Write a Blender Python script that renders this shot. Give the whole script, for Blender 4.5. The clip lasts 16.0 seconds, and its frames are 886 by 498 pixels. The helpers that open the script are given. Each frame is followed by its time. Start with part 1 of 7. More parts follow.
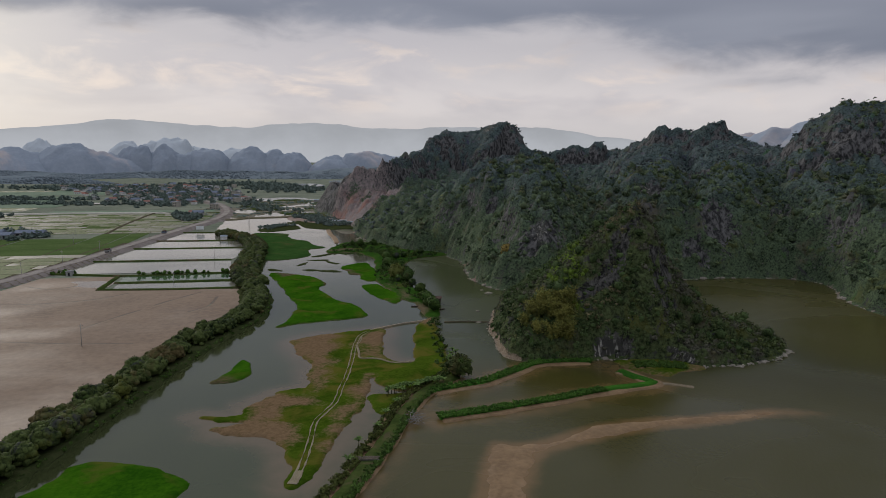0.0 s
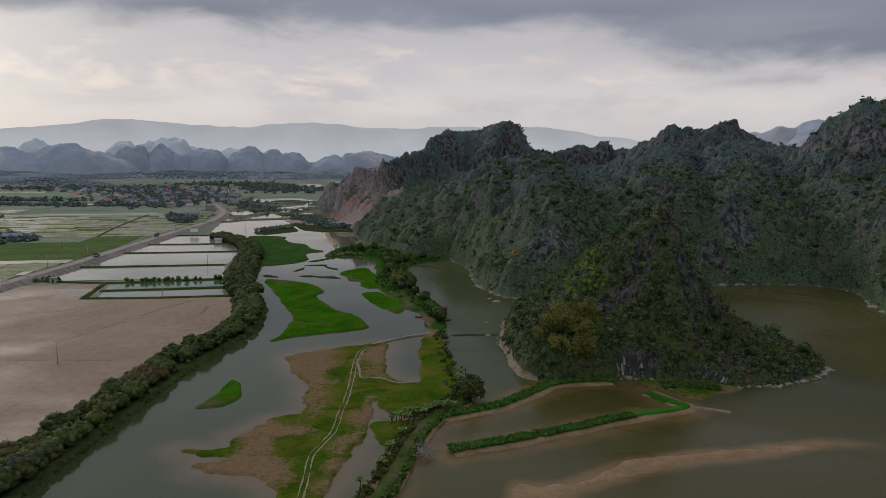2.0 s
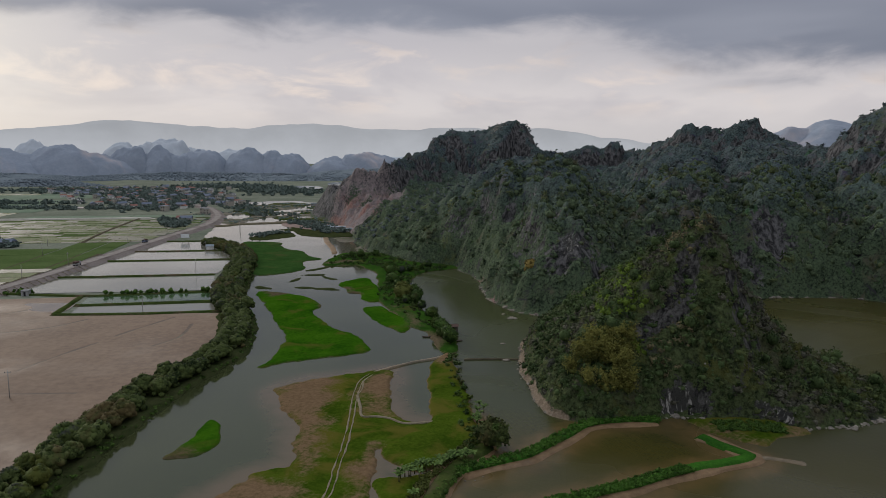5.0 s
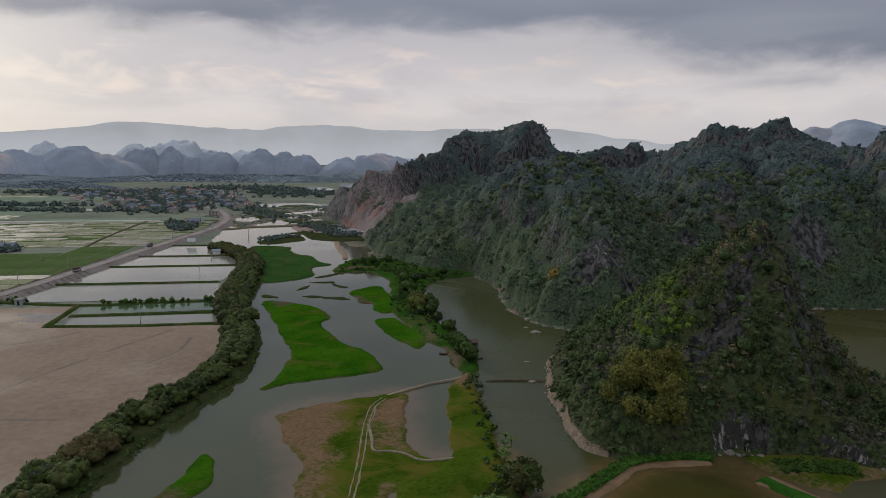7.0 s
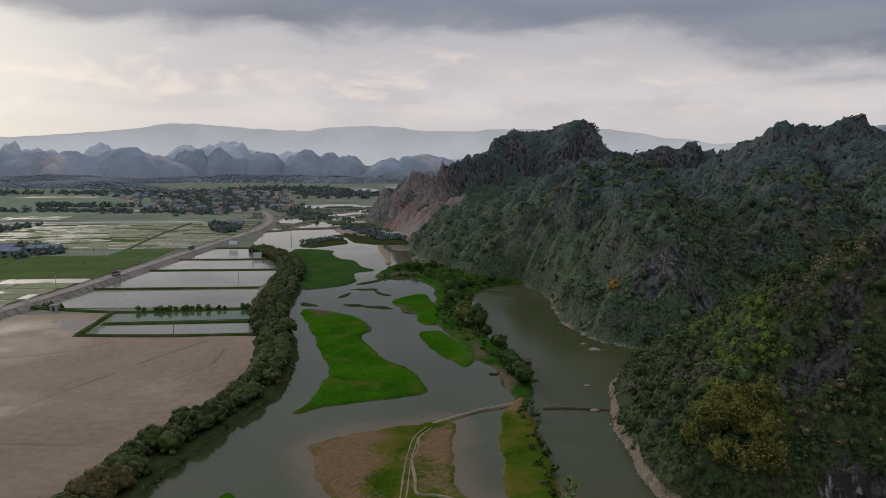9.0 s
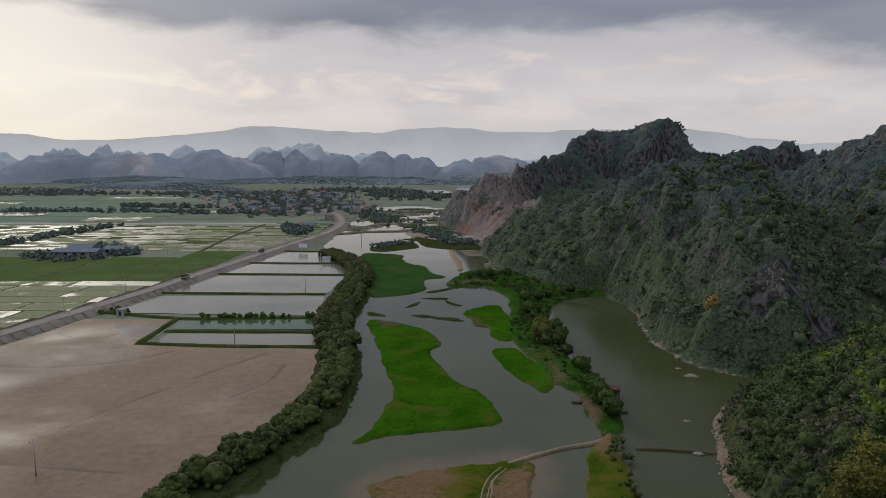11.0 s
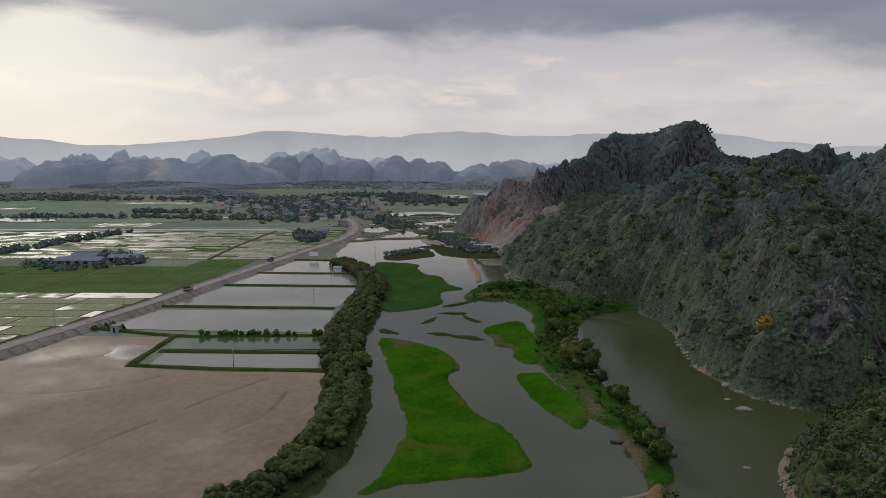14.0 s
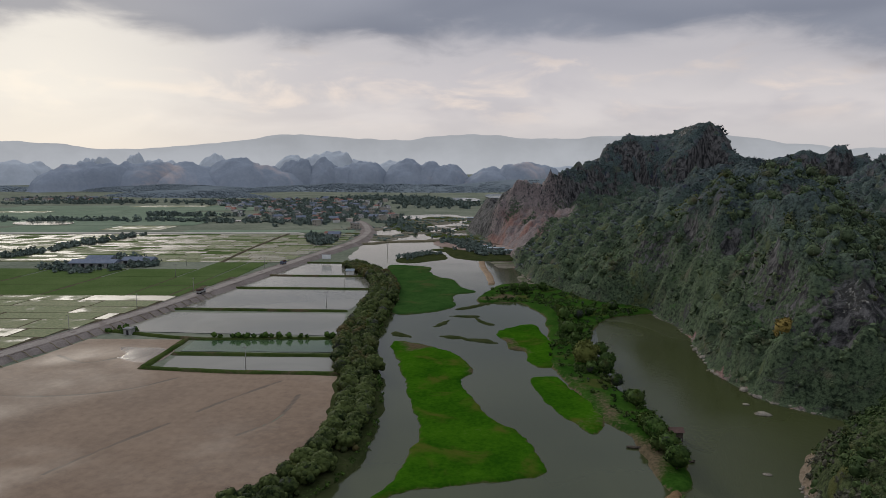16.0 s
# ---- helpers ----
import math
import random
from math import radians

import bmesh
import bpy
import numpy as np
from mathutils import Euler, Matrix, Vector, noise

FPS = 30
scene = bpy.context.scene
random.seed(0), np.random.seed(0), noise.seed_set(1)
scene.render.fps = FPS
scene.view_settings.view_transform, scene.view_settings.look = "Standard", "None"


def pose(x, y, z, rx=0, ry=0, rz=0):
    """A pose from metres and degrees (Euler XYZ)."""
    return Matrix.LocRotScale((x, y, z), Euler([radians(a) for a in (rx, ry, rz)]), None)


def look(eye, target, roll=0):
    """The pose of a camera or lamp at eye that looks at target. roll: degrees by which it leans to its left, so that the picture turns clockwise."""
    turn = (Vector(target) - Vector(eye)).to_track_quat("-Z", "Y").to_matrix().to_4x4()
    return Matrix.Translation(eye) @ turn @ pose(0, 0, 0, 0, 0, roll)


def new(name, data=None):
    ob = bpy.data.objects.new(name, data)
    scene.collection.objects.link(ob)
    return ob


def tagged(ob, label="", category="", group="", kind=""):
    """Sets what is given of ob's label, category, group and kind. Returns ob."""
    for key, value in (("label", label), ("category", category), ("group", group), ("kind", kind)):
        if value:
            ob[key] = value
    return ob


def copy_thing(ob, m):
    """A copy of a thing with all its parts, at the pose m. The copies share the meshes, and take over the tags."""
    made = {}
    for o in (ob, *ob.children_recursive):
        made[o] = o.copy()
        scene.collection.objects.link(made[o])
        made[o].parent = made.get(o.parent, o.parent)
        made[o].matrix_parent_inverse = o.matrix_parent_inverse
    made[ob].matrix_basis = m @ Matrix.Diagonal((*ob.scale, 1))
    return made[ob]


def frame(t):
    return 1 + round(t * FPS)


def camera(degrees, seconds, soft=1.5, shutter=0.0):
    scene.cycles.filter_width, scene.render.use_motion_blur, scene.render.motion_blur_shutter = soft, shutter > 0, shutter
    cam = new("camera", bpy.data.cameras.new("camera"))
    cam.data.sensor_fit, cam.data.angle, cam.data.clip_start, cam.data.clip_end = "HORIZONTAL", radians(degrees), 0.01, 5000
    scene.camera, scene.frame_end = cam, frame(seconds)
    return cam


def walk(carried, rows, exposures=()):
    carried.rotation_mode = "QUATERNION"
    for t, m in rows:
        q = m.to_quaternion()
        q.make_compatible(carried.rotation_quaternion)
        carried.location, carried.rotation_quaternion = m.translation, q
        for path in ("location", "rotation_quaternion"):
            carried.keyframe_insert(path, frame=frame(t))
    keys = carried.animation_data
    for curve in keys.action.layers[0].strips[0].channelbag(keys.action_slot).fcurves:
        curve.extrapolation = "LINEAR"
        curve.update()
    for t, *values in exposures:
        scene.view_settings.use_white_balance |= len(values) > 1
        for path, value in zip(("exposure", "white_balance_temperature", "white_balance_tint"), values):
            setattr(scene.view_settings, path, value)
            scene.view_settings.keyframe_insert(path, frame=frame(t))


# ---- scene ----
cam = camera(66.0, 16.0, soft=0.65)
# seconds, eye, yaw to the left, pitch, roll
PATH = [
    (0, 15.51, -5.88, 74.99, 4.190, -8.083, 0.219),
    (0.5, 14.29, -0.76, 75.05, 4.178, -8.098, 0.209),
    (1, 13.09, 4.51, 75.08, 4.151, -8.106, 0.203),
    (1.5, 11.91, 9.91, 75.08, 4.129, -8.107, 0.199),
    (2, 10.76, 15.41, 75.06, 4.119, -8.100, 0.197),
    (2.5, 9.64, 20.94, 75.01, 4.110, -8.088, 0.195),
    (3, 8.55, 26.46, 74.95, 4.105, -8.075, 0.192),
    (3.5, 7.47, 31.96, 74.89, 4.107, -8.060, 0.189),
    (4, 6.39, 37.45, 74.82, 4.110, -8.043, 0.184),
    (4.5, 5.32, 42.97, 74.75, 4.117, -8.020, 0.177),
    (5, 4.24, 48.52, 74.68, 4.151, -7.993, 0.169),
    (5.5, 3.15, 54.09, 74.63, 4.248, -7.965, 0.160),
    (6, 2.07, 59.67, 74.59, 4.440, -7.939, 0.148),
    (6.5, 1.00, 65.25, 74.57, 4.744, -7.918, 0.134),
    (7, -0.06, 70.81, 74.56, 5.152, -7.903, 0.117),
    (7.5, -1.13, 76.37, 74.56, 5.614, -7.895, 0.095),
    (8, -2.23, 81.92, 74.56, 6.208, -7.888, 0.069),
    (8.5, -3.37, 87.48, 74.56, 7.226, -7.878, 0.037),
    (9, -4.58, 93.08, 74.55, 8.871, -7.859, 0.002),
    (9.5, -5.86, 98.71, 74.54, 10.755, -7.833, -0.034),
    (10, -7.18, 104.39, 74.53, 12.536, -7.803, -0.070),
    (10.5, -8.56, 110.08, 74.52, 13.963, -7.773, -0.101),
    (11, -9.99, 115.70, 74.52, 14.949, -7.741, -0.129),
    (11.5, -11.44, 121.10, 74.53, 15.527, -7.704, -0.152),
    (12, -12.89, 126.14, 74.54, 15.805, -7.659, -0.173),
    (12.5, -14.30, 130.67, 74.55, 15.926, -7.602, -0.192),
    (13, -15.62, 134.55, 74.54, 16.013, -7.535, -0.212),
    (13.5, -16.76, 137.69, 74.52, 16.135, -7.460, -0.234),
    (14, -17.67, 140.05, 74.48, 16.276, -7.383, -0.259),
    (14.5, -18.30, 141.57, 74.41, 16.447, -7.307, -0.287),
    (15, -18.63, 142.32, 74.31, 16.725, -7.237, -0.320),
    (15.5, -18.69, 142.36, 74.19, 17.021, -7.177, -0.357),
    (16, -18.49, 141.73, 74.05, 17.302, -7.128, -0.397),
]
walk(cam, [(t, Matrix.Translation((x, y, z)) @ pose(0, 0, 0, 0, 0, yaw) @ pose(0, 0, 0, 90 + pitch) @ pose(0, 0, 0, 0, 0, roll)) for t, x, y, z, yaw, pitch, roll in PATH])

# ---- world, sun, exposure ----
SUN_AZ, SUN_EL = -48.0, 24.0  # degrees clockwise from +y; height of the veiled sun
scene.view_settings.exposure = 0.02
world = bpy.data.worlds.new("overcast_sky")
scene.world = world
world.use_nodes = True


class Nodes:
    """Short-hand for building a node tree."""

    def __init__(self, tree):
        self.tree = tree
        tree.nodes.clear()

    def add(self, kind, **inputs):
        node = self.tree.nodes.new(kind)
        for key, value in inputs.items():
            self.put(node, key, value)
        return node

    def put(self, node, key, value):
        sock = node.inputs[int(key[1:]) if key[0] == "i" and key[1:].isdigit() else key.replace("_", " ")]
        if isinstance(value, bpy.types.NodeSocket):
            self.tree.links.new(value, sock)
        else:
            sock.default_value = value

    def math(self, op, a, b=0.0, c=0.0, clamp=False):
        node = self.tree.nodes.new("ShaderNodeMath")
        node.operation, node.use_clamp = op, clamp
        for n, v in enumerate((a, b, c)):
            self.put(node, f"i{n}", v)
        return node.outputs[0]

    def vmath(self, op, a, b=(0, 0, 0)):
        node = self.tree.nodes.new("ShaderNodeVectorMath")
        node.operation = op
        self.put(node, "i0", a)
        if op == "SCALE":
            self.put(node, "Scale", b)
        else:
            self.put(node, "i1", b)
        return node.outputs["Value"] if op in ("DOT_PRODUCT", "LENGTH") else node.outputs[0]

    def mix(self, fac, a, b, blend="MIX"):
        node = self.tree.nodes.new("ShaderNodeMix")
        node.data_type, node.blend_type = "RGBA", blend
        self.put(node, "i0", fac)
        self.put(node, "i6", a if isinstance(a, bpy.types.NodeSocket) else (*a, 1))
        self.put(node, "i7", b if isinstance(b, bpy.types.NodeSocket) else (*b, 1))
        return node.outputs[2]

    def noise(self, where, scale, detail=4.0, rough=0.55, twist=0.0):
        node = self.add("ShaderNodeTexNoise", Vector=where, Scale=scale, Detail=detail, Roughness=rough, Distortion=twist)
        return node.outputs["Fac"]

    def step(self, value, low, high, to0=0.0, to1=1.0):
        node = self.tree.nodes.new("ShaderNodeMapRange")
        node.interpolation_type = "SMOOTHSTEP"
        for n, v in enumerate((value, low, high, to0, to1)):
            self.put(node, f"i{n}", v)
        return node.outputs[0]


def build_sky():
    g = Nodes(world.node_tree)
    way = g.add("ShaderNodeTexCoord").outputs["Generated"]
    split = g.add("ShaderNodeSeparateXYZ", Vector=way)
    up = split.outputs["Z"]
    sky = g.tree.nodes.new("ShaderNodeTexSky")
    sky.sky_type, sky.sun_disc = "NISHITA", False
    sky.sun_elevation, sky.sun_rotation = radians(SUN_EL), radians(SUN_AZ)
    # cloud deck: the direction laid onto a plane overhead, so that clouds flatten towards the horizon
    deep = g.math("ADD", g.math("MAXIMUM", up, 0.0), 0.05)
    flat = g.add("ShaderNodeCombineXYZ", X=g.math("DIVIDE", split.outputs["X"], deep), Y=g.math("DIVIDE", split.outputs["Y"], deep), Z=4.2).outputs[0]
    soft = g.vmath("MULTIPLY", way, (3.2, 3.2, 10.0))
    big = g.noise(g.vmath("ADD", soft, (2.3, 0.4, 1.0)), 1.0, 2.0, 0.45, 0.2)
    mid = g.noise(flat, 0.45, 3.0, 0.5, 0.3)
    tall = g.vmath("MULTIPLY", way, (4.2, 4.2, 13.0))
    wisps = g.noise(tall, 1.0, 4.0, 0.52, 0.35)
    puffs = g.noise(g.vmath("MULTIPLY", way, (8.0, 8.0, 24.0)), 1.0, 5.0, 0.55, 0.4)
    # the heavy deck begins some ten degrees up, lower to the east, with a ragged edge
    right = g.step(split.outputs["X"], 0.02, 0.42)
    edge = g.math("ADD", up, g.math("MULTIPLY", g.math("SUBTRACT", big, 0.5), 0.10))
    edge = g.math("ADD", edge, g.math("MULTIPLY", g.math("SUBTRACT", puffs, 0.5), 0.085))
    edge = g.math("MULTIPLY_ADD", right, 0.042, edge)
    deck = g.step(edge, 0.138, 0.182)
    # greyer rags hang below it
    edge2 = g.math("ADD", up, g.math("MULTIPLY", g.math("SUBTRACT", wisps, 0.5), 0.30))
    grey = g.math("MULTIPLY", g.step(edge2, 0.080, 0.185), g.math("MULTIPLY_ADD", right, 0.30, 0.52))
    veil = g.mix(g.step(wisps, 0.34, 0.66), (0.545, 0.515, 0.545), (0.715, 0.665, 0.665))
    warm = g.math("MULTIPLY", g.step(puffs, 0.50, 0.72), g.step(up, 0.03, 0.10))
    veil = g.mix(g.math("MULTIPLY", warm, 0.85), veil, (0.85, 0.725, 0.650))
    veil = g.mix(g.step(up, 0.01, 0.075), (0.585, 0.560, 0.575), veil)
    veil = g.mix(grey, veil, (0.385, 0.380, 0.425))
    dark = g.mix(g.step(mid, 0.30, 0.70), (0.190, 0.205, 0.262), (0.285, 0.298, 0.358))
    # like any overcast the deck is brightest towards the zenith
    dark = g.mix(g.step(up, 0.24, 0.75), dark, (0.74, 0.77, 0.82))
    cloud = g.mix(deck, veil, dark)
    # the sun stands behind the thin part of the veil
    az = radians(SUN_AZ)
    toward = (math.sin(az) * math.cos(radians(8)), math.cos(az) * math.cos(radians(8)), math.sin(radians(8)))
    near = g.math("MAXIMUM", g.vmath("DOT_PRODUCT", way, toward), 0.0)
    glow = g.math("MULTIPLY", g.math("POWER", near, 34.0), g.math("SUBTRACT", 1.0, g.math("MULTIPLY", deck, 0.8)))
    cloud = g.mix(g.math("MULTIPLY", glow, 0.6), cloud, (1.0, 0.95, 0.83))
    cloud = g.mix(g.step(up, -0.06, -0.01), (0.12, 0.13, 0.11), cloud)
    clear = g.add("ShaderNodeBackground", Color=sky.outputs[0], Strength=0.07)
    cover = g.add("ShaderNodeBackground", Color=cloud, Strength=1.0)
    both = g.add("ShaderNodeMixShader", i0=0.93, i1=clear.outputs[0], i2=cover.outputs[0])
    g.add("ShaderNodeOutputWorld", Surface=both.outputs[0])


build_sky()
lamp = bpy.data.lights.new("veiled_sun", "SUN")
lamp.energy, lamp.angle, lamp.color = 1.4, radians(14), (1.0, 0.93, 0.82)
sun = new("veiled_sun", lamp)
sun_way = Vector((math.sin(radians(SUN_AZ)) * math.cos(radians(SUN_EL)), math.cos(radians(SUN_AZ)) * math.cos(radians(SUN_EL)), math.sin(radians(SUN_EL))))
sun.matrix_world = look(sun_way * 400, (0, 0, 0))

# ---- arithmetic of the ground ----


def lattice(ix, iy, seed):
    n = (ix.astype(np.int64) * 374761393 + iy.astype(np.int64) * 668265263 + seed * 974634777) & 0xFFFFFFFF
    n = ((n ^ (n >> 13)) * 1274126177) & 0xFFFFFFFF
    return ((n ^ (n >> 16)) & 0xFFFF) / 65535.0


def value_noise(x, y, seed):
    ix, iy = np.floor(x), np.floor(y)
    fx, fy = x - ix, y - iy
    fx, fy = fx * fx * (3 - 2 * fx), fy * fy * (3 - 2 * fy)
    a, b = lattice(ix, iy, seed), lattice(ix + 1, iy, seed)
    c, d = lattice(ix, iy + 1, seed), lattice(ix + 1, iy + 1, seed)
    return (a * (1 - fx) + b * fx) * (1 - fy) + (c * (1 - fx) + d * fx) * fy


def fbm(x, y, size, octaves=4, seed=0, ridged=False):
    """Noise from -1 to 1 with its largest features about size metres wide."""
    total, weight, amount = 0.0, 0.0, 1.0
    x, y = np.asarray(x, float) / size, np.asarray(y, float) / size
    for k in range(octaves):
        v = value_noise(x + 17.3 * k, y - 9.1 * k, seed + k) * 2 - 1
        total = total + amount * ((1 - 2 * np.abs(v)) if ridged else v)
        weight, amount = weight + amount, amount * 0.5
        x, y = 1.93 * x + 0.31 * y, 1.93 * y - 0.31 * x
    return total / weight


def smoothstep(v, a, b):
    t = np.clip((v - a) / (b - a), 0, 1)
    return t * t * (3 - 2 * t)


def rounded(points, steps=6, closed=True):
    """A smooth line through control points."""
    p = np.array(points, float)
    n = len(p)
    out = []
    for i in range(n if closed else n - 1):
        if closed:
            a, b, c, d = p[i - 1], p[i], p[(i + 1) % n], p[(i + 2) % n]
        else:
            a, b, c, d = p[max(i - 1, 0)], p[i], p[i + 1], p[min(i + 2, n - 1)]
        for s in np.arange(steps) / steps:
            out.append(0.5 * (2 * b + (c - a) * s + (2 * a - 5 * b + 4 * c - d) * s**2 + (3 * b - a - 3 * c + d) * s**3))
    if not closed:
        out.append(p[-1])
    return np.array(out)


def inside_by(line, x, y):
    """Metres by which points lie inside a closed line (outside: negative)."""
    best, flips = np.full(np.shape(x), 1e9), np.zeros(np.shape(x), bool)
    for (ax, ay), (bx, by) in zip(line, np.roll(line, -1, axis=0)):
        dx, dy = bx - ax, by - ay
        s = np.clip(((x - ax) * dx + (y - ay) * dy) / (dx * dx + dy * dy + 1e-12), 0, 1)
        best = np.minimum(best, (x - ax - s * dx) ** 2 + (y - ay - s * dy) ** 2)
        if ay != by:
            flips ^= ((ay > y) != (by > y)) & (x < dx * (y - ay) / (by - ay) + ax)
    return np.sqrt(best) * np.where(flips, 1, -1)


def along(line, x, y):
    """Distance to an open line, and how far along it (0 to 1) the nearest place is."""
    line = np.array(line, float)
    lengths = np.r_[0, np.cumsum(np.hypot(*np.diff(line[:, :2], axis=0).T))]
    best, where = np.full(np.shape(x), 1e18), np.zeros(np.shape(x))
    for i in range(len(line) - 1):
        (ax, ay), (bx, by) = line[i, :2], line[i + 1, :2]
        dx, dy = bx - ax, by - ay
        s = np.clip(((x - ax) * dx + (y - ay) * dy) / (dx * dx + dy * dy + 1e-12), 0, 1)
        far = (x - ax - s * dx) ** 2 + (y - ay - s * dy) ** 2
        where = np.where(far < best, (lengths[i] + s * (lengths[i + 1] - lengths[i])) / lengths[-1], where)
        best = np.minimum(best, far)
    return np.sqrt(best), where


# ---- meshes ----


def mesh_of(name, verts, faces, material=None, smooth=True, **marks):
    """A mesh from arrays; marks become float attributes of its points."""
    me = bpy.data.meshes.new(name)
    verts, faces = np.asarray(verts, float), np.asarray(faces, int)
    me.vertices.add(len(verts))
    me.vertices.foreach_set("co", verts.ravel())
    k = faces.shape[1]
    me.loops.add(faces.size)
    me.loops.foreach_set("vertex_index", faces.ravel())
    me.polygons.add(len(faces))
    me.polygons.foreach_set("loop_start", np.arange(0, faces.size, k))
    me.polygons.foreach_set("use_smooth", np.full(len(faces), smooth))
    for key, values in marks.items():
        me.attributes.new(key, "FLOAT", "POINT").data.foreach_set("value", np.asarray(values, np.float32).ravel())
    me.update(calc_edges=True)
    if material:
        me.materials.append(material)
    return me


def grid_mesh(name, x, y, z, material, keep=None, **marks):
    """A sheet over a lattice of places; keep tells which points hold faces."""
    rows, cols = x.shape
    i = np.arange(rows * cols).reshape(rows, cols)
    faces = np.stack([i[:-1, :-1], i[:-1, 1:], i[1:, 1:], i[1:, :-1]], -1).reshape(-1, 4)
    verts = np.stack([x, y, z], -1).reshape(-1, 3)
    if keep is not None:
        faces = faces[keep.ravel()[faces].any(1)]
        used = np.unique(faces)
        back = np.zeros(len(verts), int)
        back[used] = np.arange(len(used))
        faces, verts = back[faces], verts[used]
        marks = {k: np.asarray(v).ravel()[used] for k, v in marks.items()}
    return mesh_of(name, verts, faces, material, **marks)


def part(name, data, parent, label="", at=None):
    """Links a mesh as one part of a thing."""
    ob = new(name, data)
    ob.parent = parent
    if at is not None:
        ob.matrix_basis = at
    return tagged(ob, label=label)


def finish(bm, name, material, smooth=False):
    me = bpy.data.meshes.new(name)
    bmesh.ops.recalc_face_normals(bm, faces=bm.faces)
    bm.to_mesh(me)
    bm.free()
    for f in me.polygons:
        f.use_smooth = smooth
    me.materials.append(material)
    return me


def box_mesh(name, x0, y0, z0, x1, y1, z1, material, bevel=0.0):
    bm = bmesh.new()
    bmesh.ops.create_cube(bm, size=1, matrix=Matrix.Translation(((x0 + x1) / 2, (y0 + y1) / 2, (z0 + z1) / 2)) @ Matrix.Diagonal((x1 - x0, y1 - y0, z1 - z0, 1)))
    if bevel:
        bmesh.ops.bevel(bm, geom=bm.edges[:], offset=bevel, segments=2, affect="EDGES")
    return finish(bm, name, material)


# ---- materials ----


def surface(name, colours, size, fine=1.0, rough=0.9, bump=0.4, wet=None, second=None, tone="", slope=None, metal=0.0, gloss=0.35, patches=None):
    """A natural surface: two colours in patches of about size metres, with grain of about fine metres.
    second: (attribute, colour, colour) laid over where the attribute is high; slope: rock where the ground is steep;
    wet: how much of it is wet and shining; tone: attribute that varies the colour; patches: (colour, size, share)."""
    m = bpy.data.materials.new(name)
    m.use_nodes = True
    g = Nodes(m.node_tree)
    where = g.add("ShaderNodeNewGeometry").outputs["Position"]
    wide, grain = g.noise(where, 1 / size, 4, 0.6, 0.3), g.noise(where, 1 / fine, 5, 0.65)
    both = g.math("MULTIPLY_ADD", grain, 0.55, g.math("MULTIPLY", wide, 0.6))
    colour = g.mix(g.step(both, 0.38, 0.76), colours[0], colours[1])
    if patches:
        spot = g.noise(where, 1 / patches[1], 5, 0.6, 0.6)
        colour = g.mix(g.step(spot, 1 - patches[2] - 0.07, 1 - patches[2] + 0.1), colour, patches[0])
    if second:
        mark = g.add("ShaderNodeAttribute")
        mark.attribute_name = second[0]
        ragged = g.math("ADD", mark.outputs["Fac"], g.math("MULTIPLY", g.math("SUBTRACT", both, 0.55), 1.7))
        over = g.mix(g.step(grain, 0.3, 0.7), second[1], second[2])
        colour = g.mix(g.step(ragged, 0.22, 0.78), colour, over)
    if slope:
        steep = g.add("ShaderNodeSeparateXYZ", Vector=g.add("ShaderNodeNewGeometry").outputs["Normal"]).outputs["Z"]
        steep = g.math("ADD", steep, g.math("MULTIPLY", g.math("SUBTRACT", both, 0.55), 0.8))
        stone = g.mix(g.step(g.noise(g.vmath("MULTIPLY", where, (1, 1, 0.25)), 1 / (fine * 1.5), 6, 0.7), 0.3, 0.75), slope[1], slope[2])
        colour = g.mix(g.step(steep, slope[0] - 0.1, slope[0] + 0.1, 1.0, 0.0), colour, stone)
    if tone:
        mark = g.add("ShaderNodeAttribute")
        mark.attribute_name = tone
        colour = g.mix(1.0, colour, g.add("ShaderNodeCombineColor", Red=mark.outputs["Fac"], Green=mark.outputs["Fac"], Blue=mark.outputs["Fac"]).outputs[0], "MULTIPLY")
    shine = rough
    if wet is not None:
        shine = g.step(g.noise(where, 0.6 / size, 4, 0.6, 0.4), wet - 0.1, wet + 0.12, gloss, rough)
    relief = g.add("ShaderNodeBump", Strength=bump, Distance=fine * 0.3, Height=both)
    bsdf = g.add("ShaderNodeBsdfPrincipled", Base_Color=colour, Roughness=shine, Metallic=metal, Normal=relief.outputs[0])
    bsdf.inputs["Specular IOR Level"].default_value = 0.4 if wet is not None else 0.0
    g.add("ShaderNodeOutputMaterial", Surface=bsdf.outputs[0])
    return m


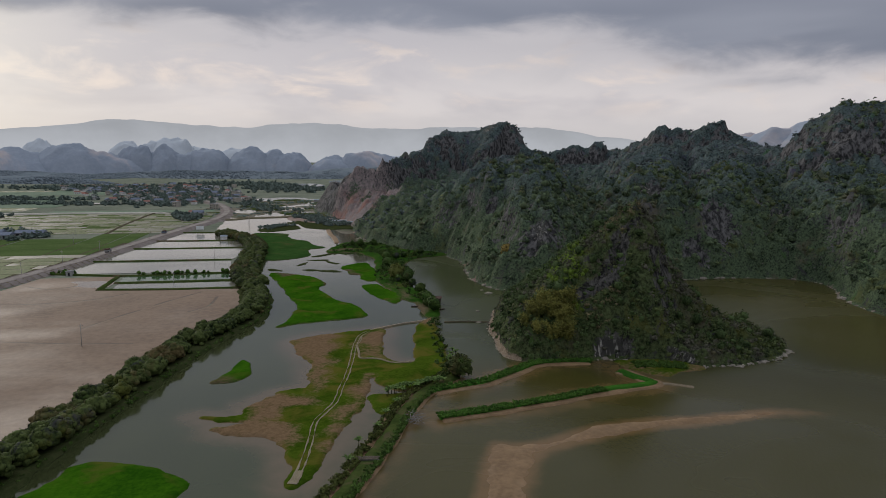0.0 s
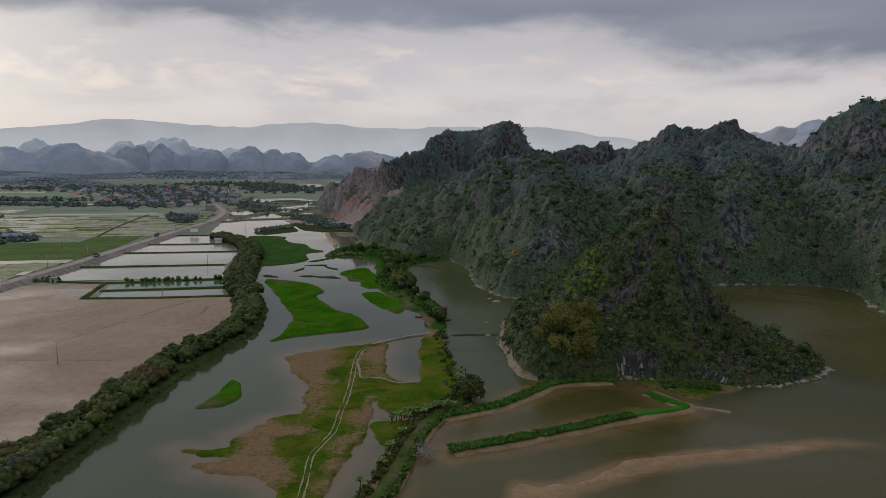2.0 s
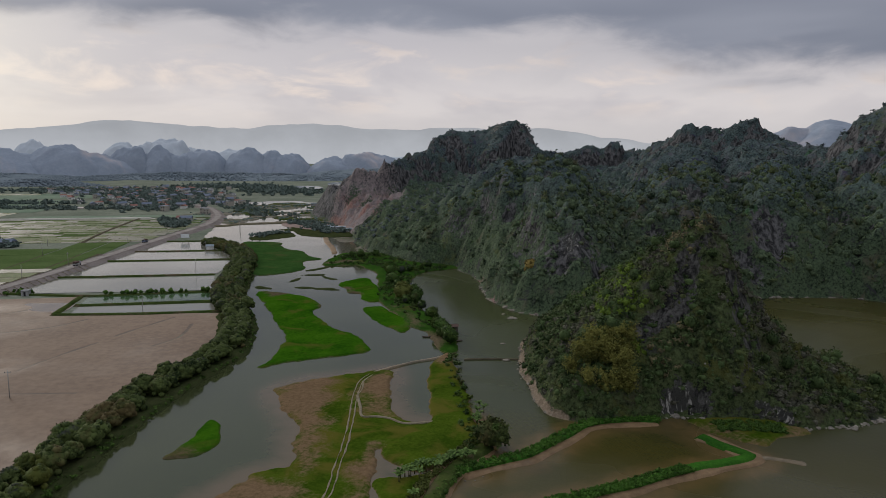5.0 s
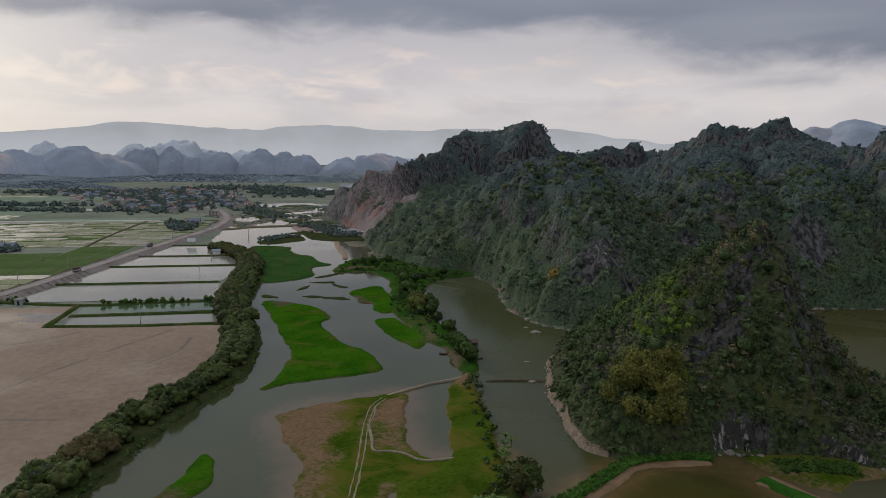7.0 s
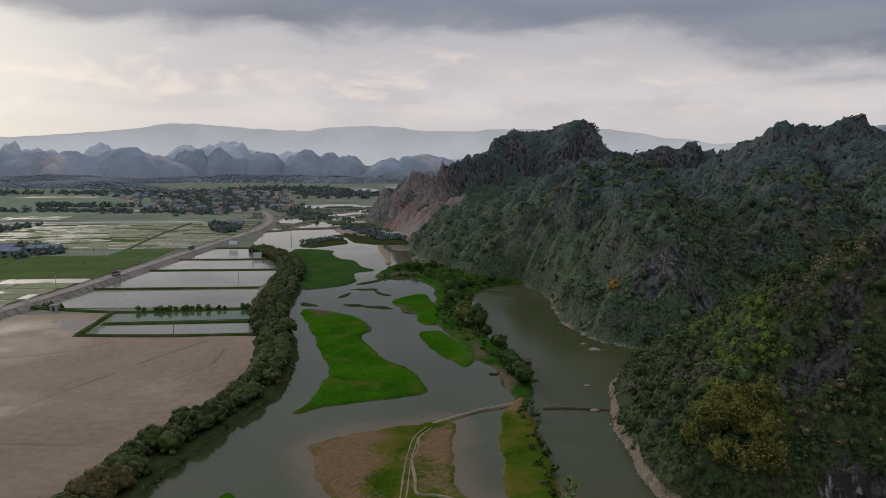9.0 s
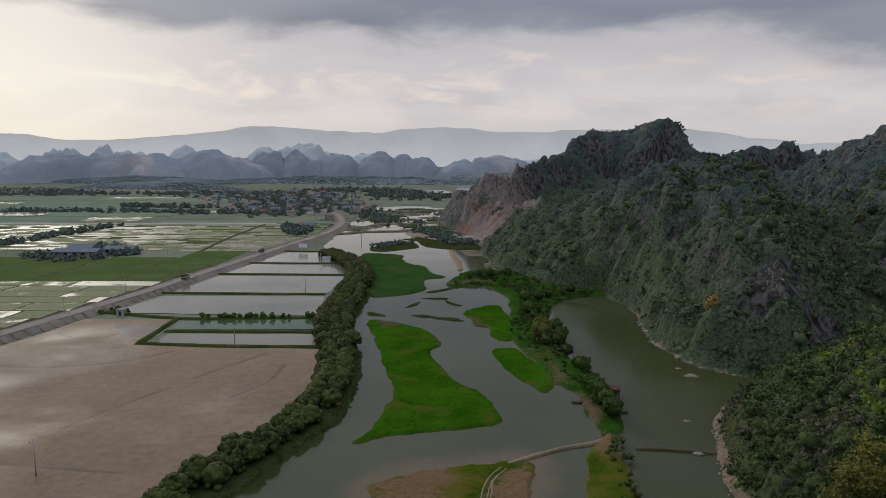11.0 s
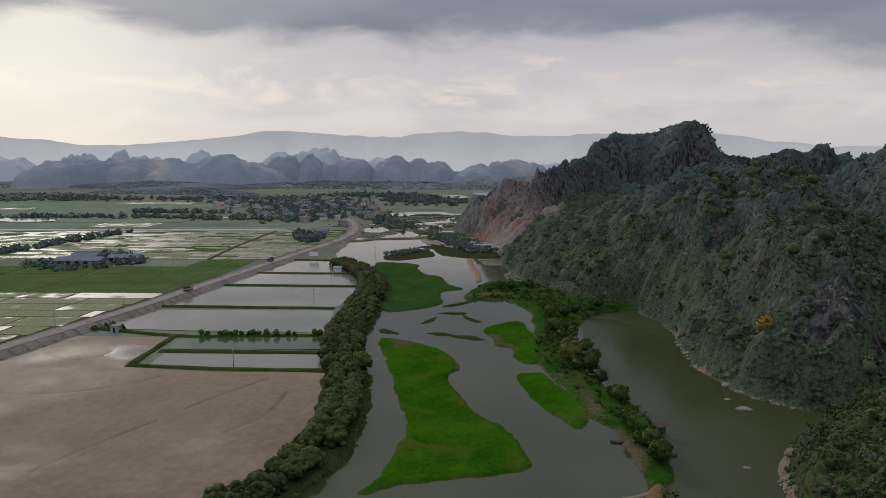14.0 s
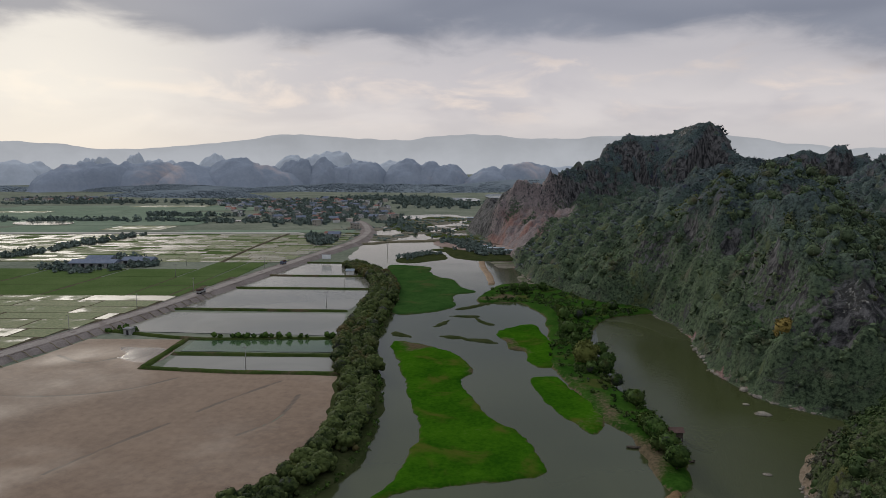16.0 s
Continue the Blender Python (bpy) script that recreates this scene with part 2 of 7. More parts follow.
def water(name, deep, shallow, size, ripple=0.05, rough=0.06, bed=None, ior=1.36, algae=None):
    """Silty water: colour from the silt, sky from the surface."""
    m = bpy.data.materials.new(name)
    m.use_nodes = True
    g = Nodes(m.node_tree)
    where = g.add("ShaderNodeNewGeometry").outputs["Position"]
    wide = g.noise(where, 1 / size, 4, 0.55, 0.5)
    colour = g.mix(g.step(wide, 0.35, 0.7), deep, shallow)
    if algae:  # stiller water, greener than the open lake
        still = g.add("ShaderNodeAttribute")
        still.attribute_name = "algae"
        colour = g.mix(still.outputs["Fac"], colour, g.mix(g.step(wide, 0.35, 0.7), [0.8 * c for c in algae], algae))
    if bed:  # the silt bed shows through where the water is shallow
        shoal = g.add("ShaderNodeAttribute")
        shoal.attribute_name = "shoal"
        ragged = g.math("ADD", shoal.outputs["Fac"], g.math("MULTIPLY", g.math("SUBTRACT", g.noise(where, 1 / 7, 5, 0.6, 0.5), 0.5), 0.9))
        colour = g.mix(g.step(ragged, 0.1, 1.15, 0.0, 0.9), colour, bed)
    breeze = g.step(g.noise(where, 1 / 70, 3, 0.5, 0.8), 0.35, 0.7, rough, rough * 3.0)
    waves = g.noise(g.vmath("MULTIPLY", where, (1.0, 0.55, 1.0)), 0.9, 3, 0.6)
    relief = g.add("ShaderNodeBump", Strength=ripple, Distance=0.3, Height=waves)
    bsdf = g.add("ShaderNodeBsdfPrincipled", Base_Color=colour, Roughness=breeze, IOR=ior, Normal=relief.outputs[0])
    g.add("ShaderNodeOutputMaterial", Surface=bsdf.outputs[0])
    return m


def foliage_colour(g, where, fac, dark, light, third, share, twig=2.6):
    """Greens that drift over some tens of metres, with patches of a third colour."""
    drift = g.math("ADD", g.math("MULTIPLY", g.noise(where, 1 / 28, 4, 0.6), 0.7), g.math("MULTIPLY", g.noise(where, 1 / 4.0, 4, 0.65), 0.8))
    twigs = g.math("MULTIPLY", g.math("SUBTRACT", g.noise(where, 1 / 1.3, 4, 0.7), 0.5), twig)
    drift = g.math("ADD", drift, twigs)
    colour = g.mix(g.step(g.math("ADD", fac, g.math("SUBTRACT", drift, 0.52)), 0.0, 0.95), [0.55 * c for c in dark], [1.25 * c for c in light])
    if third:
        patch = g.math("ADD", g.noise(where, 1 / 17, 5, 0.65, 0.6), g.math("MULTIPLY", fac, 0.12))
        colour = g.mix(g.step(patch, 1.0 - share - 0.07, 1.0 - share + 0.10), colour, third)
        # stands of other plants: olive and fresh green, and bare grey twigs
        olive = g.noise(g.vmath("ADD", where, (310, 40, 7)), 1 / 21, 5, 0.68, 0.8)
        colour = g.mix(g.step(olive, 0.56, 0.66, 0.0, 0.75), colour, (1.25 * light[0], 1.03 * light[1], 0.68 * light[2]))
        fresh = g.noise(g.vmath("ADD", where, (90, 530, 3)), 1 / 13, 5, 0.68, 0.8)
        colour = g.mix(g.step(fresh, 0.62, 0.70, 0.0, 0.8), colour, (0.66 * light[0], 1.08 * light[1], 0.55 * light[2]))
        twiggy = g.noise(g.vmath("ADD", where, (70, 30, 90)), 1 / 11, 6, 0.72, 0.8)
        colour = g.mix(g.step(twiggy, 0.57, 0.66, 0.0, 0.8), colour, (0.044, 0.042, 0.050))
    return colour


def canopy_ground(name, dark, light, third, share, stone, cut, blue=1.0):
    """Closed scrub over limestone: the attribute rock lays the stone bare, quarry the fresh cut."""
    m = bpy.data.materials.new(name)
    m.use_nodes = True
    g = Nodes(m.node_tree)
    where = g.add("ShaderNodeNewGeometry").outputs["Position"]
    fine, speck = g.noise(where, 1.3, 5, 0.7), g.noise(where, 0.45, 4, 0.65)
    colour = foliage_colour(g, where, g.math("MULTIPLY", fine, 0.65), dark, light, third, share)
    # distance haze painted in as a bluer scrub colour on the heights
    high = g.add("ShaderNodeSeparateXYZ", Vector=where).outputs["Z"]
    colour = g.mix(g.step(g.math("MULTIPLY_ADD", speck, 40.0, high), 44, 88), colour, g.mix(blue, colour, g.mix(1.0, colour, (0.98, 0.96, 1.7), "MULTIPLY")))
    seams = g.noise(g.vmath("MULTIPLY", where, (1, 1, 0.3)), 0.35, 7, 0.72, 0.4)
    bare = g.mix(g.step(seams, 0.40, 0.62), [0.6 * c for c in stone[0]], [1.15 * c for c in stone[1]])
    fresh = g.mix(g.step(g.math("MULTIPLY_ADD", fine, 0.7, g.math("MULTIPLY", seams, 0.6)), 0.50, 0.80), cut[0], cut[1])
    # iron-stained rock in broad stretches of the cut
    rust = g.math("MULTIPLY", g.step(g.noise(where, 1 / 26, 4, 0.6, 0.5), 0.42, 0.56), g.step(g.math("MULTIPLY_ADD", speck, 16.0, high), 44, 28))
    fresh = g.mix(g.math("MULTIPLY", rust, blue), fresh, g.mix(1.0, fresh, (1.14, 0.78, 0.68), "MULTIPLY"))
    # rain-washed cliff: white streaks between dark ones
    streak = g.noise(g.vmath("MULTIPLY", where, (1, 1, 0.10)), 0.75, 4, 0.65, 0.3)
    pale = g.mix(g.step(streak, 0.50, 0.66), (0.045, 0.045, 0.042), (0.32, 0.305, 0.285))
    for key, over in (("rock", bare), ("quarry", fresh), ("cliff", pale)):
        mark = g.add("ShaderNodeAttribute")
        mark.attribute_name = key
        ragged = g.math("ADD", mark.outputs["Fac"], g.math("MULTIPLY", g.math("SUBTRACT", speck, 0.5), 1.1 if key == "quarry" else 2.4))
        colour = g.mix(g.step(ragged, 0.42, 0.62), colour, over)
    relief = g.add("ShaderNodeBump", Strength=0.9, Distance=0.8, Height=g.math("ADD", fine, g.math("MULTIPLY", seams, 0.8)))
    bsdf = g.add("ShaderNodeBsdfPrincipled", Base_Color=colour, Roughness=0.85, Normal=relief.outputs[0])
    bsdf.inputs["Specular IOR Level"].default_value = 0.1
    g.add("ShaderNodeOutputMaterial", Surface=bsdf.outputs[0])
    return m


def leaves(name, dark, light, shift=0.26, tone="tone", third=None, share=0.2):
    """Foliage: each leaf cluster a little different, each plant too."""
    m = bpy.data.materials.new(name)
    m.use_nodes = True
    g = Nodes(m.node_tree)
    geo = g.add("ShaderNodeNewGeometry")
    each = geo.outputs["Random Per Island"]
    where = geo.outputs["Position"]
    mark = g.add("ShaderNodeAttribute")
    mark.attribute_name = tone
    plant = g.math("FRACT", g.math("ADD", mark.outputs["Fac"], g.add("ShaderNodeObjectInfo").outputs["Random"]))
    fac = g.math("MULTIPLY_ADD", each, shift, g.math("MULTIPLY", plant, 0.5))
    colour = foliage_colour(g, where, fac, dark, light, third, share, 1.8)
    bsdf = g.add("ShaderNodeBsdfPrincipled", Base_Color=colour, Roughness=0.75)
    bsdf.inputs["Specular IOR Level"].default_value = 0.06
    g.add("ShaderNodeOutputMaterial", Surface=bsdf.outputs[0])
    return m


def plain(name, colour, other, size=0.5, rough=0.7, bump=0.1, metal=0.0):
    return surface(name, (colour, other), size * 4, size, rough, bump, metal=metal)


STONE = ((0.032, 0.032, 0.035), (0.112, 0.109, 0.112))
M_GROUND = surface("plain_soil", ((0.105, 0.122, 0.094), (0.190, 0.205, 0.165)), 60, 4, bump=0.3)
M_GRASS = surface("island_turf", ((0.012, 0.050, 0.003), (0.034, 0.098, 0.005)), 14, 1.1, bump=0.6, second=("mud", (0.050, 0.042, 0.024), (0.105, 0.080, 0.050)), patches=((0.060, 0.074, 0.012), 17, 0.42))
M_FLAT = surface("river_flat_turf", ((0.018, 0.050, 0.012), (0.036, 0.076, 0.020)), 14, 1.2, bump=0.5, second=("mud", (0.050, 0.042, 0.024), (0.105, 0.080, 0.050)), patches=((0.050, 0.064, 0.022), 20, 0.40))
M_MEADOW = surface("bank_meadow", ((0.022, 0.044, 0.004), (0.052, 0.082, 0.008)), 11, 1.0, bump=0.6, second=("mud", (0.108, 0.071, 0.041), (0.158, 0.107, 0.064)), patches=((0.078, 0.076, 0.014), 13, 0.48))
M_SPITTURF = surface("spit_turf", ((0.013, 0.042, 0.006), (0.033, 0.078, 0.012)), 13, 1.0, bump=0.7, second=("mud", (0.060, 0.050, 0.032), (0.118, 0.092, 0.060)), patches=((0.052, 0.058, 0.018), 15, 0.40))
M_SAND = surface("silt_shore", ((0.10, 0.078, 0.050), (0.18, 0.138, 0.09)), 12, 1.2, rough=0.7, bump=0.4, wet=0.5)
M_BAR = surface("silt_bar", ((0.108, 0.064, 0.030), (0.205, 0.130, 0.068)), 10, 1.4, rough=0.8, bump=0.5, wet=0.40, gloss=0.5)
M_MUD = surface("wet_mud", ((0.100, 0.062, 0.041), (0.168, 0.112, 0.076)), 55, 2.4, rough=0.85, bump=0.25, wet=0.46, gloss=0.60, second=("rut", (0.060, 0.042, 0.031), (0.090, 0.064, 0.047)))
M_PUDDLE = water("mud_puddle", (0.120, 0.090, 0.066), (0.150, 0.115, 0.088), 20)
M_DIKE = surface("dike_grass", ((0.022, 0.040, 0.010), (0.056, 0.074, 0.022)), 9, 0.9, bump=0.6, patches=((0.088, 0.068, 0.045), 8, 0.42))
M_BANK = surface("dark_bank", ((0.020, 0.030, 0.010), (0.048, 0.054, 0.024)), 6, 0.8, bump=0.6)
M_REED = surface("lush_dike_grass", ((0.018, 0.066, 0.010), (0.040, 0.125, 0.016)), 9, 0.8, bump=0.8)
M_ROAD = surface("dusty_road", ((0.20, 0.175, 0.165), (0.30, 0.275, 0.26)), 18, 1.0, bump=0.15)
M_SLOPE = surface("concrete_slope", ((0.14, 0.12, 0.112), (0.24, 0.21, 0.20)), 10, 0.8, bump=0.2)
M_GRAVEL = surface("river_gravel", ((0.095, 0.088, 0.070), (0.200, 0.182, 0.155)), 18, 2.5, bump=0.3, patches=((0.075, 0.088, 0.050), 14, 0.45))
M_BUND = surface("dark_bund", ((0.055, 0.050, 0.034), (0.115, 0.098, 0.070)), 4, 0.5, bump=0.5)
M_TRACK = surface("worn_track", ((0.13, 0.11, 0.075), (0.23, 0.20, 0.145)), 4, 0.5, bump=0.3)
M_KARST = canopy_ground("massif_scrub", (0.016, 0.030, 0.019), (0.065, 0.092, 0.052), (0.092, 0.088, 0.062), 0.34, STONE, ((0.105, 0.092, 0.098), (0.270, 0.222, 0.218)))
M_HILL = canopy_ground("hill_scrub", (0.016, 0.028, 0.012), (0.060, 0.078, 0.032), (0.074, 0.068, 0.045), 0.34, ((0.020, 0.020, 0.020), (0.090, 0.087, 0.084)), ((0.13, 0.10, 0.07), (0.26, 0.205, 0.155)), 0.0)
M_ROCK = surface("limestone", ((0.10, 0.09, 0.078), (0.31, 0.28, 0.245)), 2.0, 0.35, bump=0.9)
M_SHRUB = leaves("hill_shrub", (0.017, 0.031, 0.012), (0.076, 0.096, 0.036), third=(0.084, 0.076, 0.048), share=0.36)
M_SLOPE_LEAF = leaves("slope_forest", (0.017, 0.033, 0.020), (0.082, 0.112, 0.061), third=(0.096, 0.093, 0.058), share=0.36)
M_SLOPE_OLIVE = leaves("slope_olive_scrub", (0.028, 0.040, 0.018), (0.098, 0.114, 0.050))
# ridge leaves lifted and blued: distance haze painted into their colour
M_FAR_SHRUB = leaves("hazy_ridge_forest", (0.031, 0.043, 0.050), (0.084, 0.104, 0.106), third=(0.084, 0.088, 0.092), share=0.34)
M_CANOPY = leaves("orchard_leaves", (0.011, 0.025, 0.009), (0.060, 0.078, 0.025), third=(0.086, 0.067, 0.030), share=0.36)
M_BUSH = leaves("bush_leaves", (0.018, 0.046, 0.009), (0.058, 0.105, 0.022))
M_SPIT = leaves("spit_tree_leaves", (0.012, 0.032, 0.008), (0.046, 0.078, 0.020), third=(0.056, 0.060, 0.024), share=0.34)
M_OLIVELEAF = leaves("olive_tree_leaves", (0.034, 0.044, 0.012), (0.100, 0.112, 0.032))
M_REEDLEAF = leaves("reed_leaves", (0.022, 0.064, 0.010), (0.055, 0.122, 0.020))
M_YELLOW = leaves("yellowing_bamboo", (0.060, 0.066, 0.014), (0.170, 0.165, 0.045))
M_LIME = leaves("fresh_creeper", (0.036, 0.066, 0.010), (0.100, 0.150, 0.024))
M_BARK = plain("bark", (0.05, 0.04, 0.03), (0.12, 0.10, 0.08), 0.3, 0.9, 0.5)
M_RIVER = water("river_water", (0.034, 0.042, 0.017), (0.048, 0.056, 0.024), 90, ripple=0.035, rough=0.045, bed=(0.108, 0.078, 0.047), ior=1.37)
M_LAKE = water("lake_water", (0.039, 0.036, 0.009), (0.052, 0.047, 0.013), 120, ripple=0.2, rough=0.14, bed=(0.150, 0.090, 0.040), ior=1.26, algae=(0.043, 0.051, 0.019))
M_POND = water("pond_water", (0.145, 0.145, 0.122), (0.21, 0.205, 0.178), 60)

# ---- the large structure ----
BANK = [(-97, -700), (-96, 60), (-96.5, 134), (-97, 173), (-97.5, 221), (-97, 250), (-93.5, 284), (-95, 302), (-104, 331), (-118, 361), (-134, 400), (-148, 450), (-163, 510), (-199, 570), (-250, 632)]
WET = rounded([*BANK, (-268, 690), (-300, 760), (-322, 860), (-345, 960), (-372, 1060), (-280, 1075), (-190, 1000), (-160, 900), (-60, 800), (120, 700), (330, 480), (330, 250), (420, 0), (420, -700)], 4)


def spread(low, high, fine_low, fine_high, fine, coarse):
    """Places along an axis, close together within a stretch and ever wider beyond it."""
    mid = np.arange(fine_low, fine_high + fine / 2, fine)
    n = coarse
    left = fine_low - (fine_low - low) * (np.arange(1, n + 1) / n) ** 2.2
    right = fine_high + (high - fine_high) * (np.arange(1, n + 1) / n) ** 2.2
    return np.r_[left[::-1], mid, right]


def ground_height(x, y):
    d = inside_by(WET, x, y) + 2.5 * fbm(x, y, 16, 3, 5)
    far = smoothstep(np.hypot(x, y), 1400, 4000)
    return 0.5 - 2.2 * smoothstep(d, -1.5, 7) + 0.12 * fbm(x, y, 25, 3, 2) + 8 * far


def build_ground():
    gx, gy = np.meshgrid(spread(-4900, 4900, -345, 340, 4, 26), spread(-4900, 4900, 80, 1040, 4, 26))
    ob = new("ground", grid_mesh("ground", gx, gy, ground_height(gx, gy), M_GROUND))
    tagged(ob, "flat green and brown valley floor reaching the hills", "ground", kind="structure")


DIVIDE = [(-17, -700), (-17, 132), (-12, 178), (-5, 200), (0, 220), (-6, 270), (-11, 300), (-14, 330), (-25, 360), (-36, 400), (-44, 460), (-55, 520), (-60, 560)]


DYKE_SOUTH = [(3, 216), (-3, 205), (-8, 192), (-10.5, 177), (-12.5, 161), (-14.5, 148), (-16.5, 136), (-18, 124), (-19, 60)]
DIKE_NORTH = [(-3, 199), (6, 205), (14, 210), (23, 220), (31, 230), (41, 234), (52, 235)]
DIKE_EAST = [(1, 178), (6, 180), (20, 187), (35, 195), (52, 205), (69, 213), (66, 219), (60, 227)]
SHOALS = []


def build_water():
    """River and lake: close-meshed where shoals show, wide beyond."""
    line = np.array(DIVIDE, float)

    def sheet(name, side, material, label):
        y = np.r_[-700, -300, np.arange(80, 562, 3.0), *((620, 700, 850, 1000, 1100) if side < 0 else ())]
        u = np.r_[np.arange(0, 108, 3.0), 130, 170, 230, 300, 380, 450]
        gx = np.interp(y, line[:, 1], line[:, 0])[:, None] + side * u[None]
        gy = np.repeat(y[:, None], len(u), 1)
        shoal = np.zeros(gx.shape)
        for outline, reach in SHOALS:
            shoal = np.maximum(shoal, smoothstep(inside_by(outline, gx, gy), -reach, 0.5))
        for bund in (DYKE_SOUTH, DIKE_NORTH, DIKE_EAST):
            shoal = np.maximum(shoal, 0.62 * smoothstep(along(bund, gx, gy)[0], 13, 3))
        me = grid_mesh(name, gx, gy, 0 * gx, material, shoal=shoal, algae=smoothstep(gx, 150, 80) * smoothstep(gy, 215, 250))
        if me.polygons[0].normal.z < 0:
            me.flip_normals()
        tagged(new(name, me), label, "water", kind="structure")

    sheet("water_river", -1, M_RIVER, "calm grey-green silty river water reflecting the sky")
    sheet("water_lake", 1, M_LAKE, "still olive-brown lake water below the karst hills")


HEIGHTS = {}


def land(name, outline, top, material, label, category="island", edge=3.0, cell=1.0, ragged=1.5, mud=(), seed=1, relief=0.12, floor=-0.9, key="", shoal=0.0):
    """Low land standing out of the water; mud: outlines of bare patches."""
    line = rounded(outline, 6)
    if shoal:
        SHOALS.append((line, shoal))
    (x0, y0), (x1, y1) = line.min(0) - 5, line.max(0) + 5
    gx, gy = np.meshgrid(np.arange(x0, x1, cell), np.arange(y0, y1, cell))

    def profile(x, y):
        d = inside_by(line, x, y) + ragged * fbm(x, y, 11, 5, seed) + 0.5 * ragged * fbm(x, y, 2.6, 2, seed + 2)
        z = floor + (top - floor) * smoothstep(d, -edge * 0.6, edge * 0.6) + smoothstep(d, 0, 4) * relief * fbm(x, y, 5, 4, seed + 9)
        return d, z

    d, gz = profile(gx, gy)
    bare = np.zeros(gx.shape)
    for patch in mud:
        inner = inside_by(rounded(patch, 5), gx, gy) + 7.0 * fbm(gx, gy, 10, 5, seed + 4)
        bare = np.maximum(bare, 0.82 * smoothstep(inner, -6, 6.5))
    bare = np.maximum(bare, smoothstep(d, 0.9, -0.6))
    ob = tagged(new(name), label, category)
    part("turf" if material is not M_BAR else "silt", grid_mesh("turf", gx, gy, gz, material, d > 0.35, mud=bare), ob)
    rim = grid_mesh("eroded_shore", gx, gy, gz - 0.004, material, (d > -edge) & (d <= 0.35), mud=bare)
    part("eroded_shore", rim, ob, "bare dark eroded edge at the waterline")
    HEIGHTS[key or name] = lambda x, y: profile(np.asarray(x, float), np.asarray(y, float))[1]
    return ob


FLATS = []


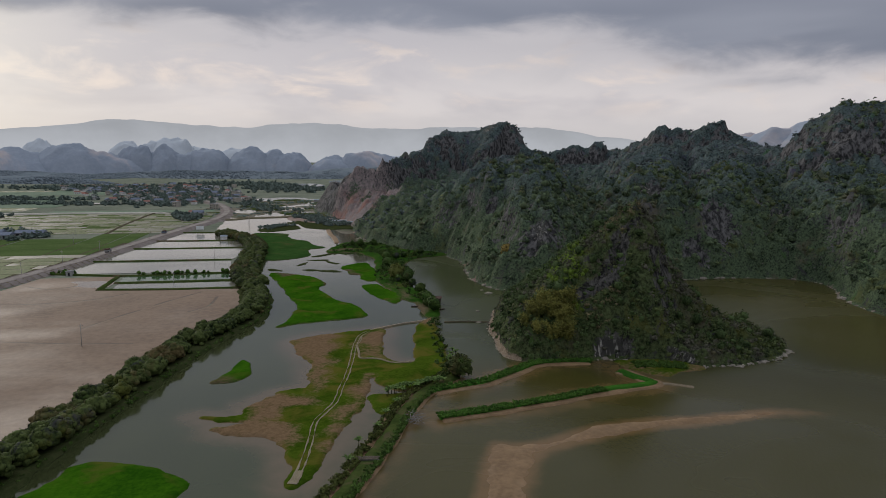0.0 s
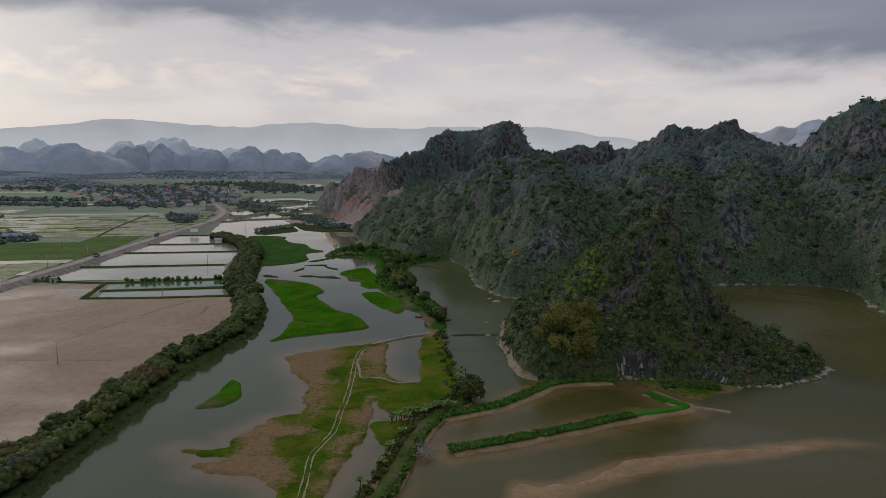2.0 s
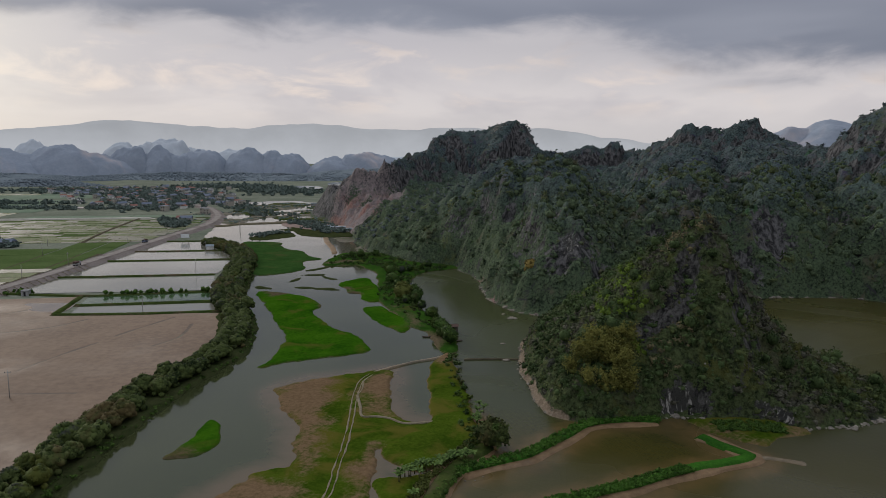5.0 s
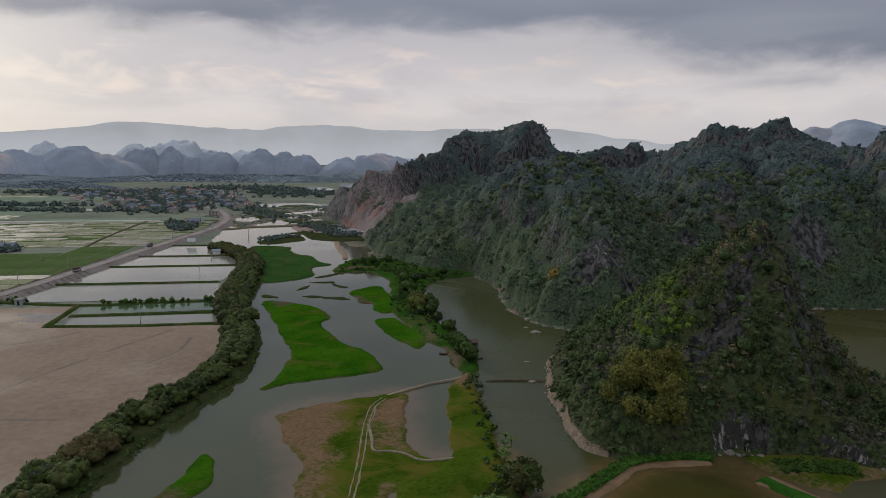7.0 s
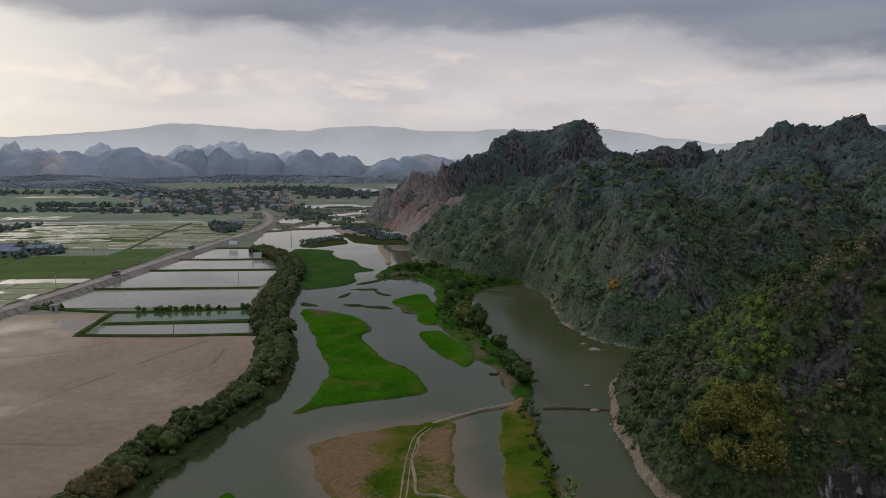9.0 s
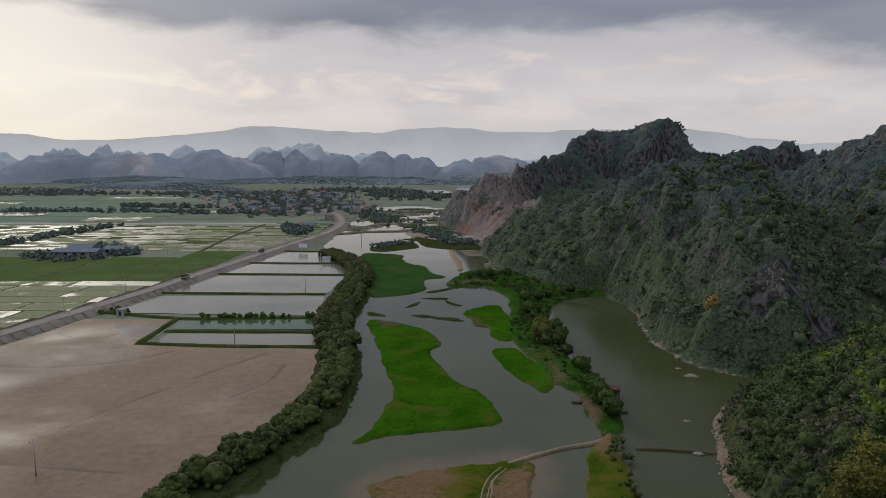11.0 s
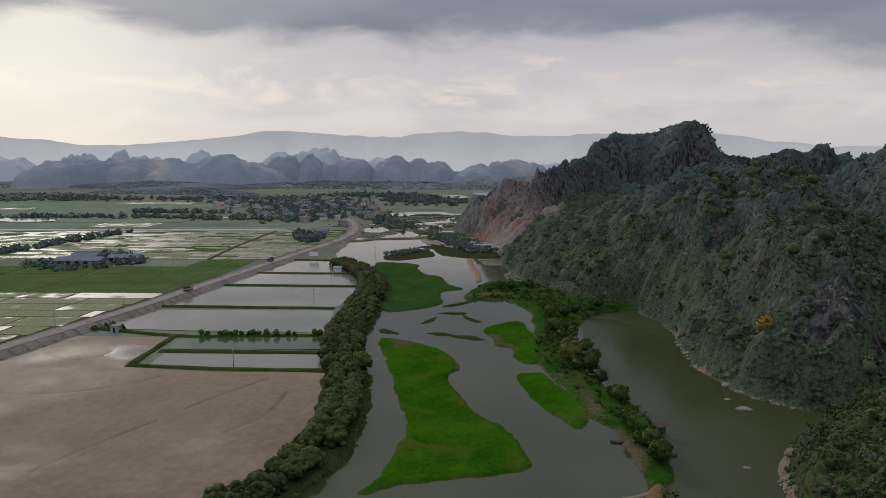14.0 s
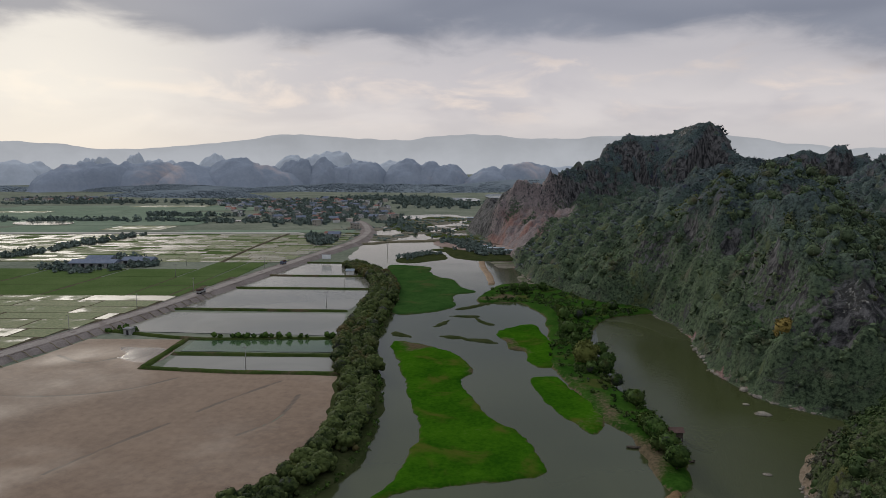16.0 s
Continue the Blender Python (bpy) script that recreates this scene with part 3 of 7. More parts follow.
def build_lands():
    land("grass_island", [(-121, 402), (-102, 398), (-91, 391), (-79, 372), (-80, 362), (-74, 348), (-65, 333), (-49, 316), (-42, 303), (-42, 296), (-50, 291), (-66, 283), (-78, 273), (-75, 283), (-77, 300), (-81, 318), (-89, 334), (-99, 353), (-110, 375)],
         0.55, M_GRASS, "bright green grassy river island with eroded dark edges", mud=[[(-86, 388), (-76, 374), (-80, 366)], [(-118, 402), (-104, 398), (-110, 393)]], seed=11, edge=2.0)
    land("grass_islet", [(-58, 368), (-49, 373), (-43, 362), (-37, 354), (-31, 341), (-31, 328), (-34, 326), (-39, 332), (-49, 345)], 0.5, M_GRASS, "bright green grassy river islet beside the wooded spit", mud=[[(-44, 366), (-36, 354), (-29, 341), (-27, 348), (-36, 364)], [(-36, 330), (-30, 336), (-28, 328)]], seed=12, edge=2.0)
    land("grass_islet", [(-84, 428), (-79, 440), (-70, 448), (-60, 424), (-50, 391), (-56, 383), (-63, 390), (-66, 402), (-72, 404), (-77, 414)], 0.5, M_GRASS, "bright green grassy river islet with a muddy shore", mud=[[(-80, 420), (-72, 404), (-66, 400), (-70, 414)]], seed=13, edge=2.2)
    land("grass_islet", [(-74, 214), (-75, 222), (-74, 227), (-70, 224), (-67, 217), (-66, 211), (-68, 205), (-71, 203), (-76, 202), (-75, 207)], 0.5, M_GRASS, "small bright green grass islet tapering to bare mud", mud=[[(-80, 197), (-73, 207), (-69, 202)]], seed=14, edge=1.6, cell=0.6, ragged=0.8)
    land("grass_island", [(-88, 118), (-85, 134), (-83, 144), (-67, 144), (-53, 137), (-52, 130), (-57, 112), (-72, 106)], 0.5, M_GRASS, "bright green flat grass island in the river", seed=15, edge=2.0)
    land("green_flat", [(-204, 600), (-186, 606), (-170, 600), (-165, 582), (-151, 562), (-140, 556), (-130, 534), (-116, 520), (-125, 507), (-117, 478), (-126, 459), (-142, 453), (-154, 490), (-172, 536)], 0.6, M_FLAT, "green river flat between the tree belt and the channel", mud=[[(-190, 606), (-165, 590), (-128, 538), (-140, 560)]], seed=16, cell=1.6)
    land("spit", [(-108, 491), (-110, 520), (-107, 545), (-84, 552), (-60, 540), (-20, 520), (-8, 492), (-25, 481), (-41, 463), (-42, 420), (-31, 373), (-18, 349), (-11, 329), (-8, 305), (-9, 297), (-14, 297), (-17, 304), (-22, 324), (-30, 336), (-43, 362), (-54, 389), (-60, 423), (-69, 466), (-86, 494)], 0.9, M_SPITTURF, "low green spit with scrub between river and lake", "spit",
         mud=[[(-30, 335), (-24, 334), (-19, 320), (-15, 304), (-14, 296), (-18, 300), (-23, 322)], [(-50, 384), (-42, 370), (-31, 350), (-28, 338), (-35, 354), (-45, 370)], [(-106, 496), (-96, 500), (-92, 508), (-100, 514)]], seed=17, cell=1.2)
    land("meadow_strip", [(-11, 297), (-7, 276), (1, 226), (3, 214), (-8, 203), (-15, 200), (-22, 212), (-13, 231), (-16, 264), (-17, 282), (-13, 296)], 0.9, M_MEADOW, "open meadow strip between inner pond and lake", "meadow", mud=[[(-17, 296), (-12, 299), (-11, 286), (-15, 282)]], seed=27, cell=0.9)
    land("track_peninsula", [(-64, 253), (-61, 259), (-56, 264), (-47, 267), (-42, 271), (-30, 276), (-28, 258), (-23, 236), (-12, 230), (-2, 234), (0, 214), (-13, 202), (-17, 206), (-23, 212), (-26, 212), (-23, 200), (-22, 184), (-24, 165), (-25, 150), (-27, 138), (-30, 136), (-35, 152), (-43, 160), (-55, 163), (-60, 166), (-52, 171), (-62, 172), (-68, 174), (-56, 176), (-57, 184), (-54, 190), (-50, 197), (-44, 200), (-43, 207), (-47, 216), (-49, 226), (-56, 236), (-61, 245)], 0.5, M_MEADOW, "low grass and bare mud peninsula with a worn track", "peninsula",
         mud=[[(-65, 253), (-56, 265), (-47, 263), (-45, 248), (-46, 236), (-42, 225), (-40, 212), (-39, 199), (-42, 203), (-47, 215), (-50, 226), (-57, 236)], [(-36, 263), (-30, 272), (-23, 236), (-29, 233), (-33, 236), (-35, 248)], [(-58, 183), (-54, 191), (-45, 190), (-38, 188), (-37, 184), (-43, 182), (-45, 175), (-52, 175)], [(-62, 165), (-50, 170), (-39, 168), (-37, 158), (-50, 160)], [(-27, 214), (-26, 200), (-27, 187), (-30, 178), (-28, 160), (-24, 150), (-22, 184), (-22, 202)]], seed=18, cell=0.8, edge=2.4, ragged=2.2, shoal=12.0)
    land("grass_islet", [(-23, 193), (-22, 197), (-17, 198), (-8, 199), (-9, 190), (-13, 181), (-16, 180), (-19, 184)], 0.5, M_MEADOW, "triangular grass patch beside the overgrown dyke", seed=19, cell=0.7)
    land("silt_bar", [(13, 110), (14, 134), (15, 148), (17, 162), (22, 162), (30, 165), (45, 176), (61, 182), (77, 186), (90, 190), (102, 193), (89, 187), (76, 182), (59, 177), (44, 169), (31, 161), (26, 154), (23, 134), (22, 110)], 0.36, M_BAR, "brown silt bar barely above the lake water", "silt bar", seed=20, edge=5.0, ragged=2.2, relief=0.18, floor=-0.5, shoal=5.0)
    for n, line in enumerate([[(-117, 454), (-108, 458), (-99, 460), (-98, 456), (-108, 454)], [(-101, 457), (-92, 448), (-86, 443), (-90, 441), (-98, 448)], [(-115, 431), (-110, 434), (-109, 446), (-112, 446), (-114, 438)], [(-106, 416), (-100, 419), (-94, 416), (-98, 414)],
                              [(-95, 414), (-86, 416), (-76, 411), (-86, 411)], [(-114, 471), (-109, 480), (-104, 489), (-102, 487), (-108, 474)], [(-128, 420), (-120, 415), (-117, 411), (-126, 412)], [(-205, 700), (-180, 716), (-160, 700), (-185, 688)]]):
        land("mud_bar", line, 0.35, M_BANK, "narrow dark mud bar in the river", "mud bar", seed=30 + n, edge=1.6, ragged=1.9, cell=0.8 if n < 7 else 2.0)
    land("scrub_island", [(-208, 626), (-210, 652), (-206, 686), (-188, 680), (-173, 650), (-181, 633), (-195, 618)], 0.4, M_BANK, "low dark green river island below the embankment", seed=101, cell=1.8)
    land("scrub_flat", [(-210, 752), (-206, 772), (-165, 732), (-131, 693), (-116, 662), (-133, 646), (-156, 648), (-178, 668)], 0.6, M_BANK, "dark scrubby flat between river and quarry", mud=[[(-150, 720), (-125, 690), (-118, 664), (-135, 668)]], seed=102, cell=1.8)
    for n, line in enumerate(([(-136, 640), (-120, 643), (-110, 620), (-122, 612)], [(-102, 592), (-94, 566), (-87, 550), (-95, 556), (-104, 575)])):
        land("sand_flat", line, 0.3, M_GRAVEL, "bare sand flat beside the work track", "sand bar", seed=103 + n, cell=1.4, ragged=3.0)
    # braided flats up the valley
    rng = random.Random(4)
    for n in range(64):
        cx, cy = rng.uniform(-345, -175), rng.uniform(760, 1060)
        w, h = rng.uniform(10, 34), rng.uniform(8, 22)
        line = [(cx + w * math.cos(a) * rng.uniform(0.6, 1.2) - 0.23 * h * math.sin(a), cy + h * math.sin(a) * rng.uniform(0.6, 1.2) + 0.23 * w * math.cos(a)) for a in np.linspace(0, 6.28, 9)[:-1]]
        land("mud_bar", line, 0.6, M_GRAVEL if n % 3 else M_DIKE, "low muddy flat between braided channels", "mud bar", seed=60 + n, cell=2.5, ragged=3.0)
        FLATS.append((cx, cy, w, h))


def ridge_mesh(name, line, width, height, material, base=0.4, seed=1, flat=0.35, wander=0.3, step=1.5):
    """A bank with a flat or rounded top that follows a line."""
    pts = rounded(line, 8, closed=False)
    run = np.r_[0, np.cumsum(np.hypot(*np.diff(pts, axis=0).T))]
    s = np.linspace(0, run[-1], max(4, int(run[-1] / step)))
    px, py = np.interp(s, run, pts[:, 0]), np.interp(s, run, pts[:, 1])
    tx, ty = np.gradient(px), np.gradient(py)
    ln = np.hypot(tx, ty)
    nx, ny = -ty / ln, tx / ln
    across = np.array([-1, -0.8, -flat - 0.15, -flat, 0, flat, flat + 0.15, 0.8, 1])
    rise = np.array([0, 0.25, 0.9, 1, 1.02, 1, 0.9, 0.25, 0])
    a = across[None] * width / 2 * (1 + 0.25 * fbm(s[:, None], across[None] * 3, 8, 3, seed))
    a = a + wander * fbm(s[:, None], 0 * across[None], 10, 3, seed + 3)
    x, y = px[:, None] + nx[:, None] * a, py[:, None] + ny[:, None] * a
    ends = np.minimum(1, np.minimum(s, s[-1] - s) / (0.8 * height + 0.5))[:, None]
    z = base - 0.5 + (height + 0.5) * rise[None] * np.sqrt(ends.clip(0.0, 1)) + 0.12 * height * fbm(x, y, 3, 3, seed + 5) * (rise[None] > 0)
    me = grid_mesh(name, x, y, z, material)
    if me.polygons[0].normal.z < 0:
        me.flip_normals()
    return me


def dike(line, width, height, material, label, name="dike", category="dike", base=0.4, seed=1, **more):
    return tagged(new(name, ridge_mesh(name, line, width, height, material, base, seed, **more)), label, category)


TREE_LINE = [(-98, 60), (-98.5, 136), (-99, 173), (-99.5, 221), (-99, 250), (-95.5, 284), (-97, 302), (-106, 331), (-120, 361), (-136, 398), (-149, 442), (-164, 496), (-189, 546), (-227, 589)]
ROAD = [(-250, -60), (-256, 250), (-257, 335), (-258, 393), (-260, 435), (-265, 490), (-271, 552), (-278, 632), (-284, 707), (-297, 768), (-321, 834), (-367, 920), (-420, 985)]
POND_TURN = radians(13.5)


def ribbon(name, line, width, material, lift, drape=None, step=1.2, jitter=0.0, seed=3):
    """A thin strip along a line, laid on the ground that drape gives."""
    pts = rounded(line, 8, closed=False)
    run = np.r_[0, np.cumsum(np.hypot(*np.diff(pts, axis=0).T))]
    s = np.linspace(0, run[-1], max(4, int(run[-1] / step)))
    px, py = np.interp(s, run, pts[:, 0]), np.interp(s, run, pts[:, 1])
    tx, ty = np.gradient(px), np.gradient(py)
    ln = np.hypot(tx, ty)
    a = np.array([-1, -0.4, 0.4, 1])[None] * width / 2 + jitter * fbm(s[:, None] + np.zeros((1, 4)), np.array([[0, 0, 9, 9]]), 3, 3, seed)
    x, y = px[:, None] - ty[:, None] / ln[:, None] * a, py[:, None] + tx[:, None] / ln[:, None] * a
    z = (drape(x, y) if drape else 0 * x) + lift + np.array([-0.05, 0, 0, -0.05])[None]
    me = grid_mesh(name, x, y, z, material)
    if me.polygons[0].normal.z < 0:
        me.flip_normals()
    return me


def offset_line(line, by):
    p = rounded(line, 6, closed=False)
    t = np.gradient(p, axis=0)
    t /= np.hypot(*t.T)[:, None]
    return p + by * np.stack([-t[:, 1], t[:, 0]], 1)


def build_road():
    road = tagged(new("road"), "grey dusty road on a raised embankment across the plain", "road", kind="structure")
    part("embankment", ridge_mesh("embankment", ROAD, 20, 2.2, M_SLOPE, 0.4, 7, flat=0.42, wander=0.0, step=4), road, "sloping grey concrete and earth sides")
    part("carriageway", ribbon("carriageway", ROAD, 6.5, M_ROAD, 2.72, step=4), road)
    for side in (-4.1, 4.1):
        part("verge", ribbon("verge", offset_line(ROAD, side), 0.5, M_SLOPE, 2.86, step=4), road)
    build_slope_joints(road)


def build_slope_joints(road):
    """Pale concrete ribs down the river side of the embankment."""
    bm = bmesh.new()
    a = [(4.6, 2.62), (5.6, 2.44), (8.1, 1.05), (10.2, 0.35)]
    rows = [[bm.verts.new((x, y, z + h)) for y, h in ((-0.22, 0), (-0.16, 0.22), (0.16, 0.22), (0.22, 0))] for x, z in a]
    for p, q in zip(rows, rows[1:]):
        for i in range(3):
            bm.faces.new((p[i], p[i + 1], q[i + 1], q[i]))
    rib = finish(bm, "rib", M_TRACK)
    pts = rounded(ROAD, 8, closed=False)
    for y in np.arange(262, 470, 6.5):
        k = int(np.abs(pts[:, 1] - y).argmin())
        k = min(max(k, 1), len(pts) - 2)
        way = pts[k + 1] - pts[k - 1]
        x = np.interp(y, pts[:, 1], pts[:, 0])
        part("rib", rib, road, at=Matrix.Translation((x, y, 0)) @ Matrix.Rotation(math.atan2(-way[0], way[1]), 4, "Z"))


def build_tree_bank():
    tagged(new("river_bank", ridge_mesh("river_bank", TREE_LINE, 20, 0.9, M_BANK, 0.1, 9, flat=0.6, wander=0.8)), "earth bank with grass and roots under the tree belt", "bank", kind="structure")


PONDS = [[(-203, 383), (-143, 396), (-136, 379), (-197, 363)], [(-194, 357), (-131, 372), (-124, 355), (-188, 341)], [(-256, 421), (-164, 443), (-146, 403), (-246, 384)],
         [(-262, 485), (-172, 503), (-166, 453), (-253, 435)], [(-264, 534), (-196, 547), (-178, 513), (-261, 496)], [(-268, 594), (-232, 598), (-205, 552), (-264, 539)]]


def build_ponds():
    for n, c in enumerate(PONDS):
        bm = bmesh.new()
        mid = np.mean(c, axis=0)
        line = []
        for (ax, ay), (bx, by) in zip(c, c[1:] + c[:1]):
            for s in np.arange(8) / 8:
                line.append((ax + (bx - ax) * s, ay + (by - ay) * s))
        grow = 1.02
        face = bm.faces.new([bm.verts.new((mid[0] + (x - mid[0]) * grow + 0.6 * fbm(x, y, 6, 2, n), mid[1] + (y - mid[1]) * grow + 0.6 * fbm(y, x, 6, 2, n), 0.72)) for x, y in line])
        if face.normal.z < 0:
            face.normal_flip()
        me = finish(bm, "pond", M_POND if n else M_GREENPOND)
        if me.polygons[0].normal.z < 0:
            me.flip_normals()
        tagged(new("pond", me), "narrow murky green fish pond" if n == 0 else "pale silty fish pond reflecting the cloudy sky", "pond", group="fish ponds by the road")
    lines = [[(-198, 340), (-160, 345), (-121, 354)], [(-199, 359), (-160, 368), (-128, 376)], [(-250, 383), (-206, 381), (-170, 391), (-138, 401)], [(-256, 429), (-210, 439), (-164, 449)],
             [(-263, 490), (-220, 499), (-176, 509)], [(-266, 537), (-230, 543), (-198, 551)], [(-270, 597), (-250, 600), (-228, 604)], [(-196, 340), (-202, 362), (-208, 382)]]
    for n, line in enumerate(lines):
        dike(line, 4.2 if n else 5.0, 0.85, M_DIKE, "grassy earth dike between fish ponds", seed=40 + n, base=0.5)


def build_mudflat():
    line = np.array([(-246, -300), (-246, 345), (-248, 369), (-208, 379), (-199, 341), (-122, 351), (-112, 332), (-101, 298), (-101, 270), (-103, 240), (-104, 200), (-103, 100), (-103, -300)])
    gx, gy = np.meshgrid(np.arange(-250, -98, 1.0), np.arange(90, 384, 1.0))
    d = inside_by(line, gx, gy)
    gz = 0.72 + 0.10 * fbm(gx, gy, 40, 4, 3) + 0.03 * fbm(gx, gy, 6, 3, 4) - 0.5 * smoothstep(d, 0.5, -2)
    furrow = np.zeros(gx.shape)
    # drainage ruts drawn across the flat
    for k, rut in enumerate([[(-240, 262), (-200, 244), (-160, 240), (-124, 243)], [(-139, 341), (-146, 318), (-148, 308)], [(-150, 298), (-155, 276), (-157, 262)], [(-236, 300), (-205, 306), (-185, 318), (-176, 334)], [(-240, 345), (-222, 340), (-214, 350)], [(-126, 330), (-122, 310), (-126, 296)]]):
        far, _ = along(rounded(rut, 5, closed=False), gx, gy)
        gz -= 0.16 * np.exp(-(far / 0.9) ** 2)
        furrow = np.maximum(furrow, np.exp(-(far / 0.75) ** 2) * (0.85 + 0.6 * fbm(gx, gy, 9, 3, k)))
    for n, pool in enumerate(([(-224, 362), (-212, 365), (-203, 363), (-199, 349), (-206, 346), (-213, 349), (-219, 357)],)):
        shore = rounded(pool, 6)
        gz -= 0.22 * smoothstep(inside_by(shore, gx, gy) + 2.0 * fbm(gx, gy, 8, 3, 60 + n), -2.5, 2.0)
        wide = np.mean(shore, axis=0) + (shore - np.mean(shore, axis=0)) * 1.25
        bm = bmesh.new()
        bm.faces.new([bm.verts.new((x, y, 0.60)) for x, y in wide])
        me = finish(bm, "puddle", M_PUDDLE)
        if me.polygons[0].normal.z < 0:
            me.flip_normals()
        tagged(new("puddle", me), "shallow pale puddle on the drained mud", "puddle", "puddles on the mud flat")
    tagged(new("mud_flat", grid_mesh("mud_flat", gx, gy, gz, M_MUD, d > -2, rut=furrow)), "drained fish pond of smooth wet brown mud", "mud flat", kind="structure")


# ---- karst hills ----
HILL_FOOT = [(16, 309), (15, 285), (17, 260), (21, 240), (32, 234), (47, 236), (58, 240), (66, 238), (74, 239), (82, 239), (88, 233), (102, 236), (116, 243), (125, 250), (130, 259), (128, 275), (118, 305), (100, 332), (72, 345), (38, 342), (22, 328)]
HILL_TOP = (72, 274)
MASSIF_FOOT = [(-222, 934), (-212, 850), (-165, 768), (-142, 722), (-119, 640), (-98, 582), (-84, 551), (-50, 512), (-22, 492), (-7, 455), (0, 415), (8, 385), (14, 366), (32, 356), (62, 362), (100, 388), (132, 404), (163, 414), (193, 412), (206, 398), (204, 371), (196, 343), (200, 318), (222, 280), (300, 215), (520, 160), (860, 300), (900, 700), (640, 1250), (300, 1330), (-20, 1230), (-150, 1050)]
# crest lines: x, y, height, half width
WEST_CREST = [(-196, 868, 34, 14), (-165, 805, 34, 16), (-135, 788, 36, 14), (-119, 782, 44, 8), (-113, 780, 60, 6), (-107, 788, 50, 10), (-98, 806, 52, 16), (-89, 842, 62, 20), (-74, 866, 58, 22), (-62, 888, 90, 22), (-45, 900, 101, 28), (-16, 905, 97, 30), (4, 898, 107, 34), (23, 890, 111, 36), (36, 888, 107, 28), (47, 876, 82, 18), (58, 868, 67, 18), (70, 862, 57, 22), (88, 880, 61, 22), (120, 880, 72, 24), (136, 878, 71, 20), (152, 880, 81, 18), (162, 880, 66, 16), (166, 850, 54, 20), (162, 790, 54, 22)]
EAST_CREST = [(162, 790, 54, 22), (168, 740, 75, 24), (182, 692, 96, 24), (193, 682, 88, 22), (204, 672, 87, 24), (218, 668, 98, 24), (228, 665, 100, 22), (237, 655, 78, 20), (243, 635, 67, 24), (256, 585, 66, 24), (272, 575, 97, 28), (290, 562, 110, 34), (310, 556, 109, 40), (345, 545, 112, 55), (420, 520, 116, 60)]
SPURS = [[(47, 775, 54, 40), (30, 680, 54, 34), (22, 590, 52, 32), (24, 506, 50, 26), (10, 470, 34, 24)], [(40, 641, 52, 30), (44, 540, 56, 24), (44, 488, 58, 20), (38, 430, 36, 20), (42, 383, 32, 13)], [(182, 690, 80, 40), (140, 560, 50, 26), (118, 463, 46, 22), (100, 436, 32, 20)],
         [(227, 664, 80, 40), (200, 540, 52, 30), (160, 445, 32, 22)], [(297, 560, 100, 46), (262, 500, 50, 34), (240, 400, 36, 30)]]
CRESTS = [WEST_CREST, EAST_CREST, *SPURS]


def karst_relief(x, y, seed, strength):
    """Gullies, ledges and pinnacles."""
    wobble = 5 * fbm(x, y, 30, 2, seed + 50)
    g = 8.5 * fbm(x + wobble, y - wobble, 55, 5, seed, ridged=True) + 4.8 * fbm(x, y + wobble, 19, 4, seed + 7, ridged=True) + 1.6 * fbm(x, y, 7, 3, seed + 13, ridged=True)
    return g * strength


def massif_height(x, y):
    foot = rounded(MASSIF_FOOT, 4)
    d = inside_by(foot, x, y) + 5 * fbm(x, y, 28, 4, 21)
    body = 58 * (1 - np.exp(-np.clip(d, 0, None) / 150))
    top = np.zeros(np.shape(x))
    for crest in CRESTS:
        c = np.array(crest, float)
        far, s = along(c, x, y)
        run = np.r_[0, np.cumsum(np.hypot(*np.diff(c[:, :2], axis=0).T))]
        h, w = np.interp(s, run / run[-1], c[:, 2]), np.interp(s, run / run[-1], c[:, 3])
        far = np.clip(far + 6 * fbm(x, y, 34, 3, 31), 0, None)
        top = np.maximum(top, h / (1 + (far / (1.5 * w)) ** 2.4))
    h = np.maximum(top, body * 0.86) + 0.12 * np.minimum(top, body)
    quarry = smoothstep(np.hypot((x + 128) / 1.0, (y - 745) / 1.6), 75, 35)
    columns = 3.5 * quarry * fbm(x, y, 14, 3, 66, ridged=True)
    d = d + columns
    rise = smoothstep(d, -1, 30 - 20 * quarry) * 0.75 + 0.25 * smoothstep(d, -1, 9 + 3 * fbm(x, y, 20, 3, 8))
    z = h * rise * 0.94 + karst_relief(x, y, 3, 1.0 + 0.4 * quarry + 0.2 * smoothstep(h, 55, 75) - 0.6 * smoothstep(h, 80, 105)) * smoothstep(d, 2, 28) - 1.4 * smoothstep(h, 60, 90) + (5.5 * fbm(x, y, 13, 3, 67, ridged=True) + 2.6 * fbm(x, y, 5.5, 2, 69, ridged=True)) * quarry * smoothstep(d, 3, 15)
    return d, np.where(d > 0, z, 0.0) + 0.5 * smoothstep(d, -2, 1) - 1.5 * smoothstep(d, 0, -4), quarry * smoothstep(d, 85, 50) * (0.75 + 0.5 * fbm(x, y, 30, 3, 68))


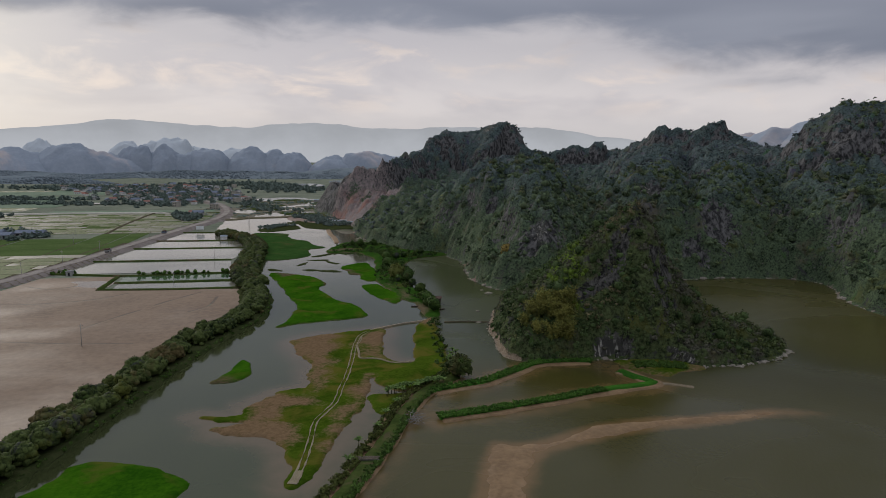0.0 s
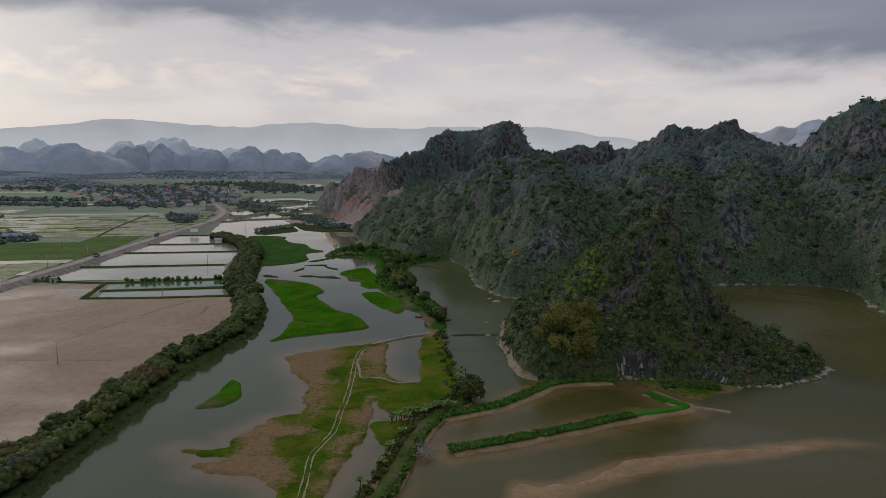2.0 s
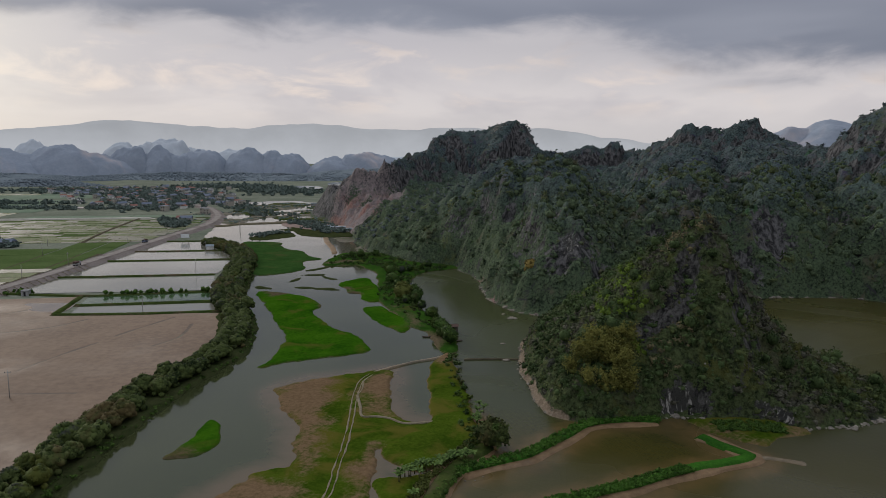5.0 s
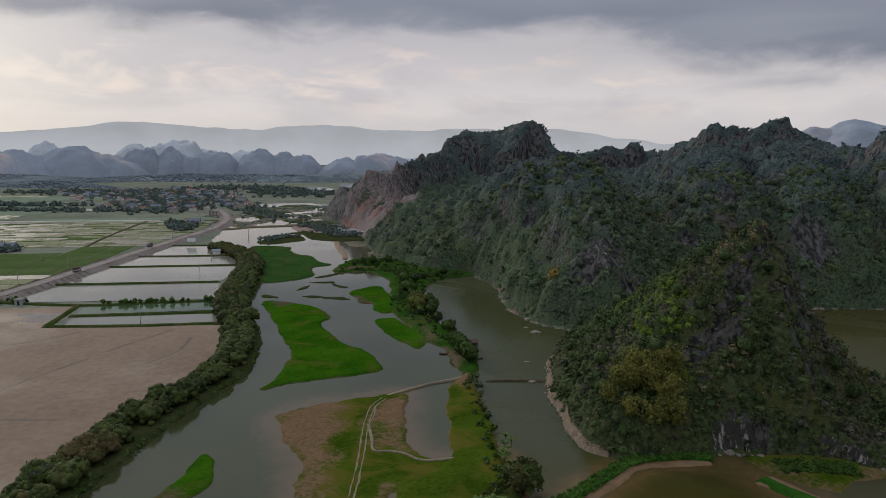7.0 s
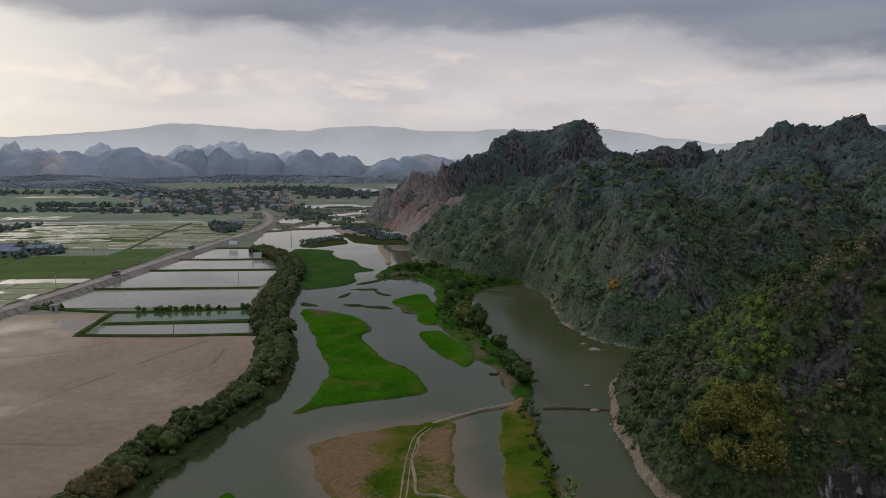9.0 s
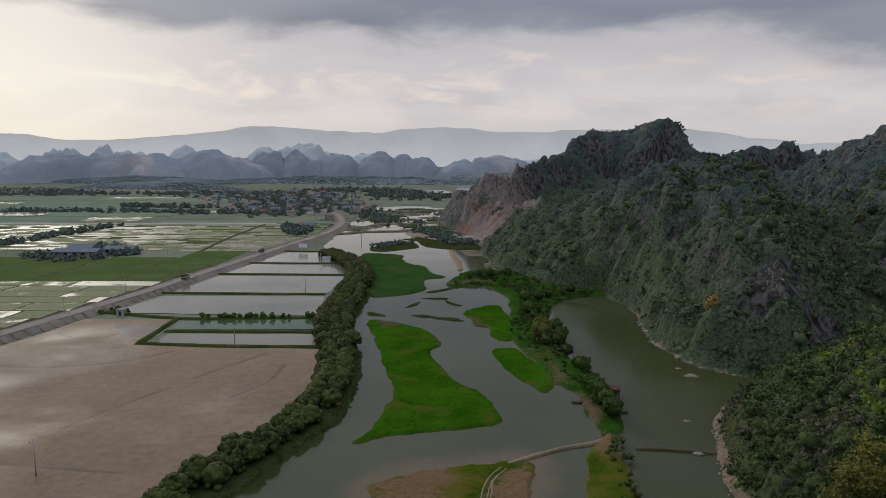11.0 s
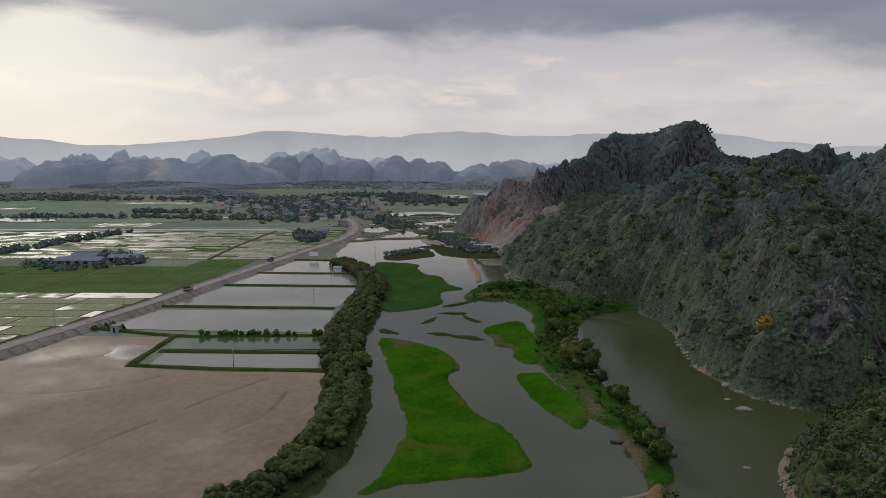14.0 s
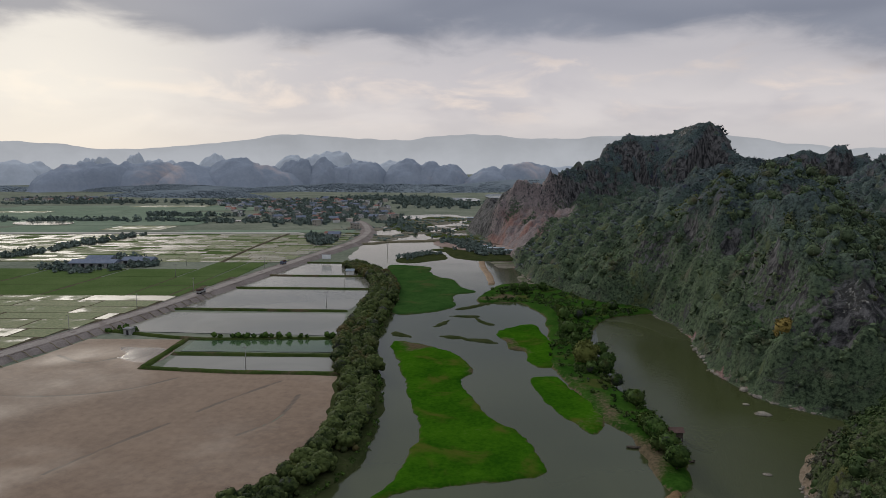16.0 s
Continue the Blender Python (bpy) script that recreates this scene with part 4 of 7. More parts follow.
def hill_height(x, y):
    foot = rounded(HILL_FOOT, 5)
    d = inside_by(foot, x, y) + 1.6 * fbm(x, y, 12, 4, 41)
    r = np.hypot(x - HILL_TOP[0], y - HILL_TOP[1])
    u = np.clip(d, 0, None) / (np.clip(d, 0, None) + r + 0.01)
    z = 52 * u ** (0.92 + 1.35 * smoothstep(x, 73, 95))
    cliff = smoothstep(np.abs(x - 73), 30, 12) * smoothstep(y, 262, 246) * (0.5 + 0.7 * fbm(x, y, 9, 3, 47)).clip(0, 1)
    z = z + 5.0 * cliff * smoothstep(d, 0.4, 2.0) * smoothstep(d, 15, 3)
    z = z + karst_relief(x * 1.5, y * 1.5, 5, 0.33) * smoothstep(d, 1, 12)
    shore = smoothstep(d, 2.4, 0.9) * smoothstep(x, 34, 22) * 0.85
    return d, np.where(d > 0, z * smoothstep(d, -1, 3), 0.0) + 0.4 * smoothstep(d, -1, 1) - 1.5 * smoothstep(d, 0, -4), shore


def domes(x, y, size, seed):
    """Rounded plant crowns side by side, about size metres across."""
    u, v = x / size, y / size
    iu, iv = np.floor(u), np.floor(v)
    best = np.zeros(np.shape(x))
    for a in (-1, 0, 1):
        for b in (-1, 0, 1):
            cu, cv = iu + a, iv + b
            px, py = cu + lattice(cu, cv, seed), cv + lattice(cu, cv, seed + 1)
            r = 0.45 + 0.4 * lattice(cu, cv, seed + 2)
            far = ((u - px) ** 2 + (v - py) ** 2) / r**2
            best = np.maximum(best, np.sqrt(np.clip(1 - far, 0, 1)) * (0.4 + 0.6 * lattice(cu, cv, seed + 3)) * r)
    return best * size


CRAGS = [(42, 382, 15), (32, 420, 12), (58, 372, 10), (118, 462, 16), (101, 438, 13), (156, 434, 15), (140, 420, 10), (44, 488, 12), (90, 420, 8), (60, 560, 14), (200, 470, 16), (247, 478, 18), (180, 560, 22), (20, 700, 18), (-20, 780, 22), (60, 790, 20), (14, 470, 8)]
ROCK_AT, TOP_AT = {}, {}


def clothed(key, height, gx, gy, step, steep_from, crown):
    """A hill with its coat of scrub: heights, bareness and quarry marks."""
    d, gz, quarry = height(gx, gy)
    steep = np.hypot(*np.gradient(gz, step))
    patchy = fbm(gx, gy, 40 if step > 1.2 else 20, 4, 87) + 0.5 * fbm(gx, gy, 9, 3, 88)
    start = steep_from - (0.55 * smoothstep(gz, 50, 85) if key == "massif" else 0.15)
    rock = smoothstep(steep + 0.7 * patchy, start, start + 0.35) * smoothstep(d, -0.5, 0.8) * (0.45 + 0.55 * smoothstep(gz, 22, 45) if key == "massif" else 1)
    rock = np.maximum(rock, 0.9 * smoothstep(patchy, 0.62, 0.85) * smoothstep(d, 4, 9) * (smoothstep(gz, 22, 45) if key == "massif" else 1))
    if key == "hill":  # a dark rocky rib runs down its face
        far, _ = along([(73, 270), (62, 260), (48, 250)], gx, gy)
        rock = np.maximum(rock, 0.9 * smoothstep(far + 6 * fbm(gx, gy, 8, 4, 89), 6.5, 1.0))
        open_wall = np.maximum(smoothstep(np.abs(gx - 60), 9, 5), smoothstep(np.abs(gx - 84), 6, 3))
        rock = rock * (1 - 0.95 * smoothstep(d, 15, 10) * (1 - open_wall * smoothstep(d, 4, 2.5)))
    if key == "massif":  # the bare grey tower beside the quarry
        rock = np.maximum(rock, 0.85 * smoothstep(gx, -138, -156) * smoothstep(d, 0, 3))
        for x, y, r in CRAGS:  # bluffs that break through the forest
            rock = np.maximum(rock, 0.92 * smoothstep(np.hypot((gx - x), (gy - y)) + 0.5 * r * fbm(gx, gy, 9, 4, 93), r, 0.45 * r))
    rock = np.maximum(rock, quarry)
    coat = domes(gx + 1.5 * fbm(gx, gy, 5, 2, 3), gy, crown, 5) * (1.7 if key == "massif" else 1.3) + domes(gx, gy, crown * 0.5, 15) * 0.9 + 0.5 * fbm(gx, gy, 2.5, 2, 9)
    if key == "massif":
        coat = coat + 0.6 * domes(gx + 3 * fbm(gx, gy, 11, 2, 4), gy, 13.0, 25)
    if key == "massif":
        coat = coat * (1 - 0.6 * smoothstep(gz, 55, 85))
    crag = 1.1 * fbm(gx, gy, 7, 4, 19, ridged=True) + 0.6 * fbm(gx, gy, 2.6, 2, 29)
    gz = gz + ((1 - rock) * coat + rock * crag * (1 + 1.5 * (quarry > 0.4) * (gx < -60))) * smoothstep(d, 1, 4)
    TOP_AT[key] = lambda x, y: gz[np.clip(((y - gy[0, 0]) / step).astype(int), 0, rock.shape[0] - 1), np.clip(((x - gx[0, 0]) / step).astype(int), 0, rock.shape[1] - 1)]
    ROCK_AT[key] = lambda x, y: rock[np.clip(((y - gy[0, 0]) / step).astype(int), 0, rock.shape[0] - 1), np.clip(((x - gx[0, 0]) / step).astype(int), 0, rock.shape[1] - 1)]
    return d, gz, rock, quarry


def build_karst():
    gx, gy = np.meshgrid(np.arange(-230, 500, 2.1), np.arange(200, 1130, 2.1))
    d, gz, rock, quarry = clothed("massif", massif_height, gx, gy, 2.1, 1.5, 6.0)
    ob = tagged(new("karst_massif"), "rugged limestone karst ridge overgrown with dark forest", "mountain")
    cut = (quarry > 0.5) & (gx < -60)
    quarry = np.maximum(quarry, 0.65 * smoothstep(d, 2.4, 0.6) * smoothstep(fbm(gx, gy, 10, 3, 71), -0.2, 0.4))
    wall = np.zeros(gx.shape)
    for x, y, r in ((118, 463, 7), (101, 440, 6), (42, 383, 6), (10, 885, 16)):
        wall = np.maximum(wall, 0.66 * smoothstep(np.hypot(gx - x, gy - y) + 5 * fbm(gx, gy, 8, 3, 49), r, r * 0.3))
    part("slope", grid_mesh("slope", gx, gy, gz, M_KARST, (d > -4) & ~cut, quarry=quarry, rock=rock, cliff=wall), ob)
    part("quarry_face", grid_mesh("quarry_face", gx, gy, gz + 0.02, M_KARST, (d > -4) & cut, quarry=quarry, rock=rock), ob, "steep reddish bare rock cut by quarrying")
    gx, gy = np.meshgrid(np.arange(8, 140, 0.75), np.arange(218, 354, 0.75))
    d, gz, rock, shore = clothed("hill", hill_height, gx, gy, 0.75, 1.9, 3.4)
    # a washed limestone wall along its foot, broken by shrubs
    wall = np.maximum(smoothstep(np.abs(gx - 60), 9, 5), smoothstep(np.abs(gx - 84), 6, 3)) * smoothstep(gy, 262, 250) * smoothstep(d, 0.4, 1.2) * smoothstep(d, 3.2, 2.0) * (0.70 + 0.8 * fbm(gx, gy, 6, 3, 48)).clip(0, 1)
    ob = new("karst_hill", grid_mesh("karst_hill", gx, gy, gz, M_HILL, d > -3, quarry=shore, rock=rock, cliff=wall))
    land("grass_bench", [(60, 238), (62, 232), (66, 226), (71, 222), (76, 221), (84, 228), (91, 231), (87, 237), (79, 241), (68, 240)], 0.7, M_MEADOW, "lush green grass bench below the cliff", "grass", mud=[[(60, 234), (66, 225), (75, 221), (68, 230)], [(82, 226), (92, 231), (88, 234)]], seed=28, cell=0.7)
    tagged(ob, "conical limestone hill covered in shrubs with pale cliffs at its foot", "hill")


build_ground()
build_lands()
build_water()
build_road()
build_tree_bank()
M_GREENPOND = water("green_pond_water", (0.035, 0.07, 0.035), (0.06, 0.10, 0.05), 30)
build_ponds()
build_mudflat()
build_karst()

# ---- plants ----


def icosphere(level):
    bm = bmesh.new()
    bmesh.ops.create_icosphere(bm, subdivisions=level, radius=1)
    v = np.array([p.co[:] for p in bm.verts])
    f = np.array([[p.index for p in q.verts] for q in bm.faces])
    bm.free()
    return v, f


BALLS = {n: icosphere(n) for n in (1, 2, 3)}


def tri_leaves(rng, centres, normals, size, droop=0.3):
    """Two bent triangles for each leaf cluster, turned at random about the surface."""
    n = len(centres)
    side = np.cross(normals, rng.normal(size=(n, 3)))
    side /= np.linalg.norm(side, axis=1)[:, None] + 1e-9
    fwd = np.cross(side, normals)
    s = size * rng.uniform(0.6, 1.4, (n, 1))
    tip = centres + fwd * s * 1.3 + normals * s * rng.uniform(-droop, 0.6, (n, 1))
    left = centres + side * s * 0.7 + normals * s * 0.15
    right = centres - side * s * 0.7 + normals * s * 0.15
    root = centres - fwd * s * 0.9 - normals * s * 0.1
    v = np.stack([root, left, tip, right], 1).reshape(-1, 3)
    i = np.arange(n)[:, None] * 4
    f = np.concatenate([i + [0, 1, 2], i + [0, 2, 3]])
    return v, f


def lump(rng, level, rough, squash=0.8, seed=0):
    v, f = BALLS[level]
    v = v.copy()
    turn = rng.normal(size=(3, 3)) * 1.6
    bumps = np.sin(v @ turn + rng.uniform(0, 6, 3)).sum(1) / 3 + 0.7 * np.sin(v @ turn[::-1] * 2.3 + rng.uniform(0, 6, 3)).sum(1) / 3
    v = v * (1 + rough * bumps)[:, None] * [1, 1, squash]
    return v, f


def shrub_template(seed, level=1, leafs=40, size=0.28, rough=0.28, squash=0.85, loose=0.45):
    """A leafy mound about one metre in radius, standing a little below its middle."""
    rng = np.random.default_rng(seed)
    v, f = lump(rng, level, rough, squash)
    base = v * 0.72 + [0, 0, 0.3]
    pick = rng.normal(size=(leafs, 3))
    pick[:, 2] = np.abs(pick[:, 2]) * 0.9 - 0.15
    pick /= np.linalg.norm(pick, axis=1)[:, None]
    near = (pick @ BALLS[level][0].T).argmax(1)
    centres = base[near] * rng.uniform(0.9, 1.4, (leafs, 1)) + rng.normal(size=(leafs, 3)) * 0.18
    normals = pick + rng.normal(size=pick.shape) * loose
    normals /= np.linalg.norm(normals, axis=1)[:, None]
    lv, lf = tri_leaves(rng, centres, normals, size)
    return np.concatenate([base, lv]), np.concatenate([f, lf + len(base)])


def bamboo_template(seed, blades=1700):
    """A spraying clump: plumes that arch out from one base."""
    rng = np.random.default_rng(seed)
    vs, fs, n = [], [], 0
    for _ in range(22):
        a, reach, tall = rng.uniform(0, 6.28), rng.uniform(0.25, 1.0), rng.uniform(0.9, 1.9)
        s = np.linspace(0.25, 1, max(4, blades // 22))
        c = np.stack([np.cos(a) * reach * s**2.2, np.sin(a) * reach * s**2.2, tall * s * (1.25 - 0.35 * s)], 1) + rng.normal(size=(len(s), 3)) * 0.09
        nrm = rng.normal(size=c.shape) + [0, 0, 0.8]
        nrm /= np.linalg.norm(nrm, axis=1)[:, None]
        v, f = tri_leaves(rng, c, nrm, 0.050, 0.8)
        vs.append(v), fs.append(f + n)
        n += len(v)
    return np.concatenate(vs), np.concatenate(fs)


def scatter(name, places, sizes, templates, material, label, category, seed=1, stretch=(0.85, 1.2), kind="stuff"):
    """One object of many plants, each turned, sized and toned differently."""
    rng = np.random.default_rng(seed)
    which = rng.integers(0, len(templates), len(places))
    vs, fs, tones, n = [], [], [], 0
    for k, (tv, tf) in enumerate(templates):
        p, s = places[which == k], sizes[which == k]
        if not len(p):
            continue
        a = rng.uniform(0, 6.283, len(p))
        ca, sa = np.cos(a)[:, None], np.sin(a)[:, None]
        tall = rng.uniform(*stretch, (len(p), 1))
        v = np.stack([tv[None, :, 0] * ca - tv[None, :, 1] * sa, tv[None, :, 0] * sa + tv[None, :, 1] * ca, tv[None, :, 2] * tall], -1) * s[:, None, None] + p[:, None]
        f = tf[None] + (np.arange(len(p)) * len(tv))[:, None, None] + n
        vs.append(v.reshape(-1, 3)), fs.append(f.reshape(-1, 3)), tones.append(np.repeat(rng.uniform(0, 0.999, len(p)), len(tv)))
        n += len(p) * len(tv)
    me = mesh_of(name, np.concatenate(vs), np.concatenate(fs), material, smooth=True, tone=np.concatenate(tones))
    return tagged(new(name, me), label, category, kind=kind)


TUFTS = [shrub_template(60 + s, 1, 26, 0.23, 0.36, 0.85, 0.4) for s in range(8)]
CROWNS = [shrub_template(80 + s, 1, 13, 0.34, 0.36, 0.85, 0.4) for s in range(8)]
RIDGE = [shrub_template(90 + s, 1, 9, 0.30, 0.40, 0.85, 0.4) for s in range(8)]
SHRUBS = [shrub_template(s, 1, 24, 0.36) for s in range(6)]
CLUMPS = [shrub_template(20 + s, 1, 16, 0.46, 0.3, 0.75) for s in range(6)]
BROAD = [shrub_template(150 + s, 2, 110, 0.13, 0.26, 0.85, 0.3) for s in range(6)]
SPRAYS = [bamboo_template(40 + s) for s in range(4)]


def build_hill_plants():
    rng = np.random.default_rng(7)
    x, y = rng.uniform(12, 134, 11500), rng.uniform(222, 350, 11500)
    d, z, _ = hill_height(x, y)
    keep = (d > 1.2) & (rng.uniform(0, 1, len(x)) < 1.0 - 0.62 * ROCK_AT["hill"](x, y))
    x, y, z, d = (v[keep] for v in (x, y, z, d))
    size = 0.40 + 1.35 * rng.uniform(0, 1, len(x)) ** 2.2
    lime = (np.hypot((x - 45) / 11, (y - 268) / 16) + 0.5 * fbm(x, y, 9, 3, 5) < 0.75) | (np.hypot((x - 40) / 9, (y - 300) / 13) + 0.5 * fbm(x, y, 9, 3, 6) < 0.55) | (np.hypot((x - 47) / 5, (y - 250) / 5) < 1)
    lime &= rng.uniform(0, 1, len(x)) < 0.65
    # stands of bare grey twigs, and of dark leafy trees towards the east
    stand = fbm(x, y, 17, 4, 61) + 0.25 * rng.normal(size=len(x))
    grey = ~lime & (stand > 0.22)
    leafy = ~lime & ~grey & (stand + 0.5 * smoothstep(x, 60, 95) < 0.05)
    rest = ~(lime | grey | leafy)
    p = np.stack([x, y, TOP_AT["hill"](x, y) - 0.35 * size], 1)
    scatter("hill_shrubs", p[rest], size[rest], TUFTS, M_SHRUB, "dense green and brown shrubs on the limestone hill", "shrubs", 3)
    scatter("bare_shrubs", p[grey], size[grey], TUFTS, M_TWIG, "bare grey-brown twiggy shrubs on the limestone hill", "shrubs", 8)
    scatter("leafy_shrubs", p[leafy], size[leafy] * 1.2, TUFTS, M_LEAFY, "dark green leafy shrubs on the limestone hill", "shrubs", 9)
    scatter("creeper_shrubs", p[lime], size[lime] * 1.1, TUFTS, M_LIME, "fresh yellow-green creepers over hillside shrubs", "shrubs", 4)
    # taller trees that stand out of the scrub
    t = rng.permutation(np.flatnonzero((d > 5) & (ROCK_AT["hill"](x, y) < 0.4)))[:110]
    scatter("hill_trees", p[t] + [0, 0, 1.0], rng.uniform(1.5, 2.6, len(t)), BROAD, M_LEAFY, "dark green tree crowns standing out of the hill scrub", "trees", 10)
    # dry straw-coloured scrub high on the hill and half-way down
    k = (np.hypot((x - 67) / 8, (y - 275) / 7) < 1) | (np.hypot((x - 57) / 6, (y - 249) / 5) < 1)
    k &= rng.uniform(0, 1, len(x)) < 0.6
    scatter("dry_scrub", p[k] + [0, 0, 0.4], size[k] * 1.1, TUFTS, M_STRAW, "straw-brown dry scrub near the hill top", "shrubs", 6)
    n = 34
    a, r = rng.uniform(0, 6.28, n), np.sqrt(rng.uniform(0, 1, n))
    bx, by = 38 + 10 * r * np.cos(a), 245 + 7 * r * np.sin(a)
    foot = np.stack([bx, by, TOP_AT["hill"](bx, by) - 0.6], 1)
    scatter("bamboo", foot, rng.uniform(2.6, 4.6, n), SPRAYS, M_YELLOW, "yellowing feathery bamboo thicket at the foot of the hill", "bamboo", 50)
    scatter("bamboo_undergrowth", foot + [0, 0, 1.4], rng.uniform(1.6, 2.8, n), TUFTS, M_OLIVELEAF, "olive undergrowth inside the bamboo thicket", "shrubs", 51)


def build_massif_plants():
    rng = np.random.default_rng(8)
    n = 60000
    x, y = rng.uniform(-175, 430, n), rng.uniform(300, 960, n)
    d, z, quarry = massif_height(x, y)
    near = np.clip((800 - y) / 400, 0.3, 1.0)
    keep = (d > 2.0) & (quarry < 0.35) & (rng.uniform(0, 1, n) < near * (1.0 - 0.85 * ROCK_AT["massif"](x, y)))
    keep &= ~((y > 830) & (z < 45) & (x > -60))
    x, y, z = x[keep][:15500], y[keep][:15500], z[keep][:15500]
    size = rng.uniform(0.9, 2.3, len(x)) * np.where(rng.uniform(0, 1, len(x)) < 0.15, 1.5, 1.0)
    p = np.stack([x, y, TOP_AT["massif"](x, y) - 0.4 * size], 1)
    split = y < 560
    lime = split & (fbm(x, y, 30, 3, 91) > 0.42)
    scatter("slope_trees", p[split & ~lime], size[split & ~lime], CROWNS, M_SLOPE_LEAF, "dark green trees and shrubs on the lower karst slope", "trees", 11)
    scatter("slope_creepers", p[lime], size[lime], CROWNS, M_SLOPE_OLIVE, "olive-green scrub patches on the lower karst slope", "trees", 13)
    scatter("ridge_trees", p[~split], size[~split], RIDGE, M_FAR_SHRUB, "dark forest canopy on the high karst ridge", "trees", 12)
    k = np.flatnonzero((y < 540) & (ROCK_AT["massif"](x, y) < 0.35) & (z > 4))[:900]
    scatter("slope_crowns", p[k] + [0, 0, 0.8], rng.uniform(1.8, 3.4, len(k)), BROAD, M_SLOPE_LEAF, "broad tree crowns in the forest of the lower karst slope", "trees", 14)
    amber = make_tree(71, 4.2, 7.0, 22, 1100, M_AMBER, "single amber-yellow tree among green slope forest", 0.4)
    amber.matrix_basis = Matrix.Translation((24, 385, float(TOP_AT["massif"](np.array([24.0]), np.array([385.0]))[0]) - 0.6))


def canopy_mesh(name, seed, radius, height, lobes, leafs, material, leaf=0.42, lobe=(0.17, 0.30), level=1, loose=0.4):
    """A rounded crown built of leafy lobes."""
    rng = np.random.default_rng(seed)
    core, f = lump(rng, 2, 0.07, 1.0)
    vs, fs, n = [core * [radius * 0.84, radius * 0.84, height * 0.42] + [0, 0, height * 0.5]], [f], len(core)
    for k in range(lobes):
        a, r = k * 2.4 + rng.uniform(-0.3, 0.3), radius * 0.82 * math.sqrt((k + 0.3) / lobes)
        top = height * (1 - 0.62 * (r / radius) ** 2) * rng.uniform(0.9, 1.04) - (height * 0.3 if k % 3 == 2 else 0)
        size = radius * rng.uniform(*lobe)
        v, f = lump(rng, level, 0.24, 0.9)
        c = np.array([r * math.cos(a), r * math.sin(a), top - size * 0.8])
        base = v * size + c
        pick = rng.normal(size=(leafs // lobes, 3))
        pick[:, 2] = np.abs(pick[:, 2]) * 0.9 - 0.2
        pick /= np.linalg.norm(pick, axis=1)[:, None]
        near = (pick @ BALLS[level][0].T).argmax(1)
        nrm = pick + rng.normal(size=pick.shape) * loose
        nrm /= np.linalg.norm(nrm, axis=1)[:, None]
        lv, lf = tri_leaves(rng, base[near] + rng.normal(size=pick.shape) * 0.7 * loose * size, nrm, leaf)
        for v2, f2 in ((base, f), (lv, lf)):
            vs.append(v2), fs.append(f2 + n)
            n += len(v2)
    tone = np.concatenate([np.full(len(v), rng.uniform(0, 0.6)) for v in vs])
    return mesh_of(name, np.concatenate(vs), np.concatenate(fs), material, tone=tone)


def trunk_mesh(name, height, radius, seed, limbs=4):
    """A tapered trunk that forks into limbs."""
    rng = random.Random(seed)
    bm = bmesh.new()

    def limb(a, b, r0, r1):
        way = Vector(b) - Vector(a)
        m = Matrix.Translation((Vector(a) + Vector(b)) / 2) @ way.to_track_quat("Z", "Y").to_matrix().to_4x4()
        bmesh.ops.create_cone(bm, cap_ends=True, segments=7, radius1=r0, radius2=r1, depth=way.length, matrix=m)

    fork = (rng.uniform(-0.1, 0.1), rng.uniform(-0.1, 0.1), height * 0.45)
    limb((0, 0, -0.4), fork, radius, radius * 0.75)
    for k in range(limbs):
        a = k * 6.28 / limbs + rng.uniform(-0.4, 0.4)
        limb(fork, (math.cos(a) * height * 0.4, math.sin(a) * height * 0.4, height * rng.uniform(0.8, 1.0)), radius * 0.6, radius * 0.2)
    return finish(bm, name, M_BARK, True)


def make_tree(seed, radius, height, lobes, leafs, material, label, leaf=0.42, group="", **crown):
    tree = tagged(new("tree"), label, "tree", group=group)
    part("trunk", trunk_mesh("trunk", height * 0.72, radius * 0.06 + 0.06, seed), tree)
    part("crown", canopy_mesh("crown", seed, radius, height, lobes, leafs, material, leaf, **crown), tree)
    return tree


def plant_trees(protos, places, first=True):
    """Sets the first trees and copies of them at places of x, y, z, turn, size."""
    for n, (x, y, z, turn, size) in enumerate(places):
        m = Matrix.Translation((x, y, z)) @ Matrix.Rotation(turn, 4, "Z")
        proto = protos[n % len(protos)]
        if n < len(protos):
            proto.matrix_basis = m
            continue
        copy_thing(proto, m)


